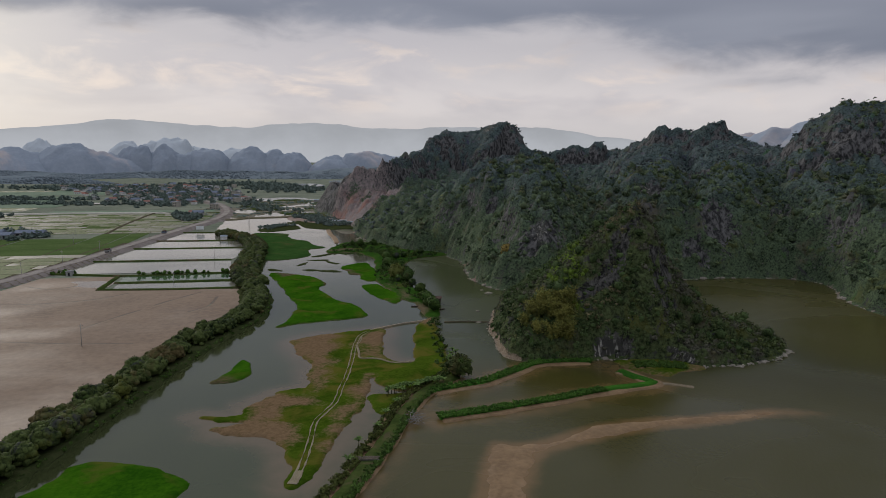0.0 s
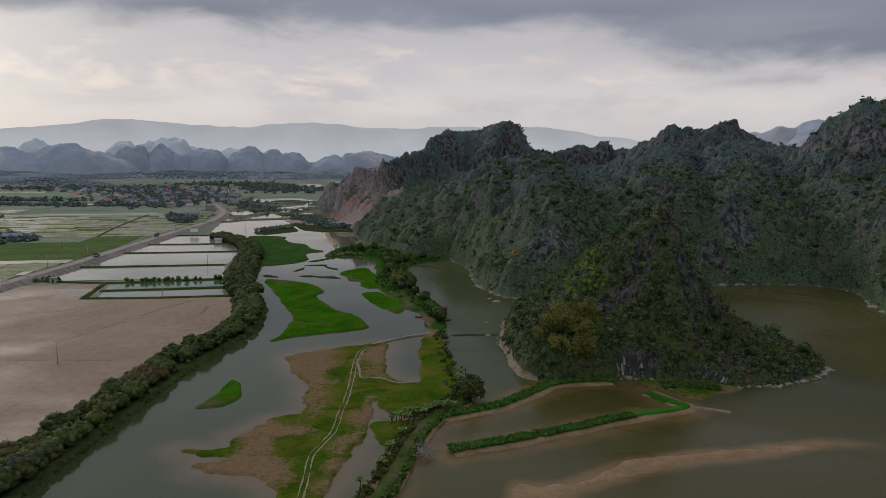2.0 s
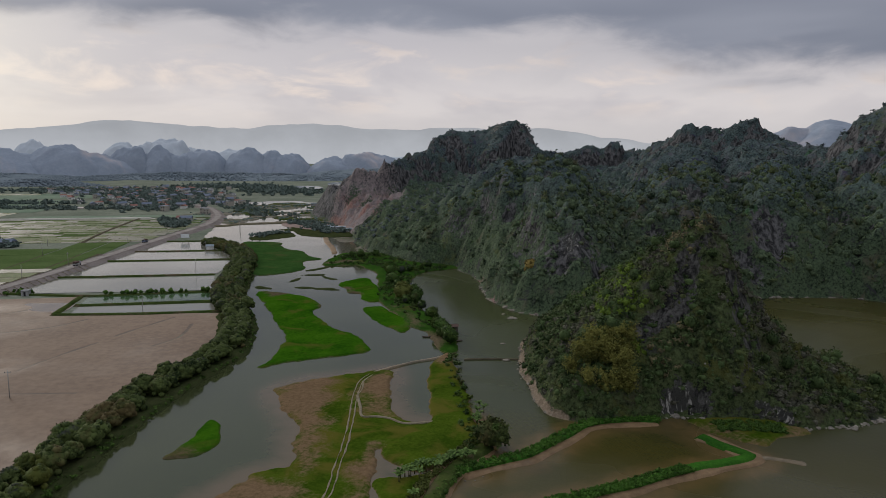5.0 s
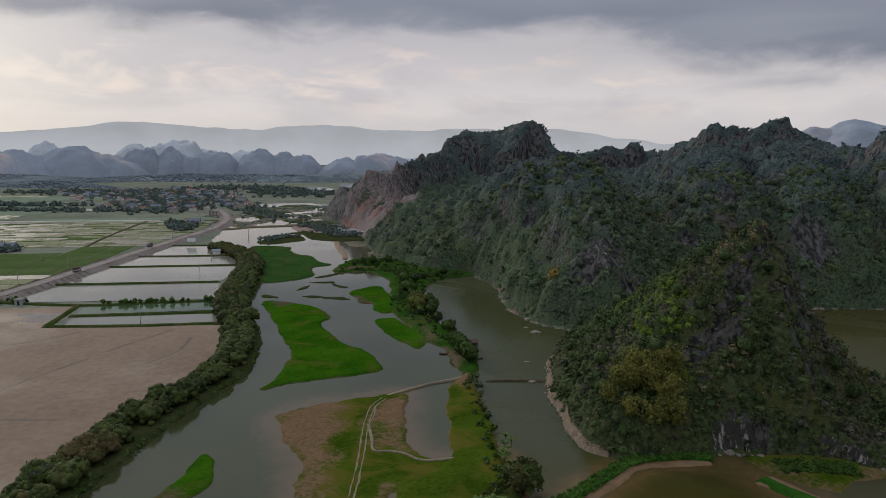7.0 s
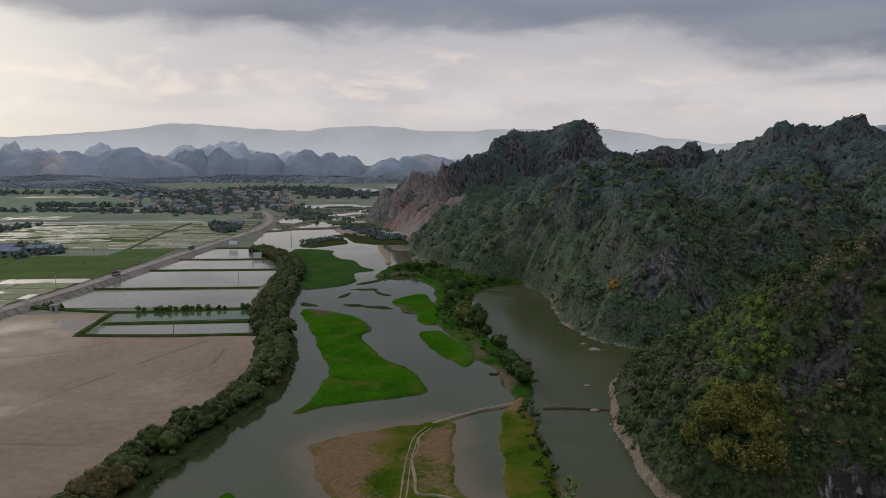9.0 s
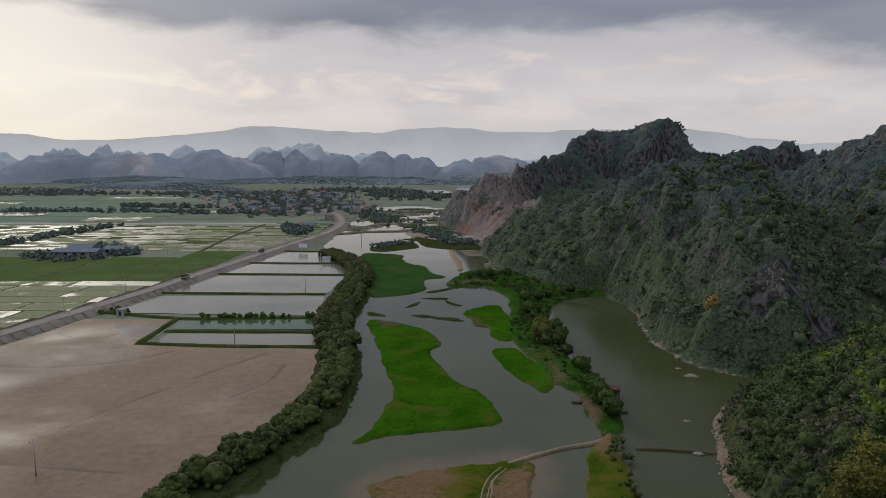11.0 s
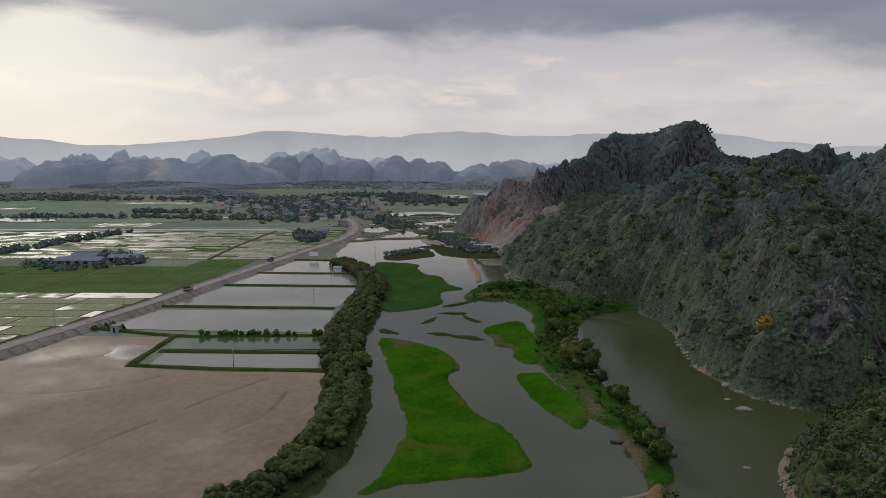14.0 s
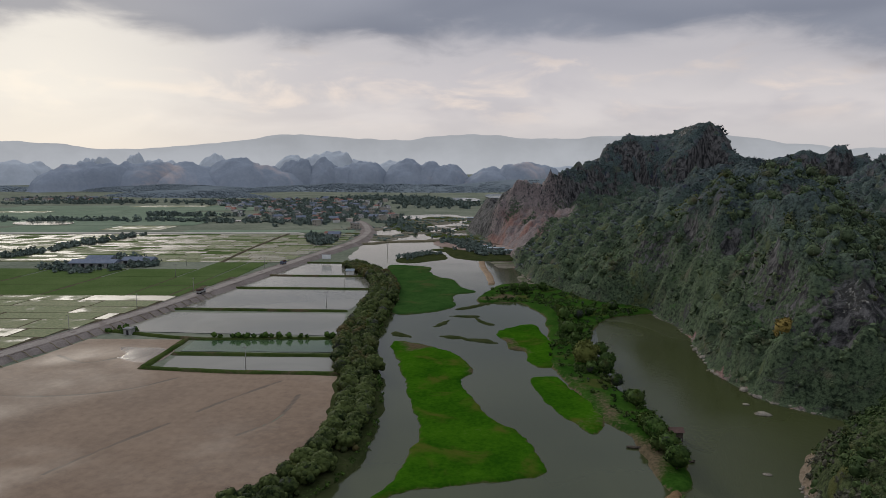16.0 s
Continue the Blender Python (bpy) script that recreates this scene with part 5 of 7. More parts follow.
def build_tree_belt():
    label = "round dense dark green tree in the belt along the river bank"
    protos = [make_tree(100 + s, r, h, 34, 1300, M_CANOPY, label, 0.19, "tree belt on the river bank", lobe=(0.22, 0.34), level=2, loose=0.2) for s, (r, h) in enumerate([(3.7, 6.0), (3.3, 5.4), (3.9, 6.5), (3.0, 5.0), (3.5, 5.7), (2.8, 4.6), (3.6, 5.5)])]
    rng = random.Random(5)
    pts = rounded(TREE_LINE, 10, closed=False)
    run = np.r_[0, np.cumsum(np.hypot(*np.diff(pts, axis=0).T))]
    tx, ty = np.gradient(pts[:, 0]), np.gradient(pts[:, 1])
    places = []
    s = 30.0
    while s < run[-1]:
        x, y = np.interp(s, run, pts[:, 0]), np.interp(s, run, pts[:, 1])
        ax, ay = np.interp(s, run, tx), np.interp(s, run, ty)
        ln = math.hypot(ax, ay)
        nx, ny = -ay / ln, ax / ln
        wide = 2 if y < 350 else 3
        for k in range(wide):
            off = (k - (wide - 1) / 2) * 5.2 + rng.uniform(-0.5, 0.5)
            if k == 0 and rng.random() < 0.12:
                continue
            places.append((x + nx * off + rng.uniform(-0.7, 0.7), y + ny * off + rng.uniform(-0.7, 0.7), 0.8, rng.uniform(0, 6.28), 1))
        s += rng.uniform(5.8, 7.0)
    rng.shuffle(places)
    plant_trees(protos, places)


def build_spit_plants():
    label = "broad-leaved green tree on the spit beside the lake"
    protos = [make_tree(200 + s, r, h, 20, 560, M_SPIT, label, 0.30, "trees on the spit") for s, (r, h) in enumerate([(2.9, 5.6), (2.3, 4.6), (3.4, 6.6), (1.9, 3.8)])]
    spots = [(-34, 378), (-28, 367), (-33, 384), (-25, 354), (-23, 349), (-20, 333), (-18, 326), (-17, 317), (-15, 323), (-18, 330), (-12, 308), (-11, 312), (-13, 315), (-38, 378), (-43, 398), (-46, 406), (-37, 402), (-48, 420), (-52, 432), (-47, 436), (-52, 462), (-46, 470), (-58, 458), (-40, 478), (-36, 484), (-62, 470), (-90, 520), (-100, 512), (-80, 528), (-96, 524)]
    rng = random.Random(6)
    plant_trees(protos, [(x + rng.uniform(-1.5, 1.5), y + rng.uniform(-1.5, 1.5), 0.8, rng.uniform(0, 6.28), 1) for x, y in spots])
    big = make_tree(230, 5.2, 8.6, 34, 1700, M_OLIVELEAF, "large rounded olive-green tree on the spit", 0.45)
    big.matrix_basis = Matrix.Translation((-41, 389, 0.8))
    dark = make_tree(231, 4.6, 7.4, 34, 1500, M_CANOPY, "large dark green tree where the two dykes meet", 0.4)
    dark.matrix_basis = Matrix.Translation((5, 214, 0.7))
    # low scrub over the spit
    g = np.random.default_rng(9)
    x, y = g.uniform(-112, 4, 12000), g.uniform(200, 548, 12000)
    d = inside_by(rounded([(-106, 494), (-108, 530), (-84, 546), (-30, 516), (-25, 484), (-41, 463), (-42, 420), (-31, 373), (-18, 349), (-11, 327), (-20, 330), (-30, 348), (-44, 372), (-56, 400), (-58, 440), (-66, 480), (-86, 496)], 4), x, y)
    strip = inside_by(rounded([(-9, 297), (-6, 276), (1, 226), (3, 214), (-2, 214), (-5, 240), (-12, 284)], 4), x, y)
    k = ((d > 0) & (g.uniform(0, 1, len(x)) < (0.3 + 0.7 * (fbm(x, y, 22, 3, 12) > 0)) * np.where(y > 482, 0.5, 0.9))) | ((strip > -0.5) & (g.uniform(0, 1, len(x)) < 0.4))
    p = np.stack([x[k], y[k], np.full(k.sum(), 0.75)], 1)
    scatter("spit_scrub", p, g.uniform(0.4, 1.1, k.sum()), SHRUBS, M_SPIT, "low green and brown scrub covering the spit", "shrubs", 15)


def banana_mesh(seed):
    rng = random.Random(seed)
    bm = bmesh.new()
    for k in range(9):
        a, reach, tall = k * 2.4 + rng.uniform(-0.3, 0.3), rng.uniform(1.1, 1.9), rng.uniform(1.4, 2.6)
        c, s = math.cos(a), math.sin(a)
        last = None
        for j in range(7):
            u = j / 6
            r, z = reach * u, 1.2 + tall * (u * 1.5 - u * u * 1.15)
            w = 0.32 * math.sin(math.pi * min(1, 0.1 + 0.92 * u))
            fold = 0.1
            row = [bm.verts.new((c * r - s * q, s * r + c * q, z + abs(q) * fold * -3)) for q in (-w, 0, w)]
            if last:
                for i in range(2):
                    bm.faces.new((last[i], last[i + 1], row[i + 1], row[i]))
            last = row
    return finish(bm, "leaves", M_BANANA, True)


def build_bananas():
    rng = random.Random(12)
    protos = []
    for s in range(3):
        plant = tagged(new("banana_plant"), "banana plant with long arching pale green leaves", "banana plant", group="banana plants along the dyke")
        bm = bmesh.new()
        bmesh.ops.create_cone(bm, cap_ends=True, segments=8, radius1=0.16, radius2=0.09, depth=2.0, matrix=Matrix.Translation((0, 0, 0.6)))
        part("stem", finish(bm, "stem", M_STEM, True), plant)
        part("leaves", banana_mesh(s), plant)
        protos.append(plant)
    spots = []
    for k in range(26):
        u = k / 25
        spots.append((-16 + 16 * u + rng.uniform(-1.2, 1.2), 195 + 13 * u + rng.uniform(-1.6, 1.6), 0.6, rng.uniform(0, 6.28), 1))
    for k in range(9):
        spots.append((1.5 + rng.uniform(-1, 1), 222 + k * 2.2 + rng.uniform(-1, 1), 0.8, rng.uniform(0, 6.28), 1))
    for k in range(5):
        u = k / 4
        spots.append((-12 - 7 * u + rng.uniform(-1, 1), 186 - 40 * u + rng.uniform(-1, 1), 1.0, rng.uniform(0, 6.28), 1))
    plant_trees(protos, spots)


def grass_tufts(name, line, width, count, size, material, label, base, seed):
    g = np.random.default_rng(seed)
    pts = rounded(line, 8, closed=False)
    run = np.r_[0, np.cumsum(np.hypot(*np.diff(pts, axis=0).T))]
    s = g.uniform(0, run[-1], count)
    tx, ty = np.gradient(pts[:, 0]), np.gradient(pts[:, 1])
    x, y = np.interp(s, run, pts[:, 0]), np.interp(s, run, pts[:, 1])
    ax, ay = np.interp(s, run, tx), np.interp(s, run, ty)
    ln = np.hypot(ax, ay)
    off = g.uniform(-0.5, 0.5, count) * width
    p = np.stack([x - ay / ln * off, y + ax / ln * off, np.full(count, base)], 1)
    return scatter(name, p, g.uniform(0.6, 1.3, count) * size, SHRUBS, material, label, "grass", seed)




def build_dykes():
    for line, tall, wide, label in ((DYKE_SOUTH, 1.1, 9.0, "overgrown earth dyke running into the lake"), (DIKE_NORTH, 0.9, 6.5, "lush green dike with a pale silt edge"), (DIKE_EAST, 0.9, 6.5, "lush green dike with a pale silt edge")):
        bank = tagged(new("dike"), label, "dike")
        part("silt_toe", ridge_mesh("silt_toe", line, wide * 1.22, 0.45, M_BAR, 0.0, 3, flat=0.5, wander=0.7), bank, "bare pale brown silt shore")
        part("grass_top", ridge_mesh("grass_top", offset_line(line, 0.9), wide * 0.72, tall, M_REED if wide < 8 else M_DIKE, 0.1, 4, flat=0.4, wander=0.5), bank)
    tagged(new("silt_spit", ridge_mesh("silt_spit", [(66, 214), (74, 214), (82, 211)], 3.0, 0.35, M_SAND, 0.0, 8)), "pale silt tongue at the end of the dike", "silt bar")
    grass_tufts("dike_reeds", offset_line(DIKE_NORTH, 0.9), 3.8, 800, 0.4, M_REEDLEAF, "lush green reeds on the dike", 0.85, 31)
    grass_tufts("dike_reeds", offset_line(DIKE_EAST[:5], 0.9), 3.8, 900, 0.4, M_REEDLEAF, "lush green reeds on the dike", 0.85, 32)
    grass_tufts("dyke_scrub", offset_line(DYKE_SOUTH, -2.6), 2.4, 620, 0.62, M_OLIVE, "yellow-green scrub along the old dyke", 0.9, 33)
    grass_tufts("dyke_scrub", offset_line(DYKE_SOUTH[1:], 2.6), 2.2, 620, 0.55, M_BUSH, "green scrub along the water side of the old dyke", 0.7, 34)
    grass_tufts("bank_scrub", offset_line(TREE_LINE[:12], -6.6), 3.0, 620, 0.5, M_BUSH, "dark scrub between the tree belt and the river", 0.5, 36)
    grass_tufts("bank_scrub", offset_line(TREE_LINE[:9], 5.8), 1.2, 260, 0.4, M_CANOPY, "dark scrub along the mud flat side of the tree belt", 0.8, 37)
    grass_tufts("bank_grass", [(66, 232), (74, 233), (84, 232)], 7, 300, 0.5, M_BUSH, "bright green grass below the cliff", 0.7, 35)
    for line, wide, label in (([(-6, 289), (4, 290.5), (15, 291)], 1.1, "low stone causeway across the lake arm"), ([(-37, 270), (-30, 278), (-23, 285), (-17, 289), (-13, 293)], 1.8, "sandy causeway between river and inner pond"), ([(-37, 249), (-34, 239), (-32, 232), (-28, 232), (-24, 231), (-20, 228), (-16, 228), (-10, 230), (-5, 231)], 1.2, "narrow pale footpath bund")):
        tagged(new("causeway", ridge_mesh("causeway", line, wide, 0.5, M_BUND if wide < 1.15 else M_SAND if wide > 1.7 else M_TRACK, 0.0 if wide != 1.2 else 0.3, 6, flat=0.5, wander=0.25, step=0.8)), label, "causeway")


TRACK = [(-36, 269), (-38, 261), (-37, 246), (-35, 232), (-33, 215), (-32, 200), (-31, 188), (-32, 180), (-33, 172), (-31, 160), (-29.5, 148), (-29, 138)]


def build_track():
    track = tagged(new("track"), "two pale worn wheel ruts over the grass", "track", kind="structure")
    drape = HEIGHTS["track_peninsula"]
    for side in (-0.65, 0.65):
        part("rut", ribbon("rut", offset_line(TRACK, side), 0.36, M_TRACK, 0.10, drape, 0.8, 0.25, 3 + int(side * 2)), track)
    part("rut", ribbon("rut", [(-36.5, 249), (-36.3, 255), (-37.5, 262)], 0.45, M_TRACK, 0.10, drape, 0.8, 0.25, 9), track)
    part("landing", ribbon("landing", [(-29.2, 143), (-29, 139.5), (-29.2, 136.5)], 2.2, M_TRACK, 0.12, drape, 0.8, 0.4, 5), track)


def rock_mesh(seed, material):
    rng = np.random.default_rng(seed)
    v, f = lump(rng, 2, 0.22, 0.6)
    v = np.round(v * 3.2) / 3.2 * 0.5 + v * 0.5
    return mesh_of("boulder", v, f, material, smooth=False)


def build_boulders():
    rng = np.random.default_rng(14)
    meshes = [rock_mesh(s, M_ROCK) for s in range(7)]
    shores = [([(-20, 490), (-8, 455), (-1, 415), (7, 385), (13, 366), (33, 355), (58, 360)], 100, 0.95, massif_height), ([(130, 403), (163, 412), (193, 411), (205, 398), (203, 371), (195, 343), (199, 319)], 70, 1.25, massif_height),
              ([(15, 312), (14, 285), (16, 260), (21, 239)], 45, 0.6, hill_height), ([(88, 230), (95, 231), (103, 234), (111, 240), (121, 244), (130, 256)], 45, 1.1, hill_height), ([(50, 238), (58, 231), (63, 227)], 20, 0.8, hill_height), ([(-4, 194), (8, 205), (16, 214)], 12, 0.35, None)]
    for line, count, size, form in shores:
        pts = rounded(line, 8, closed=False)
        run = np.r_[0, np.cumsum(np.hypot(*np.diff(pts, axis=0).T))]
        for s in rng.uniform(0, run[-1], count):
            x, y = np.interp(s, run, pts[:, 0]), np.interp(s, run, pts[:, 1])
            ahead = min(s + 1, run[-1])
            tx, ty = np.interp(ahead, run, pts[:, 0]) - np.interp(ahead - 1, run, pts[:, 0]), np.interp(ahead, run, pts[:, 1]) - np.interp(ahead - 1, run, pts[:, 1])
            if form:  # slide onto the waterline
                o = np.linspace(-9, 9, 37)
                best = np.abs(form(x - ty * o, y + tx * o)[0] - 0.2 + 0 * o).argmin()
                x, y = x - ty * o[best], y + tx * o[best]
            x, y = x + rng.normal() * 0.6, y + rng.normal() * 0.6
            k = 0.72 * size * rng.uniform(0.3, 1.25) * (1.9 if rng.random() < 0.12 else 1)
            ob = new("boulder", meshes[rng.integers(7)])
            ob.matrix_basis = Matrix.Translation((x, y, 0.1 * k)) @ Matrix.Rotation(rng.uniform(0, 6.28), 4, "Z") @ Matrix.Diagonal((k * rng.uniform(0.8, 1.5), k, k * rng.uniform(0.7, 1.1), 1))
            tagged(ob, "pale weathered limestone boulder on the shore", "boulder", "shore boulders")
    # smaller stones washed out along the same shores
    stones, sizes = [], []
    for line, count, size, form in shores[:4]:
        pts = rounded(line, 8, closed=False)
        run = np.r_[0, np.cumsum(np.hypot(*np.diff(pts, axis=0).T))]
        for s in rng.uniform(0, run[-1], count * 3):
            x, y = np.interp(s, run, pts[:, 0]), np.interp(s, run, pts[:, 1])
            ahead = min(s + 1, run[-1])
            tx, ty = np.interp(ahead, run, pts[:, 0]) - np.interp(ahead - 1, run, pts[:, 0]), np.interp(ahead, run, pts[:, 1]) - np.interp(ahead - 1, run, pts[:, 1])
            o = np.linspace(-8, 8, 17)
            best = np.abs(form(x - ty * o, y + tx * o)[0] - 0.4).argmin()
            stones.append((x - ty * o[best] + rng.normal() * 0.7, y + tx * o[best] + rng.normal() * 0.7, 0.05))
            sizes.append(rng.uniform(0.2, 0.6))
    chips = [lump(np.random.default_rng(170 + s), 1, 0.3, 0.6) for s in range(5)]
    scatter("shore_rubble", np.array(stones), np.array(sizes), chips, M_ROCK, "pale limestone rubble along the waterline", "rubble", 77)
    for x, y, k in ((13.5, 354.5, 1.7), (10, 362, 0.8), (10, 290, 1.1), (9, 312, 0.8)):
        ob = new("boulder", meshes[int(x) % 7])
        ob.matrix_basis = Matrix.Translation((x, y, 0.05)) @ Matrix.Diagonal((k * 1.4, k, k * 0.6, 1))
        tagged(ob, "large pale limestone boulder standing in the lake", "boulder", "shore boulders")
    # bare crags on the slopes
    crag = [rock_mesh(40 + s, M_CRAG) for s in range(5)]
    for n in range(110):
        x, y = rng.uniform(22, 118), rng.uniform(234, 330)
        d, z, _ = (float(v[0]) for v in hill_height(np.array([x]), np.array([y])))
        if d < 6 or fbm(x, y, 18, 3, 55) < 0.0:
            continue
        k = rng.uniform(0.7, 1.9)
        ob = new("crag", crag[n % 5])
        ob.matrix_basis = Matrix.Translation((x, y, z)) @ Matrix.Rotation(rng.uniform(0, 6.28), 4, "Z") @ Matrix.Diagonal((k, k * rng.uniform(0.6, 1.0), k * rng.uniform(1.0, 2.0), 1))
        tagged(ob, "bare grey limestone crag among the shrubs", "crag", "limestone crags")


M_STRAW = leaves("dry_scrub", (0.075, 0.066, 0.034), (0.150, 0.130, 0.074))
M_TWIG = leaves("bare_twigs", (0.034, 0.035, 0.026), (0.088, 0.086, 0.066))
M_LEAFY = leaves("leafy_shrub", (0.012, 0.027, 0.010), (0.056, 0.084, 0.032))
M_AMBER = leaves("amber_leaves", (0.084, 0.066, 0.020), (0.185, 0.138, 0.042))
M_OLIVE = leaves("olive_scrub", (0.022, 0.034, 0.009), (0.068, 0.080, 0.022))
M_BANANA = leaves("banana_leaf", (0.028, 0.060, 0.013), (0.074, 0.118, 0.033))
M_STEM = plain("banana_stem", (0.08, 0.09, 0.04), (0.13, 0.12, 0.06), 0.2)
M_CRAG = surface("grey_crag", ((0.026, 0.026, 0.028), (0.110, 0.105, 0.106)), 3, 0.6, bump=1.0)
build_hill_plants()
build_massif_plants()
build_tree_belt()
build_spit_plants()
build_bananas()
build_dykes()
build_track()
build_boulders()

# ---- the plain west of the road ----


def paddy_material(name, share, green, other, flood=(0.125, 0.118, 0.085)):
    """A flooded field: young rice over shallow water, by patches."""
    m = bpy.data.materials.new(name)
    m.use_nodes = True
    g = Nodes(m.node_tree)
    where = g.add("ShaderNodeNewGeometry").outputs["Position"]
    each = g.add("ShaderNodeObjectInfo").outputs["Random"]
    moved = g.vmath("ADD", where, g.add("ShaderNodeCombineXYZ", X=g.math("MULTIPLY", each, 900.0)).outputs[0])
    patch = g.noise(moved, 1 / 16, 5, 0.65, 0.5)
    grow = g.step(g.math("ADD", patch, g.math("MULTIPLY", g.math("SUBTRACT", each, 0.5), 0.35)), share - 0.06, share + 0.1)
    crop = g.mix(g.step(g.noise(moved, 0.8, 5, 0.6), 0.3, 0.7), green, other)
    colour = g.mix(grow, flood, crop)
    rough = g.math("MULTIPLY_ADD", grow, 0.4, 0.5)
    bsdf = g.add("ShaderNodeBsdfPrincipled", Base_Color=colour, Roughness=rough, IOR=1.33)
    g.add("ShaderNodeOutputMaterial", Surface=bsdf.outputs[0])
    return m


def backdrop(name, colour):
    """The far range with its haze as emission: a plain pale tone with faint folds."""
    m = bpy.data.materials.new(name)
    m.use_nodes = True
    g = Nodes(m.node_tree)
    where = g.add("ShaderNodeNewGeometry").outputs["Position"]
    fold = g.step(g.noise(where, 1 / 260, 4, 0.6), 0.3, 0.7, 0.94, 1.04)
    # haze round the foot, put in as stronger emission low down
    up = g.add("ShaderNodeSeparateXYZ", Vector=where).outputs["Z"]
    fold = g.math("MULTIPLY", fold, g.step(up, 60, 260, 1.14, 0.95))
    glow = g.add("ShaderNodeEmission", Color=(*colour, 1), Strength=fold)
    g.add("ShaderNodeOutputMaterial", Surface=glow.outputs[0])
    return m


CA, SA = math.cos(POND_TURN), math.sin(POND_TURN)


def plain_to_world(u, v):
    return u * CA - v * SA, u * SA + v * CA


def slab_mesh(name, material, rng):
    """A field of one metre by one, with uneven sides, to be stretched."""
    bm = bmesh.new()
    ring = []
    for (ax, ay), (bx, by) in zip([(0, 0), (1, 0), (1, 1), (0, 1)], [(1, 0), (1, 1), (0, 1), (0, 0)]):
        for s in (0, 0.33, 0.66):
            ring.append((ax + (bx - ax) * s + rng.uniform(-0.012, 0.012), ay + (by - ay) * s + rng.uniform(-0.012, 0.012)))
    top = [bm.verts.new((x, y, 0.0)) for x, y in ring]
    low = [bm.verts.new((x, y, -0.4)) for x, y in ring]
    bm.faces.new(top)
    for i in range(len(ring)):
        j = (i + 1) % len(ring)
        bm.faces.new((low[i], low[j], top[j], top[i]))
    return finish(bm, name, material)


def build_paddies():
    rng = random.Random(21)
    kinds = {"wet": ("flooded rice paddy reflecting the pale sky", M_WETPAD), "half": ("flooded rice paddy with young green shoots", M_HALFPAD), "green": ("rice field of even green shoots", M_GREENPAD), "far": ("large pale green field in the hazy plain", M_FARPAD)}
    meshes = {k: [slab_mesh("paddy", m, rng) for _ in range(3)] for k, (_, m) in kinds.items()}
    line = np.array(ROAD, float)

    def field(u, v, w, h, kind):
        def over(width):
            ends = [plain_to_world(u + width, v + h * s) for s in (0, 1)]
            return any(px > np.interp(py, line[:, 1], line[:, 0]) - 11.5 for px, py in ends)

        while w > 5 and over(w):  # shorten what would run into the road
            w -= 1.0
        if w <= 5:
            return
        cx, cy = plain_to_world(u + w / 2, v + h / 2)
        fields.append((math.hypot(cx + 18, cy - 142), u, v, w, h, kind))

    fields = []
    v = 330.0
    while v < 508:  # long wet parcels beside the road
        h = rng.uniform(12, 21)
        u = -420.0 + rng.uniform(0, 20)
        while u < -150:
            w = min(rng.uniform(26, 62), -150 - u)
            field(u, v, w - 1.0, h - 1.0, "wet" if rng.random() < 0.4 else "half")
            u += w
        v += h
    for u, w, kind in ((-440, 60, "half"), (-378, 78, "green"), (-298, 55, "green"), (-241, 50, "green"), (-190, 24, "green"), (-165, 15, "green")):
        for v in (512, 545, 578, 611):
            if u < -238 and v > 590:
                continue
            field(u, v, w - 0.6, 32.4, kind if rng.random() < 0.9 else "half")
    v = 646.0
    while v < 852:  # the wide wet plain
        h = rng.uniform(5, 11)
        u = -560.0 + rng.uniform(0, 10)
        while u < -120:
            w = rng.uniform(10, 34)
            r = rng.random()
            field(u, v, w - 0.8, h - 0.8, "wet" if r < 0.26 else "half" if r < 0.86 else "green")
            u += w
        v += h
    v = 870.0
    while v < 1330:  # large fields further off
        h = rng.uniform(28, 60)
        u = -1050.0
        while u < -190:
            w = rng.uniform(60, 150)
            if not (u + w > -330 and v > 880) and rng.random() < 0.85:
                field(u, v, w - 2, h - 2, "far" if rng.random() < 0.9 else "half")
            u += w
        v += h
    fields.sort()
    for low, high, left in ((330, 576, -440), (646, 852, -560)):  # the dark earth that stands between the fields as bunds
        rows = []
        for v in np.linspace(low, high, 24):
            x0, y0 = plain_to_world(left, v)
            u = -150.0
            while plain_to_world(u, v)[0] > np.interp(plain_to_world(u, v)[1], line[:, 1], line[:, 0]) - 11.5:
                u -= 2.0
            rows.append([(*plain_to_world(left + (u - left) * s, v), 0.685) for s in (0, 0.35, 0.7, 1)])
        g = np.array(rows)
        soil = grid_mesh("paddy_bunds", g[..., 0], g[..., 1], g[..., 2], M_BUND)
        if soil.polygons[0].normal.z < 0:
            soil.flip_normals()
        tagged(new("paddy_bunds", soil), "dark earth bunds dividing the rice paddies", "bunds", kind="structure")
    rest = {}
    for n, (_, u, v, w, h, kind) in enumerate(fields):
        x, y = plain_to_world(u, v)
        m = Matrix.Translation((x, y, 0.74)) @ Matrix.Rotation(POND_TURN, 4, "Z") @ Matrix.Diagonal((w, h, 1, 1))
        if n < 290:
            ob = new("paddy", rng.choice(meshes[kind]))
            ob.matrix_basis = m
            tagged(ob, kinds[kind][0], "field", "rice paddies on the plain")
            continue
        bm = rest.setdefault(kind, bmesh.new())
        bm.faces.new([bm.verts.new(m @ Vector((px, py, 0))) for px, py in ((0, 0), (1, 0), (1, 1), (0, 1))])
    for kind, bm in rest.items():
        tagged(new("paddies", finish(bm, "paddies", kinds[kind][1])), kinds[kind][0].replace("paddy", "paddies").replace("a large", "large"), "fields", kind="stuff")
    dike([(-331, 579), (-356, 654), (-383, 752), (-392, 790)], 5.0, 1.0, M_BUND, "dark straight farm path between the paddies", name="farm_path", category="path", step=6)
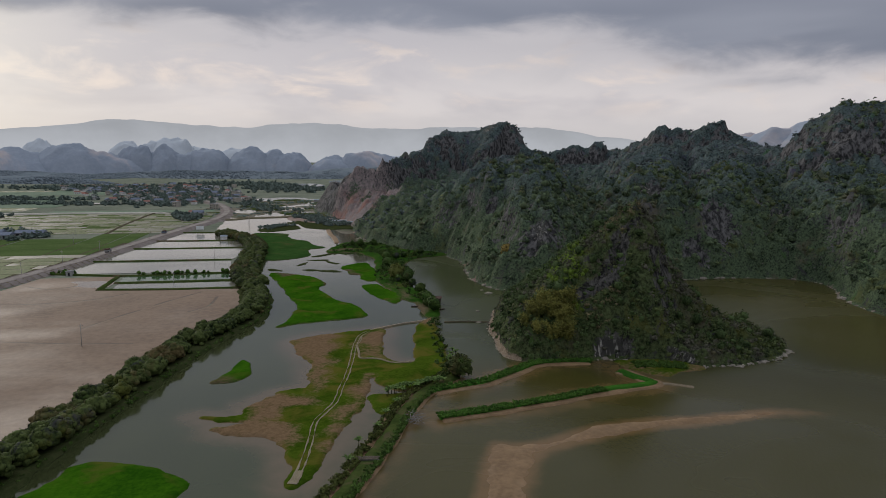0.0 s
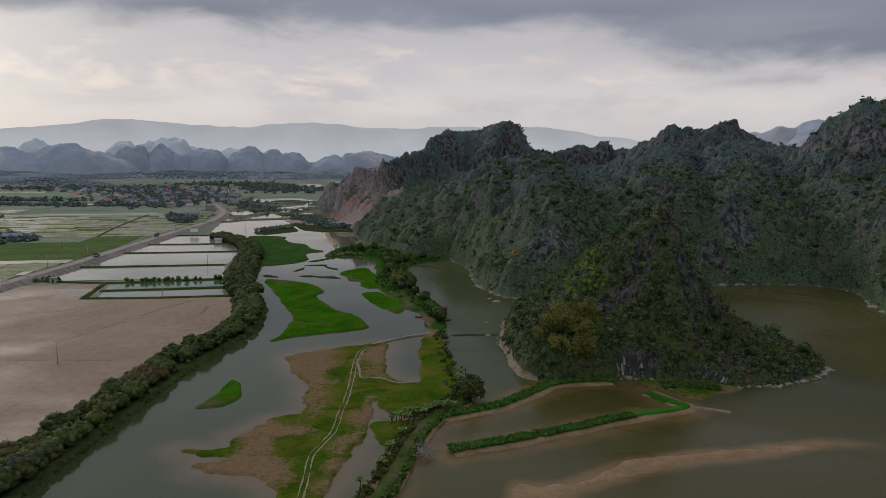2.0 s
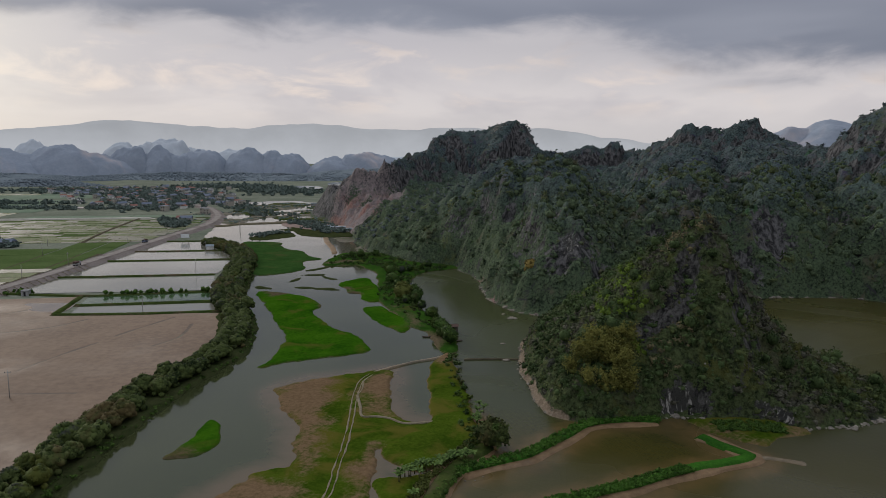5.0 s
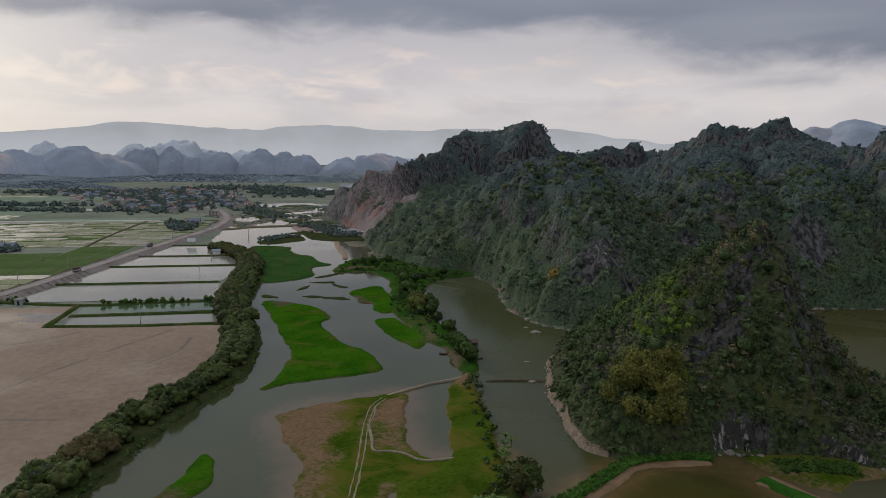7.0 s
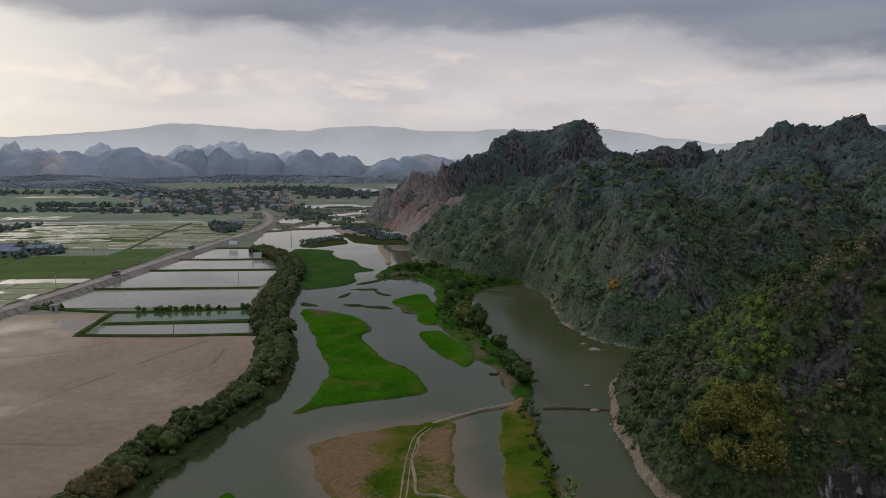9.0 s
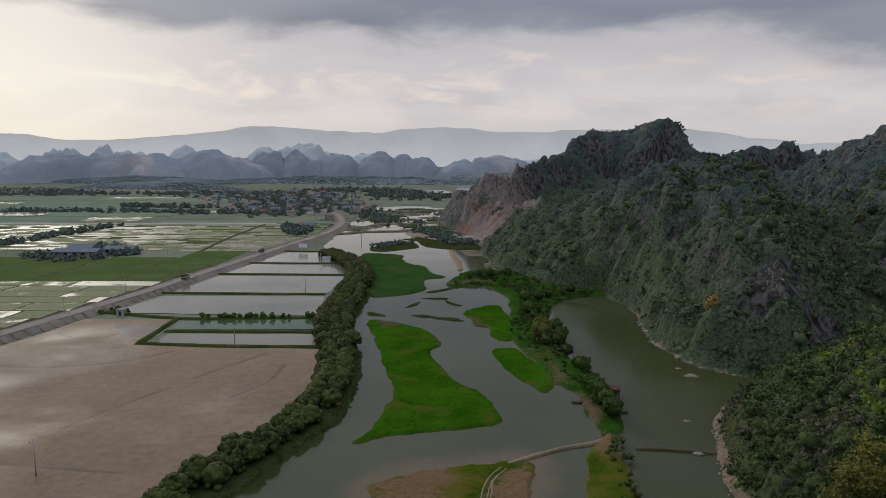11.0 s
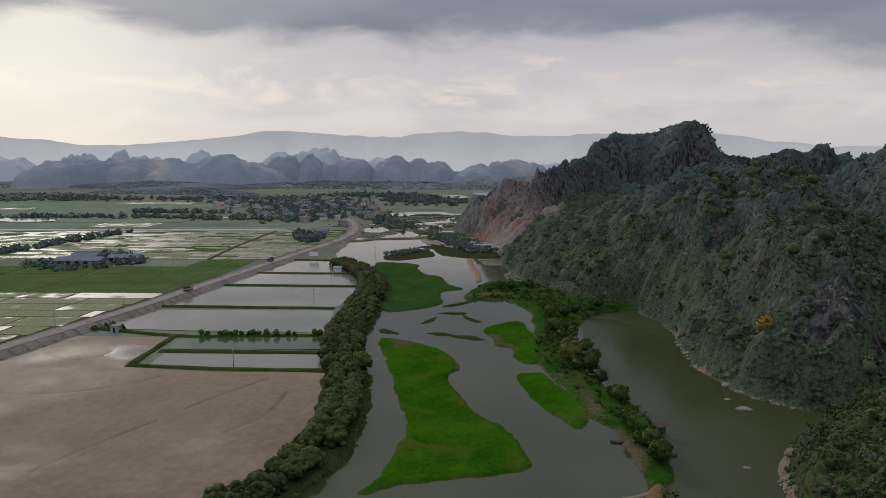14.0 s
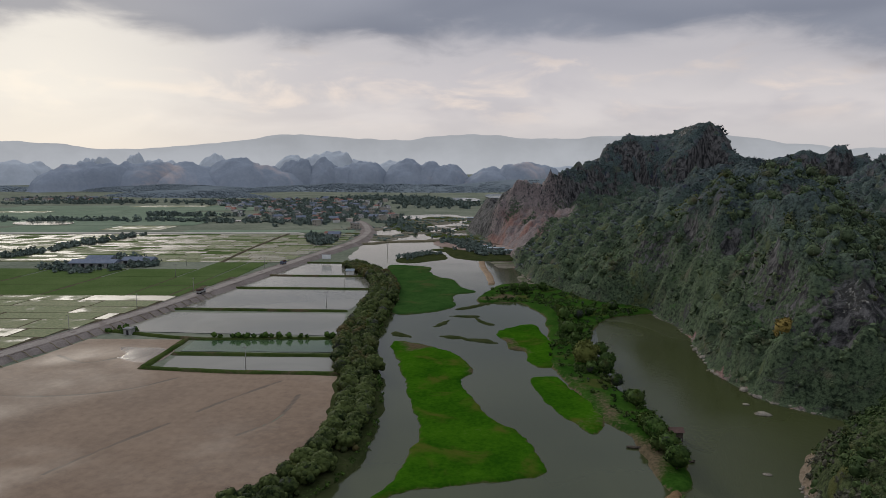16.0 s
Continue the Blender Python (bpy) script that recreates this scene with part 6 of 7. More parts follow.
    tagged(new("canal_road", ridge_mesh("canal_road", [plain_to_world(u, 857) for u in (-760, -500, -300, -178)], 9.0, 1.7, M_CANAL, 0.4, 5, flat=0.6, wander=0.0, step=10)), "pale straight canal road across the paddies", "road", kind="structure")


def house_proto(w, d, h, roof, wall, top, label, storeys=1):
    """A small house: walls with openings, a gable or flat roof."""
    house = tagged(new("house"), label, "house", group="village houses")
    part("wall", box_mesh("wall", -w / 2, -d / 2, -0.4, w / 2, d / 2, h, wall), house)
    bm = bmesh.new()
    o = 0.5
    if roof == "gable":
        a = [bm.verts.new(p) for p in ((-w / 2 - o, -d / 2 - o, h), (w / 2 + o, -d / 2 - o, h), (w / 2 + o, d / 2 + o, h), (-w / 2 - o, d / 2 + o, h), (-w / 2 - o, 0, h + d * 0.3), (w / 2 + o, 0, h + d * 0.3))]
        for f in ((0, 1, 5, 4), (2, 3, 4, 5), (1, 2, 5), (3, 0, 4), (3, 2, 1, 0)):
            bm.faces.new([a[i] for i in f])
    else:
        bmesh.ops.create_cube(bm, size=1, matrix=Matrix.Translation((0, 0, h + 0.2)) @ Matrix.Diagonal((w + 0.6, d + 0.6, 0.4, 1)))
    part("roof", finish(bm, "roof", top), house)
    for s in range(storeys):
        for k in range(max(2, int(w / 3))):
            x = -w / 2 + (k + 0.5) * w / max(2, int(w / 3))
            pane = part("window", box_mesh("window", x - 0.6, -d / 2 - 0.06, 0.9 + 3 * s, x + 0.6, -d / 2 + 0.04, 2.2 + 3 * s, M_DARK), house)
            part("sill", box_mesh("sill", x - 0.72, -d / 2 - 0.16, 0.78 + 3 * s, x + 0.72, -d / 2 + 0.02, 0.89 + 3 * s, wall), pane)
    return house


def build_village():
    rng = random.Random(31)
    protos = [house_proto(9, 6.5, 3.4, "gable", M_WHITE, M_TILE, "pale plastered village house with a red-brown tiled roof"), house_proto(6, 9, 6.6, "flat", M_CREAM, M_GREYROOF, "two-storey cream village house with a flat roof", 2),
              house_proto(12, 8, 3.6, "gable", M_GREYWALL, M_BLUE, "grey village shed with a blue metal roof"), house_proto(8, 6, 3.2, "gable", M_WHITE, M_GREYROOF, "small whitewashed house with a grey roof")]
    zones = [(95, [(-860, 1300), (-700, 1480), (-520, 1380), (-400, 1100), (-400, 940), (-520, 905), (-640, 1060)]), (30, [(-1420, 1280), (-1300, 1420), (-1080, 1330), (-1200, 1240)]), (26, [(-420, 870), (-345, 1000), (-360, 1060), (-440, 960)])]
    places = []
    for count, zone in zones:
        pts = np.array(zone, float)
        (x0, y0), (x1, y1) = pts.min(0), pts.max(0)
        for _ in range(count * 8):
            x, y = rng.uniform(x0, x1), rng.uniform(y0, y1)
            if float(inside_by(pts, np.array([x]), np.array([y]))[0]) > 0 and float(along(ROAD, np.array([x]), np.array([y]))[0][0]) > 16 and all(math.hypot(x - p[0], y - p[1]) > 21 for p in places):
                places.append((x, y, 0.6, rng.uniform(-1.5, 1.6), 1))
    rng.shuffle(places)
    plant_trees(protos, places)
    for k, x, y, turn in ((1, -352, 864, 0.3), (1, -343, 854, 0.3), (0, -338, 775, 0.2), (2, -329, 768, 0.2)):  # roadside houses at the bend
        copy_thing(protos[k], Matrix.Translation((x, y, 0.6)) @ Matrix.Rotation(turn, 4, "Z"))
    for x, y, w, d, turn in ((-411, 541, 33, 12, 0.25), (-389, 561, 22, 10, 0.25), (-424, 560, 18, 9, 0.25)):
        hall = tagged(new("warehouse"), "long farm hall with a faded blue metal roof", "warehouse", group="farm halls in the paddies")
        hall.matrix_basis = Matrix.Translation((x, y, 0.5)) @ Matrix.Rotation(turn, 4, "Z")
        part("wall", box_mesh("wall", -w / 2, -d / 2, -0.3, w / 2, d / 2, 3.6, M_GREYWALL), hall)
        bm = bmesh.new()
        a = [bm.verts.new(p) for p in ((-w / 2 - 1, -d / 2 - 1, 3.4), (w / 2 + 1, -d / 2 - 1, 3.4), (w / 2 + 1, d / 2 + 1, 3.4), (-w / 2 - 1, d / 2 + 1, 3.4), (-w / 2 - 1, 0, 5.6), (w / 2 + 1, 0, 5.6))]
        for f in ((0, 1, 5, 4), (2, 3, 4, 5), (1, 2, 5), (3, 0, 4), (3, 2, 1, 0)):
            bm.faces.new([a[i] for i in f])
        part("roof", finish(bm, "roof", M_BLUE), hall)
        for k in range(5):
            xx = -w / 2 + (k + 0.5) * w / 5
            part("gate", box_mesh("gate", xx - 1.4, -d / 2 - 0.08, 0, xx + 1.4, -d / 2 + 0.05, 2.8, M_DARK), hall)
    for x, y, w, d in ((-131, 690, 16, 7), (-118, 681, 12, 6), (-146, 702, 14, 7), (-160, 712, 10, 6), (-245, 1010, 20, 10), (-225, 990, 16, 9)):
        shed = tagged(new("shed"), "low quarry shed with a grey-blue sheet roof", "shed", group="quarry sheds")
        shed.matrix_basis = Matrix.Translation((x, y, 0.6)) @ Matrix.Rotation(0.3, 4, "Z")
        part("wall", box_mesh("wall", -w / 2, -d / 2, -1.0, w / 2, d / 2, 2.6, M_GREYWALL), shed)
        part("roof", box_mesh("roof", -w / 2 - 0.6, -d / 2 - 0.6, 2.6, w / 2 + 0.6, d / 2 + 0.6, 2.85, M_SHEET, 0.05), shed)


MOUNDS = [(v * 0.9 + [0, 0, 0.25], f) for v, f in (lump(np.random.default_rng(120 + s), 1, 0.22, 0.62) for s in range(6))]


def build_far_trees():
    """Windbreaks, orchards and village trees on the plain, each a stretch of leafy mounds."""
    g = np.random.default_rng(17)

    def belt(line, width, count, size, label, seed):
        pts = rounded(line, 6, closed=False)
        run = np.r_[0, np.cumsum(np.hypot(*np.diff(pts, axis=0).T))]
        s = g.uniform(0, run[-1], count)
        p = np.stack([np.interp(s, run, pts[:, 0]) + g.normal(size=count) * width / 2, np.interp(s, run, pts[:, 1]) + g.normal(size=count) * width / 2, np.full(count, 0.9)], 1)
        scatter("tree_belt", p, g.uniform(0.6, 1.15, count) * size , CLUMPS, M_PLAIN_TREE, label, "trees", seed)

    belt([(-520, 540), (-524, 603), (-533, 656), (-536, 735)], 7, 110, 3.2, "dark tree windbreak across the rice paddies", 41)
    belt([(-440, 535), (-425, 522), (-402, 515), (-388, 528), (-372, 560)], 10, 60, 2.8, "trees round the farm halls", 42)
    belt([(-400, 572), (-430, 578)], 8, 24, 3.0, "trees behind the farm halls", 43)
    belt([(-900, 850), (-650, 905), (-470, 905), (-410, 890)], 22, 230, 3.6, "hazy tree line beyond the paddies", 44)
    belt([(-311, 707), (-334, 744), (-351, 762)], 12, 60, 3.4, "dark roadside trees near the village", 45)
    belt([(-740, 985), (-650, 985), (-600, 1000)], 14, 80, 4.0, "copse of trees in the green fields", 46)
    belt([(-1250, 1180), (-900, 1290), (-740, 1340)], 30, 170, 4.5, "hazy village tree line", 47)
    belt([(-850, 1330), (-640, 1230), (-500, 1050), (-430, 960)], 75, 420, 4.2, "village trees among the houses", 48)
    belt([(-840, 1300), (-640, 1330), (-520, 1180), (-410, 940)], 90, 520, 3.6, "garden trees among the village houses", 52)
    belt([(-1400, 1340), (-1240, 1330), (-1100, 1290)], 60, 240, 4.0, "garden trees of a far hamlet", 53)
    belt([(-205, 762), (-180, 735), (-160, 705), (-140, 680)], 16, 190, 2.6, "scrub and trees on the gravel flats", 49)
    belt([(-206, 636), (-200, 664), (-188, 668)], 9, 70, 1.5, "low scrub on the river island", 54)
    belt([(-335, 960), (-280, 860), (-230, 830)], 20, 60, 2.6, "bushes along the braided river", 50)
    belt([(-640, 1420), (-560, 1500), (-440, 1400), (-350, 1250)], 60, 320, 5.5, "dark woods beyond the village", 51)
    p = np.array([(cx + w * g.normal() * 0.35, cy + h * g.normal() * 0.35, 0.5) for cx, cy, w, h in FLATS[::2] for _ in range(16)])
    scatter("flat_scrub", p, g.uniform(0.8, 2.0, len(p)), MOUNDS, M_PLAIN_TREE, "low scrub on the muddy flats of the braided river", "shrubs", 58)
    # wooded rises at the far edge of the plain
    for k, (cx, cy, w, d, h, n) in enumerate([(-1340, 1780, 380, 120, 17, 2900), (-760, 1900, 460, 120, 17, 2900), (-280, 2050, 380, 120, 30, 2500), (-2000, 1750, 420, 160, 12, 1200), (-1080, 1500, 230, 60, 16, 1100)]):
        a, r = g.uniform(0, 6.28, n), np.sqrt(g.uniform(0, 1, n))
        x, y = cx + w * r * np.cos(a), cy + d * r * np.sin(a)
        z = 0.8 + h * (1 - r**2) * (1 + 0.4 * fbm(x, y, 120, 3, 60 + k))
        scatter("far_woods", np.stack([x, y, z - 1.0], 1), g.uniform(2.6, 4.6, n), MOUNDS, M_FARWOOD, "hazy blue-green woods at the foot of the karst towers", "woods", 60 + k)
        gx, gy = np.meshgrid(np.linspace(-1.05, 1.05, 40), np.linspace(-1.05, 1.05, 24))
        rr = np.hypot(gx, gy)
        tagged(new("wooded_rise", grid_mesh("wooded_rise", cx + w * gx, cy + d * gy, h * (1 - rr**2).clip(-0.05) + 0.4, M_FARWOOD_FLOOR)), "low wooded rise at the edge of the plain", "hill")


def tower_mesh(name, seed, material):
    """A karst tower one metre high and about one wide, steep-sided with a rounded broken top."""
    gx, gy = np.meshgrid(np.linspace(-1.3, 1.3, 44), np.linspace(-1.3, 1.3, 44))
    r = np.hypot(gx, gy) * (1 + 0.28 * fbm(gx, gy, 0.9, 3, seed))
    z = np.clip(1 - r ** (1.7 + 0.6 * (seed % 3)), 0, 1) ** 0.85 * (1 + 0.3 * fbm(gx, gy, 0.5, 4, seed + 3)) + (0.07 * fbm(gx, gy, 0.13, 3, seed + 5) - 0.02) * (r < 0.96)
    z = z / z.max() - 0.03
    return grid_mesh(name, gx, gy, z, material)


def heading(az, far):
    """A place on the plain so many degrees left of north, from the middle of the flight."""
    return -math.sin(radians(az)) * far, 60 + math.cos(radians(az)) * far


# places, heights and half widths of the karst towers beyond the plain
TOWERS_NEAR = [(-1660, 1755, 83, 90), (-1605, 1805, 91, 90), (-1555, 1855, 91, 85), (-1495, 1905, 89, 90), (-1435, 1955, 83, 80), (-1295, 2055, 102, 100), (-1230, 2100, 76, 85), (-1145, 2150, 98, 55), (-1065, 2190, 103, 60), (-1005, 2220, 75, 65), (-945, 2245, 89, 75), (-815, 2300, 96, 70), (-745, 2325, 86, 70), (-690, 2340, 76, 65), (-545, 2380, 67, 75), (-455, 2400, 81, 85), (-395, 2410, 73, 70), (-1440, 1965, 90, 105)]
TOWERS_FAR = [(-2370, 2165, 105, 115), (-2315, 2225, 98, 85), (-2200, 2345, 113, 60), (-2160, 2385, 115, 55), (-2070, 2465, 134, 60), (-2015, 2510, 108, 75), (-1820, 2665, 131, 80), (-1545, 2840, 121, 105), (-1470, 2880, 125, 85), (-1390, 2920, 140, 100), (-1280, 2975, 102, 90), (-1165, 3025, 96, 105), (-1965, 2555, 101, 75), (-1970, 2630, 85, 165), (-1135, 3085, 91, 125), (-400, 3270, 63, 135), (-290, 3280, 68, 135)]
TOWERS_EAST = [(-24.0, 1500, 131, 130), (-21.0, 1620, 126, 120), (-18.2, 1900, 124, 120), (-27.5, 1500, 145, 150)]


def build_far_karst():
    east = [(*heading(az, far), high, half) for az, far, high, half in TOWERS_EAST]
    rng = random.Random(3)
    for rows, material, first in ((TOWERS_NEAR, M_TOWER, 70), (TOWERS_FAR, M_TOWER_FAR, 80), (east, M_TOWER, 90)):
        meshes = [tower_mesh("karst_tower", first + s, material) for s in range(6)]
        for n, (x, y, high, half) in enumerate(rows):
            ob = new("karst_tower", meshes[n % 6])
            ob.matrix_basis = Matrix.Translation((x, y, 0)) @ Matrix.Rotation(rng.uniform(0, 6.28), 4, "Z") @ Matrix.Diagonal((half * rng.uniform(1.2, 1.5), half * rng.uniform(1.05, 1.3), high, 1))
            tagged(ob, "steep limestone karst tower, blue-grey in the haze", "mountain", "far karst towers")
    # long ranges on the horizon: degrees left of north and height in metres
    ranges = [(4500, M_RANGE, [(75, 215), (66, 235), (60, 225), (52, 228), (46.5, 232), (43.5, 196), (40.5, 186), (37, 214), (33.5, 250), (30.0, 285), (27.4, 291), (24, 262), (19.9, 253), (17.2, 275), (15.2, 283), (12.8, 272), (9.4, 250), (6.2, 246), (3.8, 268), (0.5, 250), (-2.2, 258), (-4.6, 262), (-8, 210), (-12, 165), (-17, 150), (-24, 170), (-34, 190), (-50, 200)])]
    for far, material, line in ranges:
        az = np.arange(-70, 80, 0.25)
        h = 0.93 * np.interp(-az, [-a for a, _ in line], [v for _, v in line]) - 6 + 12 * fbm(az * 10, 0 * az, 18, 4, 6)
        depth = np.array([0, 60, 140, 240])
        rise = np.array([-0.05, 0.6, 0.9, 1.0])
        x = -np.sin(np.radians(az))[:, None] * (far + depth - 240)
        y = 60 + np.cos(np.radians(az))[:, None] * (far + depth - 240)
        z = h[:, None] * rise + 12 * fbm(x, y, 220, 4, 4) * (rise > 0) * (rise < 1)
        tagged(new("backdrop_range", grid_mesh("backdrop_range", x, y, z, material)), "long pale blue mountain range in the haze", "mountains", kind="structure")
    for line in ([(-791, 805), (-729, 819), (-755, 854), (-825, 839)], [(-344, 1518), (-255, 1531), (-285, 1712), (-387, 1699)], [(-396, 1400), (-340, 1410), (-380, 1510), (-440, 1500)], [(-560, 905), (-470, 925), (-480, 940), (-560, 925)]):
        bm = bmesh.new()
        bm.faces.new([bm.verts.new((x, y, 1.4 if y < 1000 else 3.2)) for x, y in rounded(line, 4)])
        me = finish(bm, "pond", M_POND)
        if me.polygons[0].normal.z < 0:
            me.flip_normals()
        tagged(new("pond", me), "pale sheet of water far off on the plain", "pond")


# ---- small things ----


def pole_proto(height):
    pole = tagged(new("power_pole"), "slim grey concrete power pole with a cross-arm", "power pole", group="power poles")
    bm = bmesh.new()
    bmesh.ops.create_cone(bm, cap_ends=True, segments=8, radius1=0.17, radius2=0.10, depth=height + 0.8, matrix=Matrix.Translation((0, 0, height / 2 - 0.4)))
    part("mast", finish(bm, "mast", M_CONCRETE, True), pole)
    arm = part("cross_arm", box_mesh("cross_arm", -0.9, -0.06, height - 0.9, 0.9, 0.06, height - 0.78, M_CONCRETE), pole)
    for x in (-0.8, 0, 0.8):
        bm = bmesh.new()
        bmesh.ops.create_cone(bm, cap_ends=True, segments=6, radius1=0.08, radius2=0.05, depth=0.25, matrix=Matrix.Translation((x, 0, height - 0.66)))
        part("insulator", finish(bm, "insulator", M_DARK, True), arm)
    return pole


def boat(x, y, turn, length=5.0):
    """A narrow flat-bottomed wooden boat."""
    bm = bmesh.new()
    rows = []
    for k in range(9):
        u = k / 8 * 2 - 1
        w = 0.55 * (1 - abs(u) ** 2.6) + 0.06
        z = 0.12 * u * u
        rows.append([bm.verts.new((u * length / 2, s * w * q, z + h)) for s, q, h in ((-1, 1, 0.4), (-1, 0.7, 0.0), (1, 0.7, 0.0), (1, 1, 0.4), (1, 0.88, 0.38), (1, 0.6, 0.06), (-1, 0.6, 0.06), (-1, 0.88, 0.38))])
    for a, b in zip(rows, rows[1:]):
        for i in range(8):
            bm.faces.new((a[i], a[(i + 1) % 8], b[(i + 1) % 8], b[i]))
    bm.faces.new(rows[0]), bm.faces.new(rows[-1][::-1])
    thing = tagged(new("boat"), "narrow dark wooden boat moored at the shore", "boat")
    thing.matrix_basis = Matrix.Translation((x, y, 0.0)) @ Matrix.Rotation(turn, 4, "Z")
    part("hull", finish(bm, "hull", M_WOOD, True), thing)
    for u in (-0.25, 0.2):
        part("thwart", box_mesh("thwart", u * length - 0.12, -0.45, 0.3, u * length + 0.12, 0.45, 0.34, M_WOOD), thing)


def truck(x, y, turn, paint, label):
    """A small lorry: cab, load bed, tarpaulin and six wheels."""
    thing = tagged(new("truck"), label, "truck", group="trucks on the road")
    thing.matrix_basis = Matrix.Translation((x, y, 2.74)) @ Matrix.Rotation(turn, 4, "Z")
    part("chassis", box_mesh("chassis", -0.95, -3.3, 0.55, 0.95, 3.2, 0.8, M_DARK), thing)
    cab = part("cab", box_mesh("cab", -1.05, 1.7, 0.8, 1.05, 3.3, 2.5, paint, 0.12), thing)
    part("windscreen", box_mesh("windscreen", -0.85, 3.26, 1.6, 0.85, 3.33, 2.3, M_DARK, 0.01), cab)
    part("load_bed", box_mesh("load_bed", -1.15, -3.4, 0.8, 1.15, 1.5, 1.6, paint, 0.03), thing)
    part("tarpaulin", box_mesh("tarpaulin", -1.08, -3.3, 1.6, 1.08, 1.4, 2.7, M_RUSTROOF, 0.2), thing, "dark tarpaulin over the load")
    for px in (-0.9, 0.9):
        for py in (-2.4, -1.3, 2.4):
            bm = bmesh.new()
            bmesh.ops.create_cone(bm, cap_ends=True, segments=14, radius1=0.46, radius2=0.46, depth=0.28, matrix=Matrix.Translation((px, py, 0.46)) @ Matrix.Rotation(radians(90), 4, "Y"))
            part("wheel", finish(bm, "wheel", M_DARK, True), thing)


def build_small_things():
    way = np.array(ROAD, float)
    for y, side, paint, label in ((462, 1.5, M_GREYWALL, "small grey truck with a dark tarpaulin on the road"), (574, -1.5, M_BLUE, "small blue truck with a dark tarpaulin on the road")):
        ahead = np.interp(y + 5, way[:, 1], way[:, 0]) - np.interp(y - 5, way[:, 1], way[:, 0])
        truck(float(np.interp(y, way[:, 1], way[:, 0])) + side, y, math.atan2(-ahead, 10.0) + (0 if side > 0 else math.pi), paint, label)
    places = [(-141, 237, 0.6, 0.4, 1), (-158, 349, 0.6, 0.3, 1), (-179, 454, 0.6, 0.3, 1), (-322, 517, 0.6, 0.9, 1), (-349, 563, 0.6, 0.9, 1), (-208, 536, 0.6, 0.3, 1), (-517, 643, 0.6, 0.2, 1), (-240, 690, -1.0, 0.2, 1), (-231, 668, -1.0, 0.2, 1), (-268, 420, 1.0, 0.2, 1), (-272, 470, 1.0, 0.2, 1), (-281, 560, 1.0, 0.2, 1), (-262, 372, 1.0, 0.2, 1), (-289, 640, 1.0, 0.2, 1)]
    plant_trees([pole_proto(9.0)], places)
    board = tagged(new("billboard"), "plain white roadside billboard on two posts", "billboard")
    board.matrix_basis = Matrix.Translation((-254, 602, 0.4)) @ Matrix.Rotation(0.15, 4, "Z")
    part("panel", box_mesh("panel", -3.4, -0.1, 3.0, 3.4, 0.1, 6.2, M_PANEL, 0.02), board)
    part("panel_frame", box_mesh("panel_frame", -3.6, 0.11, 2.8, 3.6, 0.25, 6.4, M_GREYWALL), board)
    for x in (-2.4, 2.4):
        part("post", box_mesh("post", x - 0.12, 0.26, -0.5, x + 0.12, 0.5, 6.0, M_CONCRETE), board)
    boat(-22, 319, 0.15, 3.6)
    boat(-8.5, 314, 0.35, 3.0)
    hut = tagged(new("hut"), "small dark fishing hut on stilts beside the lake", "hut")
    hut.matrix_basis = Matrix.Translation((-11.5, 327, 0.4)) @ Matrix.Rotation(0.3, 4, "Z")
    part("wall", box_mesh("wall", -1.6, -1.3, 0.8, 1.6, 1.3, 2.6, M_WOOD), hut)
    bm = bmesh.new()
    a = [bm.verts.new(p) for p in ((-2, -1.7, 2.5), (2, -1.7, 2.5), (2, 1.7, 2.5), (-2, 1.7, 2.5), (-2, 0, 3.4), (2, 0, 3.4))]
    for f in ((0, 1, 5, 4), (2, 3, 4, 5), (1, 2, 5), (3, 0, 4), (3, 2, 1, 0)):
        bm.faces.new([a[i] for i in f])
    part("roof", finish(bm, "roof", M_RUSTROOF), hut)
    for x in (-1.5, 1.5):
        for y in (-1.2, 1.2):
            part("stilt", box_mesh("stilt", x - 0.08, y - 0.08, -1.2, x + 0.08, y + 0.08, 0.9, M_WOOD), hut)
    keeper = tagged(new("pump_house"), "small grey pump house beside the road bank", "pump house")
    keeper.matrix_basis = Matrix.Translation((-238, 381, 0.6)) @ Matrix.Rotation(0.2, 4, "Z")
    part("wall", box_mesh("wall", -1.8, -1.5, -0.4, 1.8, 1.5, 2.6, M_GREYWALL), keeper)
    part("roof", box_mesh("roof", -2.1, -1.8, 2.6, 2.1, 1.8, 2.8, M_GREYROOF, 0.04), keeper)
    part("door", box_mesh("door", -0.5, -1.56, -0.1, 0.5, -1.46, 2.0, M_DARK), keeper)
    pond_hut = tagged(new("pond_hut"), "white pond keeper's hut at the edge of the tree belt", "hut")
    pond_hut.matrix_basis = Matrix.Translation((-213, 556, 0.7)) @ Matrix.Rotation(0.3, 4, "Z")
    part("wall", box_mesh("wall", -2.6, -2, -0.4, 2.6, 2, 2.6, M_WHITE), pond_hut)
    bm = bmesh.new()
    a = [bm.verts.new(p) for p in ((-3, -2.4, 2.5), (3, -2.4, 2.5), (3, 2.4, 2.5), (-3, 2.4, 2.5), (-3, 0, 3.8), (3, 0, 3.8))]
    for f in ((0, 1, 5, 4), (2, 3, 4, 5), (1, 2, 5), (3, 0, 4), (3, 2, 1, 0)):
        bm.faces.new([a[i] for i in f])
    part("roof", finish(bm, "roof", M_SHEET), pond_hut)
    # bushes along the pond dike, and by the road
    label = "small round bush on a pond dike"
    protos = [make_tree(300 + s, r, h, 6, 200, M_BUSH, label, 0.34, "bushes on the pond dikes") for s, (r, h) in enumerate([(1.1, 1.9), (0.8, 1.4), (1.4, 2.6)])]
    rng = random.Random(8)
    spots = []
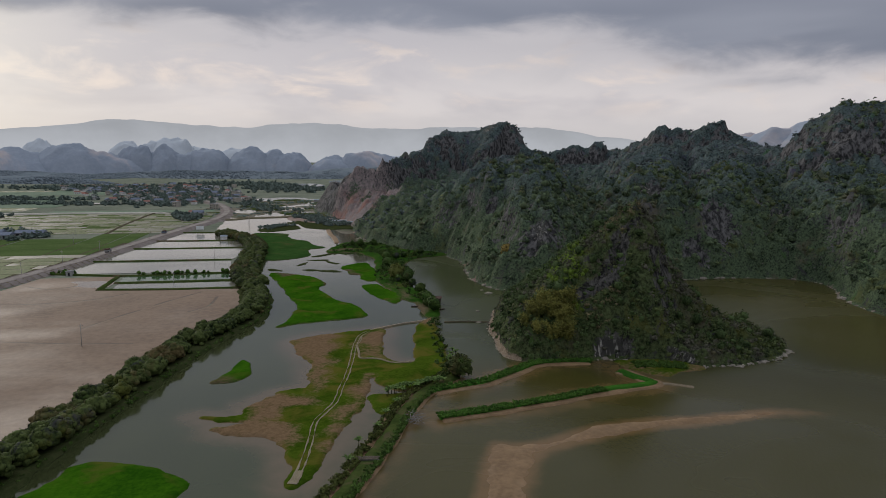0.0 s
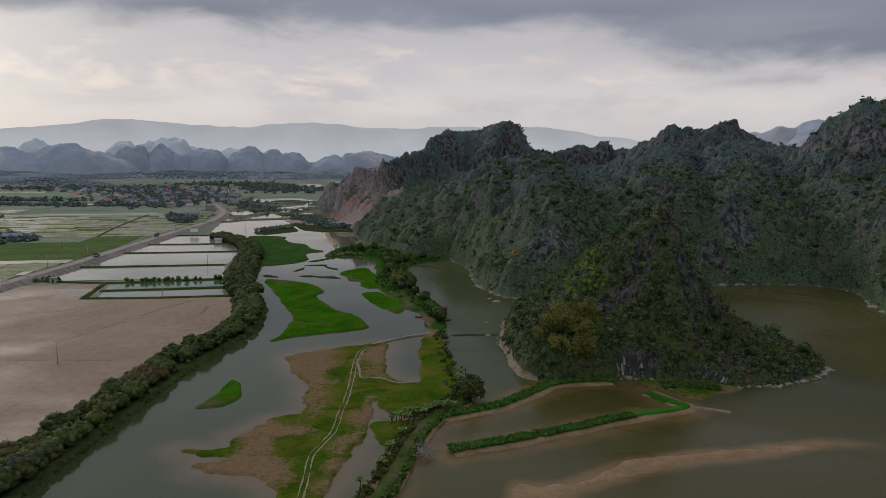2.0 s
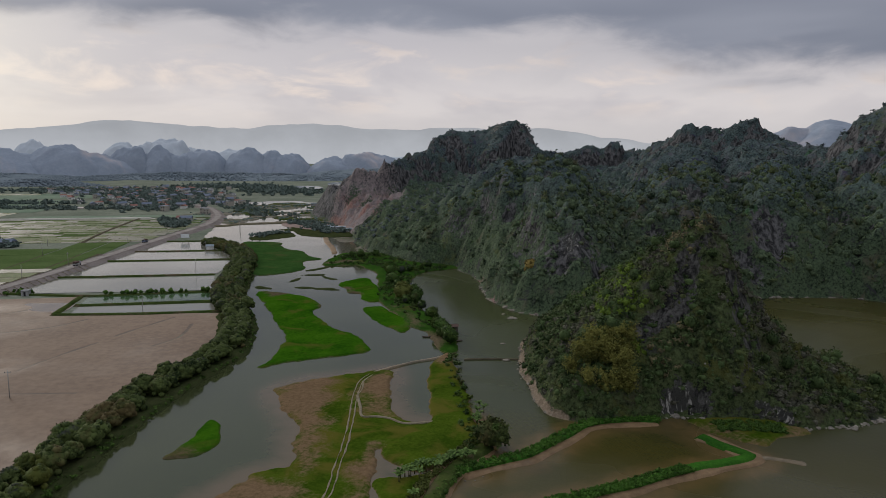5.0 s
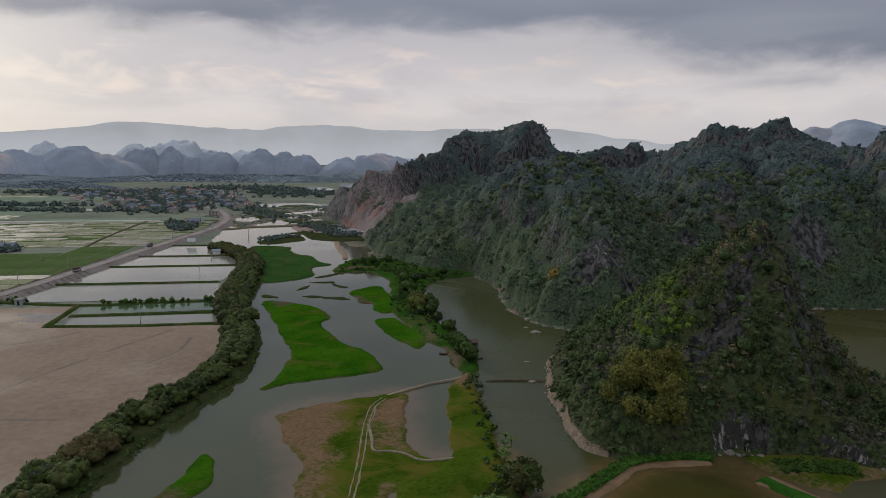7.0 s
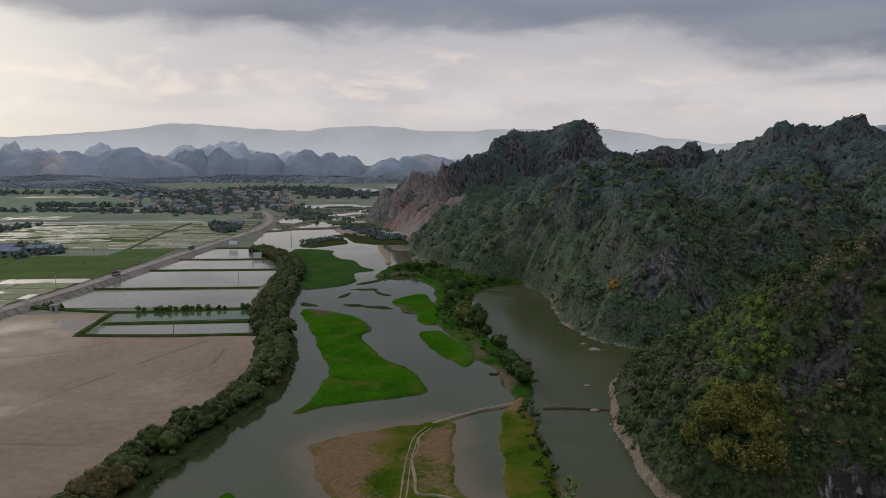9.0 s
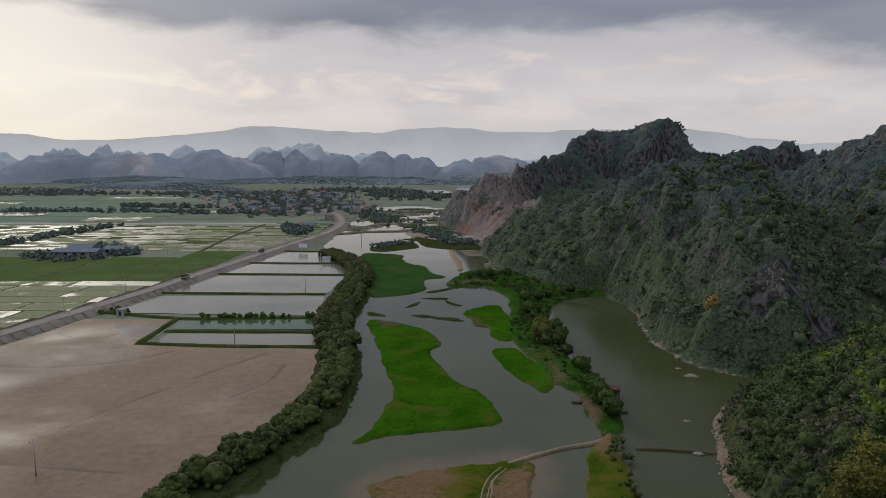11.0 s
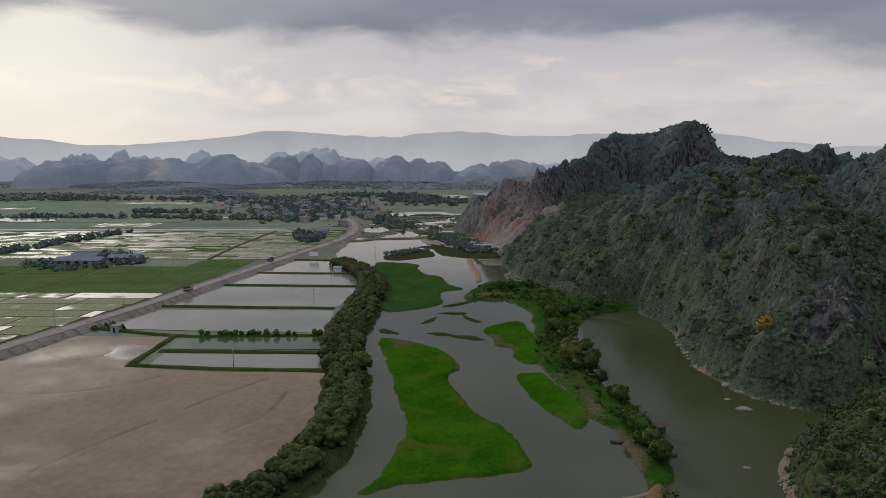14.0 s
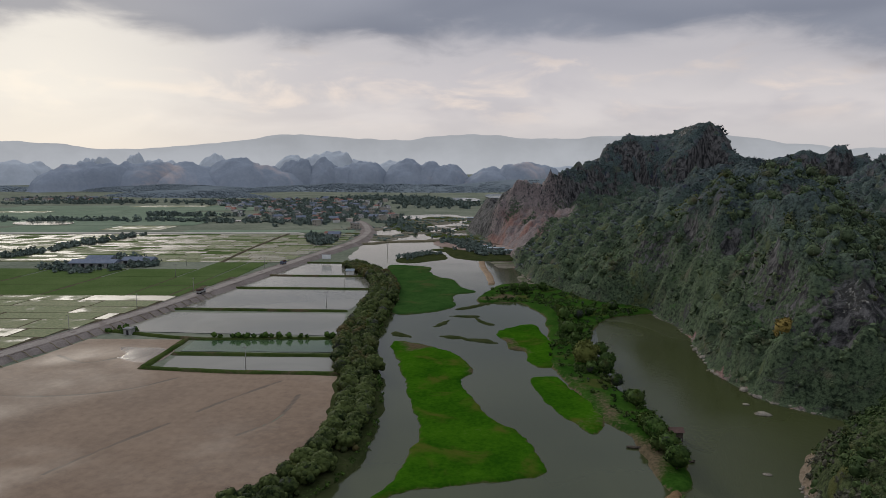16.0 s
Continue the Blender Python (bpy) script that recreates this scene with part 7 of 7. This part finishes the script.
    for k in range(30):
        u = rng.random()
        spots.append((-200 + 60 * u, 382.5 + 17 * u + rng.uniform(-0.6, 0.6), 1.1, rng.uniform(0, 6.28), 1))
    for k in range(9):
        spots.append((-243 + rng.uniform(-6, 6), 383 + rng.uniform(-4, 4), 0.9, rng.uniform(0, 6.28), 1))
    plant_trees(protos, spots)
    # brush pile and footbridge on the old dyke
    pile = tagged(new("brush_pile"), "heap of grey driftwood and cut branches", "brush pile")
    pile.matrix_basis = Matrix.Translation((-5.5, 176, 0.9))
    for k in range(46):
        bm = bmesh.new()
        ln = rng.uniform(1.2, 3.2)
        bmesh.ops.create_cone(bm, cap_ends=True, segments=5, radius1=0.09, radius2=0.04, depth=ln)
        m = Matrix.Translation((rng.gauss(0, 1.3), rng.gauss(0, 2.4), rng.uniform(0, 0.7))) @ Matrix.Rotation(rng.uniform(0, 6.28), 4, "Z") @ Matrix.Rotation(radians(rng.uniform(65, 100)), 4, "X")
        part("branch", finish(bm, "branch", M_DRIFT, True), pile, at=m)
    bridge = tagged(new("footbridge"), "dark plank footbridge over a gap in the dyke", "footbridge")
    bridge.matrix_basis = Matrix.Translation((-14.5, 149, 1.5)) @ Matrix.Rotation(0.1, 4, "Z")
    for k in range(14):
        part("plank", box_mesh("plank", -3.2 + k * 0.46, -0.9, 0, -2.8 + k * 0.46, 0.9, 0.06, M_WOOD), bridge)
    for y in (-0.8, 0.8):
        part("beam", box_mesh("beam", -3.4, y - 0.08, -0.2, 3.4, y + 0.08, 0.0, M_DRIFT), bridge)
    tagged(new("causeway", ridge_mesh("causeway", [(-285, 722), (-271, 730), (-259, 747), (-235, 758), (-205, 772)], 4.5, 1.1, M_TRACK, 0.0, 7, flat=0.5, step=2)), "low pale embankment crossing the braided river", "causeway")
    land("quarry_yard", [(-215, 760), (-150, 742), (-120, 700), (-112, 676), (-150, 684), (-200, 720)], 0.9, M_YARD, "bare pinkish quarry yard below the cut cliff", "yard", seed=90, cell=2.5)
    land("gravel_flat", [(-235, 1010), (-200, 1000), (-190, 900), (-208, 860), (-222, 930)], 0.9, M_YARD, "bare gravel flat beside the braided river", "gravel flat", seed=91, cell=4)
    tagged(new("causeway", ridge_mesh("causeway", [(-144, 640), (-134, 610), (-122, 575), (-113, 545)], 6.0, 0.7, M_BAR, 0.0, 6, flat=0.45, wander=1.0, step=2)), "sandy work track crossing the shallow river", "causeway")


M_WETPAD = paddy_material("flooded_paddy", 0.52, (0.10, 0.12, 0.055), (0.17, 0.175, 0.095))
M_HALFPAD = paddy_material("sprouting_paddy", 0.41, (0.085, 0.110, 0.045), (0.155, 0.170, 0.085))
M_GREENPAD = surface("green_rice", ((0.056, 0.090, 0.030), (0.088, 0.122, 0.048)), 30, 1.2, bump=0.3)
# paler, bluer than the near rice: distance haze painted into the crop colour
M_FARPAD = surface("hazy_fields", ((0.130, 0.175, 0.128), (0.195, 0.238, 0.182)), 80, 4, bump=0.1)
M_WHITE = plain("whitewash", (0.55, 0.54, 0.53), (0.75, 0.74, 0.73), 0.6, 0.85)
M_CREAM = plain("cream_plaster", (0.30, 0.275, 0.24), (0.42, 0.39, 0.35), 0.6, 0.85)
M_GREYWALL = plain("grey_block_wall", (0.24, 0.24, 0.24), (0.38, 0.38, 0.38), 0.6, 0.9)
M_TILE = plain("red_tile", (0.20, 0.105, 0.090), (0.30, 0.17, 0.15), 0.4, 0.85, 0.4)
M_RUSTROOF = plain("rusty_roof", (0.075, 0.050, 0.045), (0.14, 0.095, 0.085), 0.3, 0.8, 0.3)
M_BLUE = plain("blue_sheet_roof", (0.12, 0.145, 0.205), (0.20, 0.225, 0.285), 0.8, 0.5)
M_GREYROOF = plain("grey_roof", (0.16, 0.16, 0.17), (0.28, 0.28, 0.29), 0.5, 0.8)
M_SHEET = plain("pale_sheet_roof", (0.19, 0.23, 0.27), (0.30, 0.34, 0.38), 0.8, 0.5)
M_DARK = plain("dark_opening", (0.02, 0.02, 0.025), (0.05, 0.05, 0.055), 0.4, 0.4)
M_CONCRETE = plain("pole_concrete", (0.22, 0.21, 0.20), (0.34, 0.33, 0.31), 0.3, 0.85)
M_WOOD = plain("weathered_wood", (0.05, 0.042, 0.035), (0.12, 0.10, 0.085), 0.15, 0.8, 0.4)
M_DRIFT = plain("grey_driftwood", (0.12, 0.115, 0.11), (0.28, 0.27, 0.26), 0.15, 0.9, 0.5)
M_PANEL = plain("billboard_panel", (0.66, 0.68, 0.72), (0.78, 0.80, 0.82), 1.0, 0.5)
M_YARD = surface("quarry_dust", ((0.17, 0.125, 0.11), (0.30, 0.235, 0.21)), 25, 2.0, bump=0.3)
# leaf colour paled by painted-in haze over the plain
M_PLAIN_TREE = surface("hazy_plain_trees", ((0.092, 0.124, 0.114), (0.158, 0.192, 0.172)), 18, 3.0, bump=0.3)
# woods and their floor carry painted haze, bluer still
M_FARWOOD = surface("hazy_wood_leaves", ((0.135, 0.165, 0.192), (0.172, 0.202, 0.230)), 60, 9, bump=0.1)
M_FARWOOD_FLOOR = surface("hazy_wood_floor", ((0.13, 0.158, 0.185), (0.165, 0.195, 0.222)), 60, 8, bump=0.1)
# distance haze painted as base colour, pinkish patches for sunlit rock
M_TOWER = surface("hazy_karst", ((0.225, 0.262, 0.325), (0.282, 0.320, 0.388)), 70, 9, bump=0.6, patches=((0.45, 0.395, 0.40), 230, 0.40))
# the same haze painted paler for the farther row
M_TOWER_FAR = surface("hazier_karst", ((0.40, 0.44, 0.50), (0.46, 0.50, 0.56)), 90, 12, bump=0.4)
M_CANAL = surface("canal_concrete", ((0.36, 0.34, 0.31), (0.50, 0.48, 0.44)), 20, 1.5, bump=0.1)
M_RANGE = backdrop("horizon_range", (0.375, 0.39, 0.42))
build_paddies()
build_village()
build_far_trees()
build_far_karst()
build_small_things()
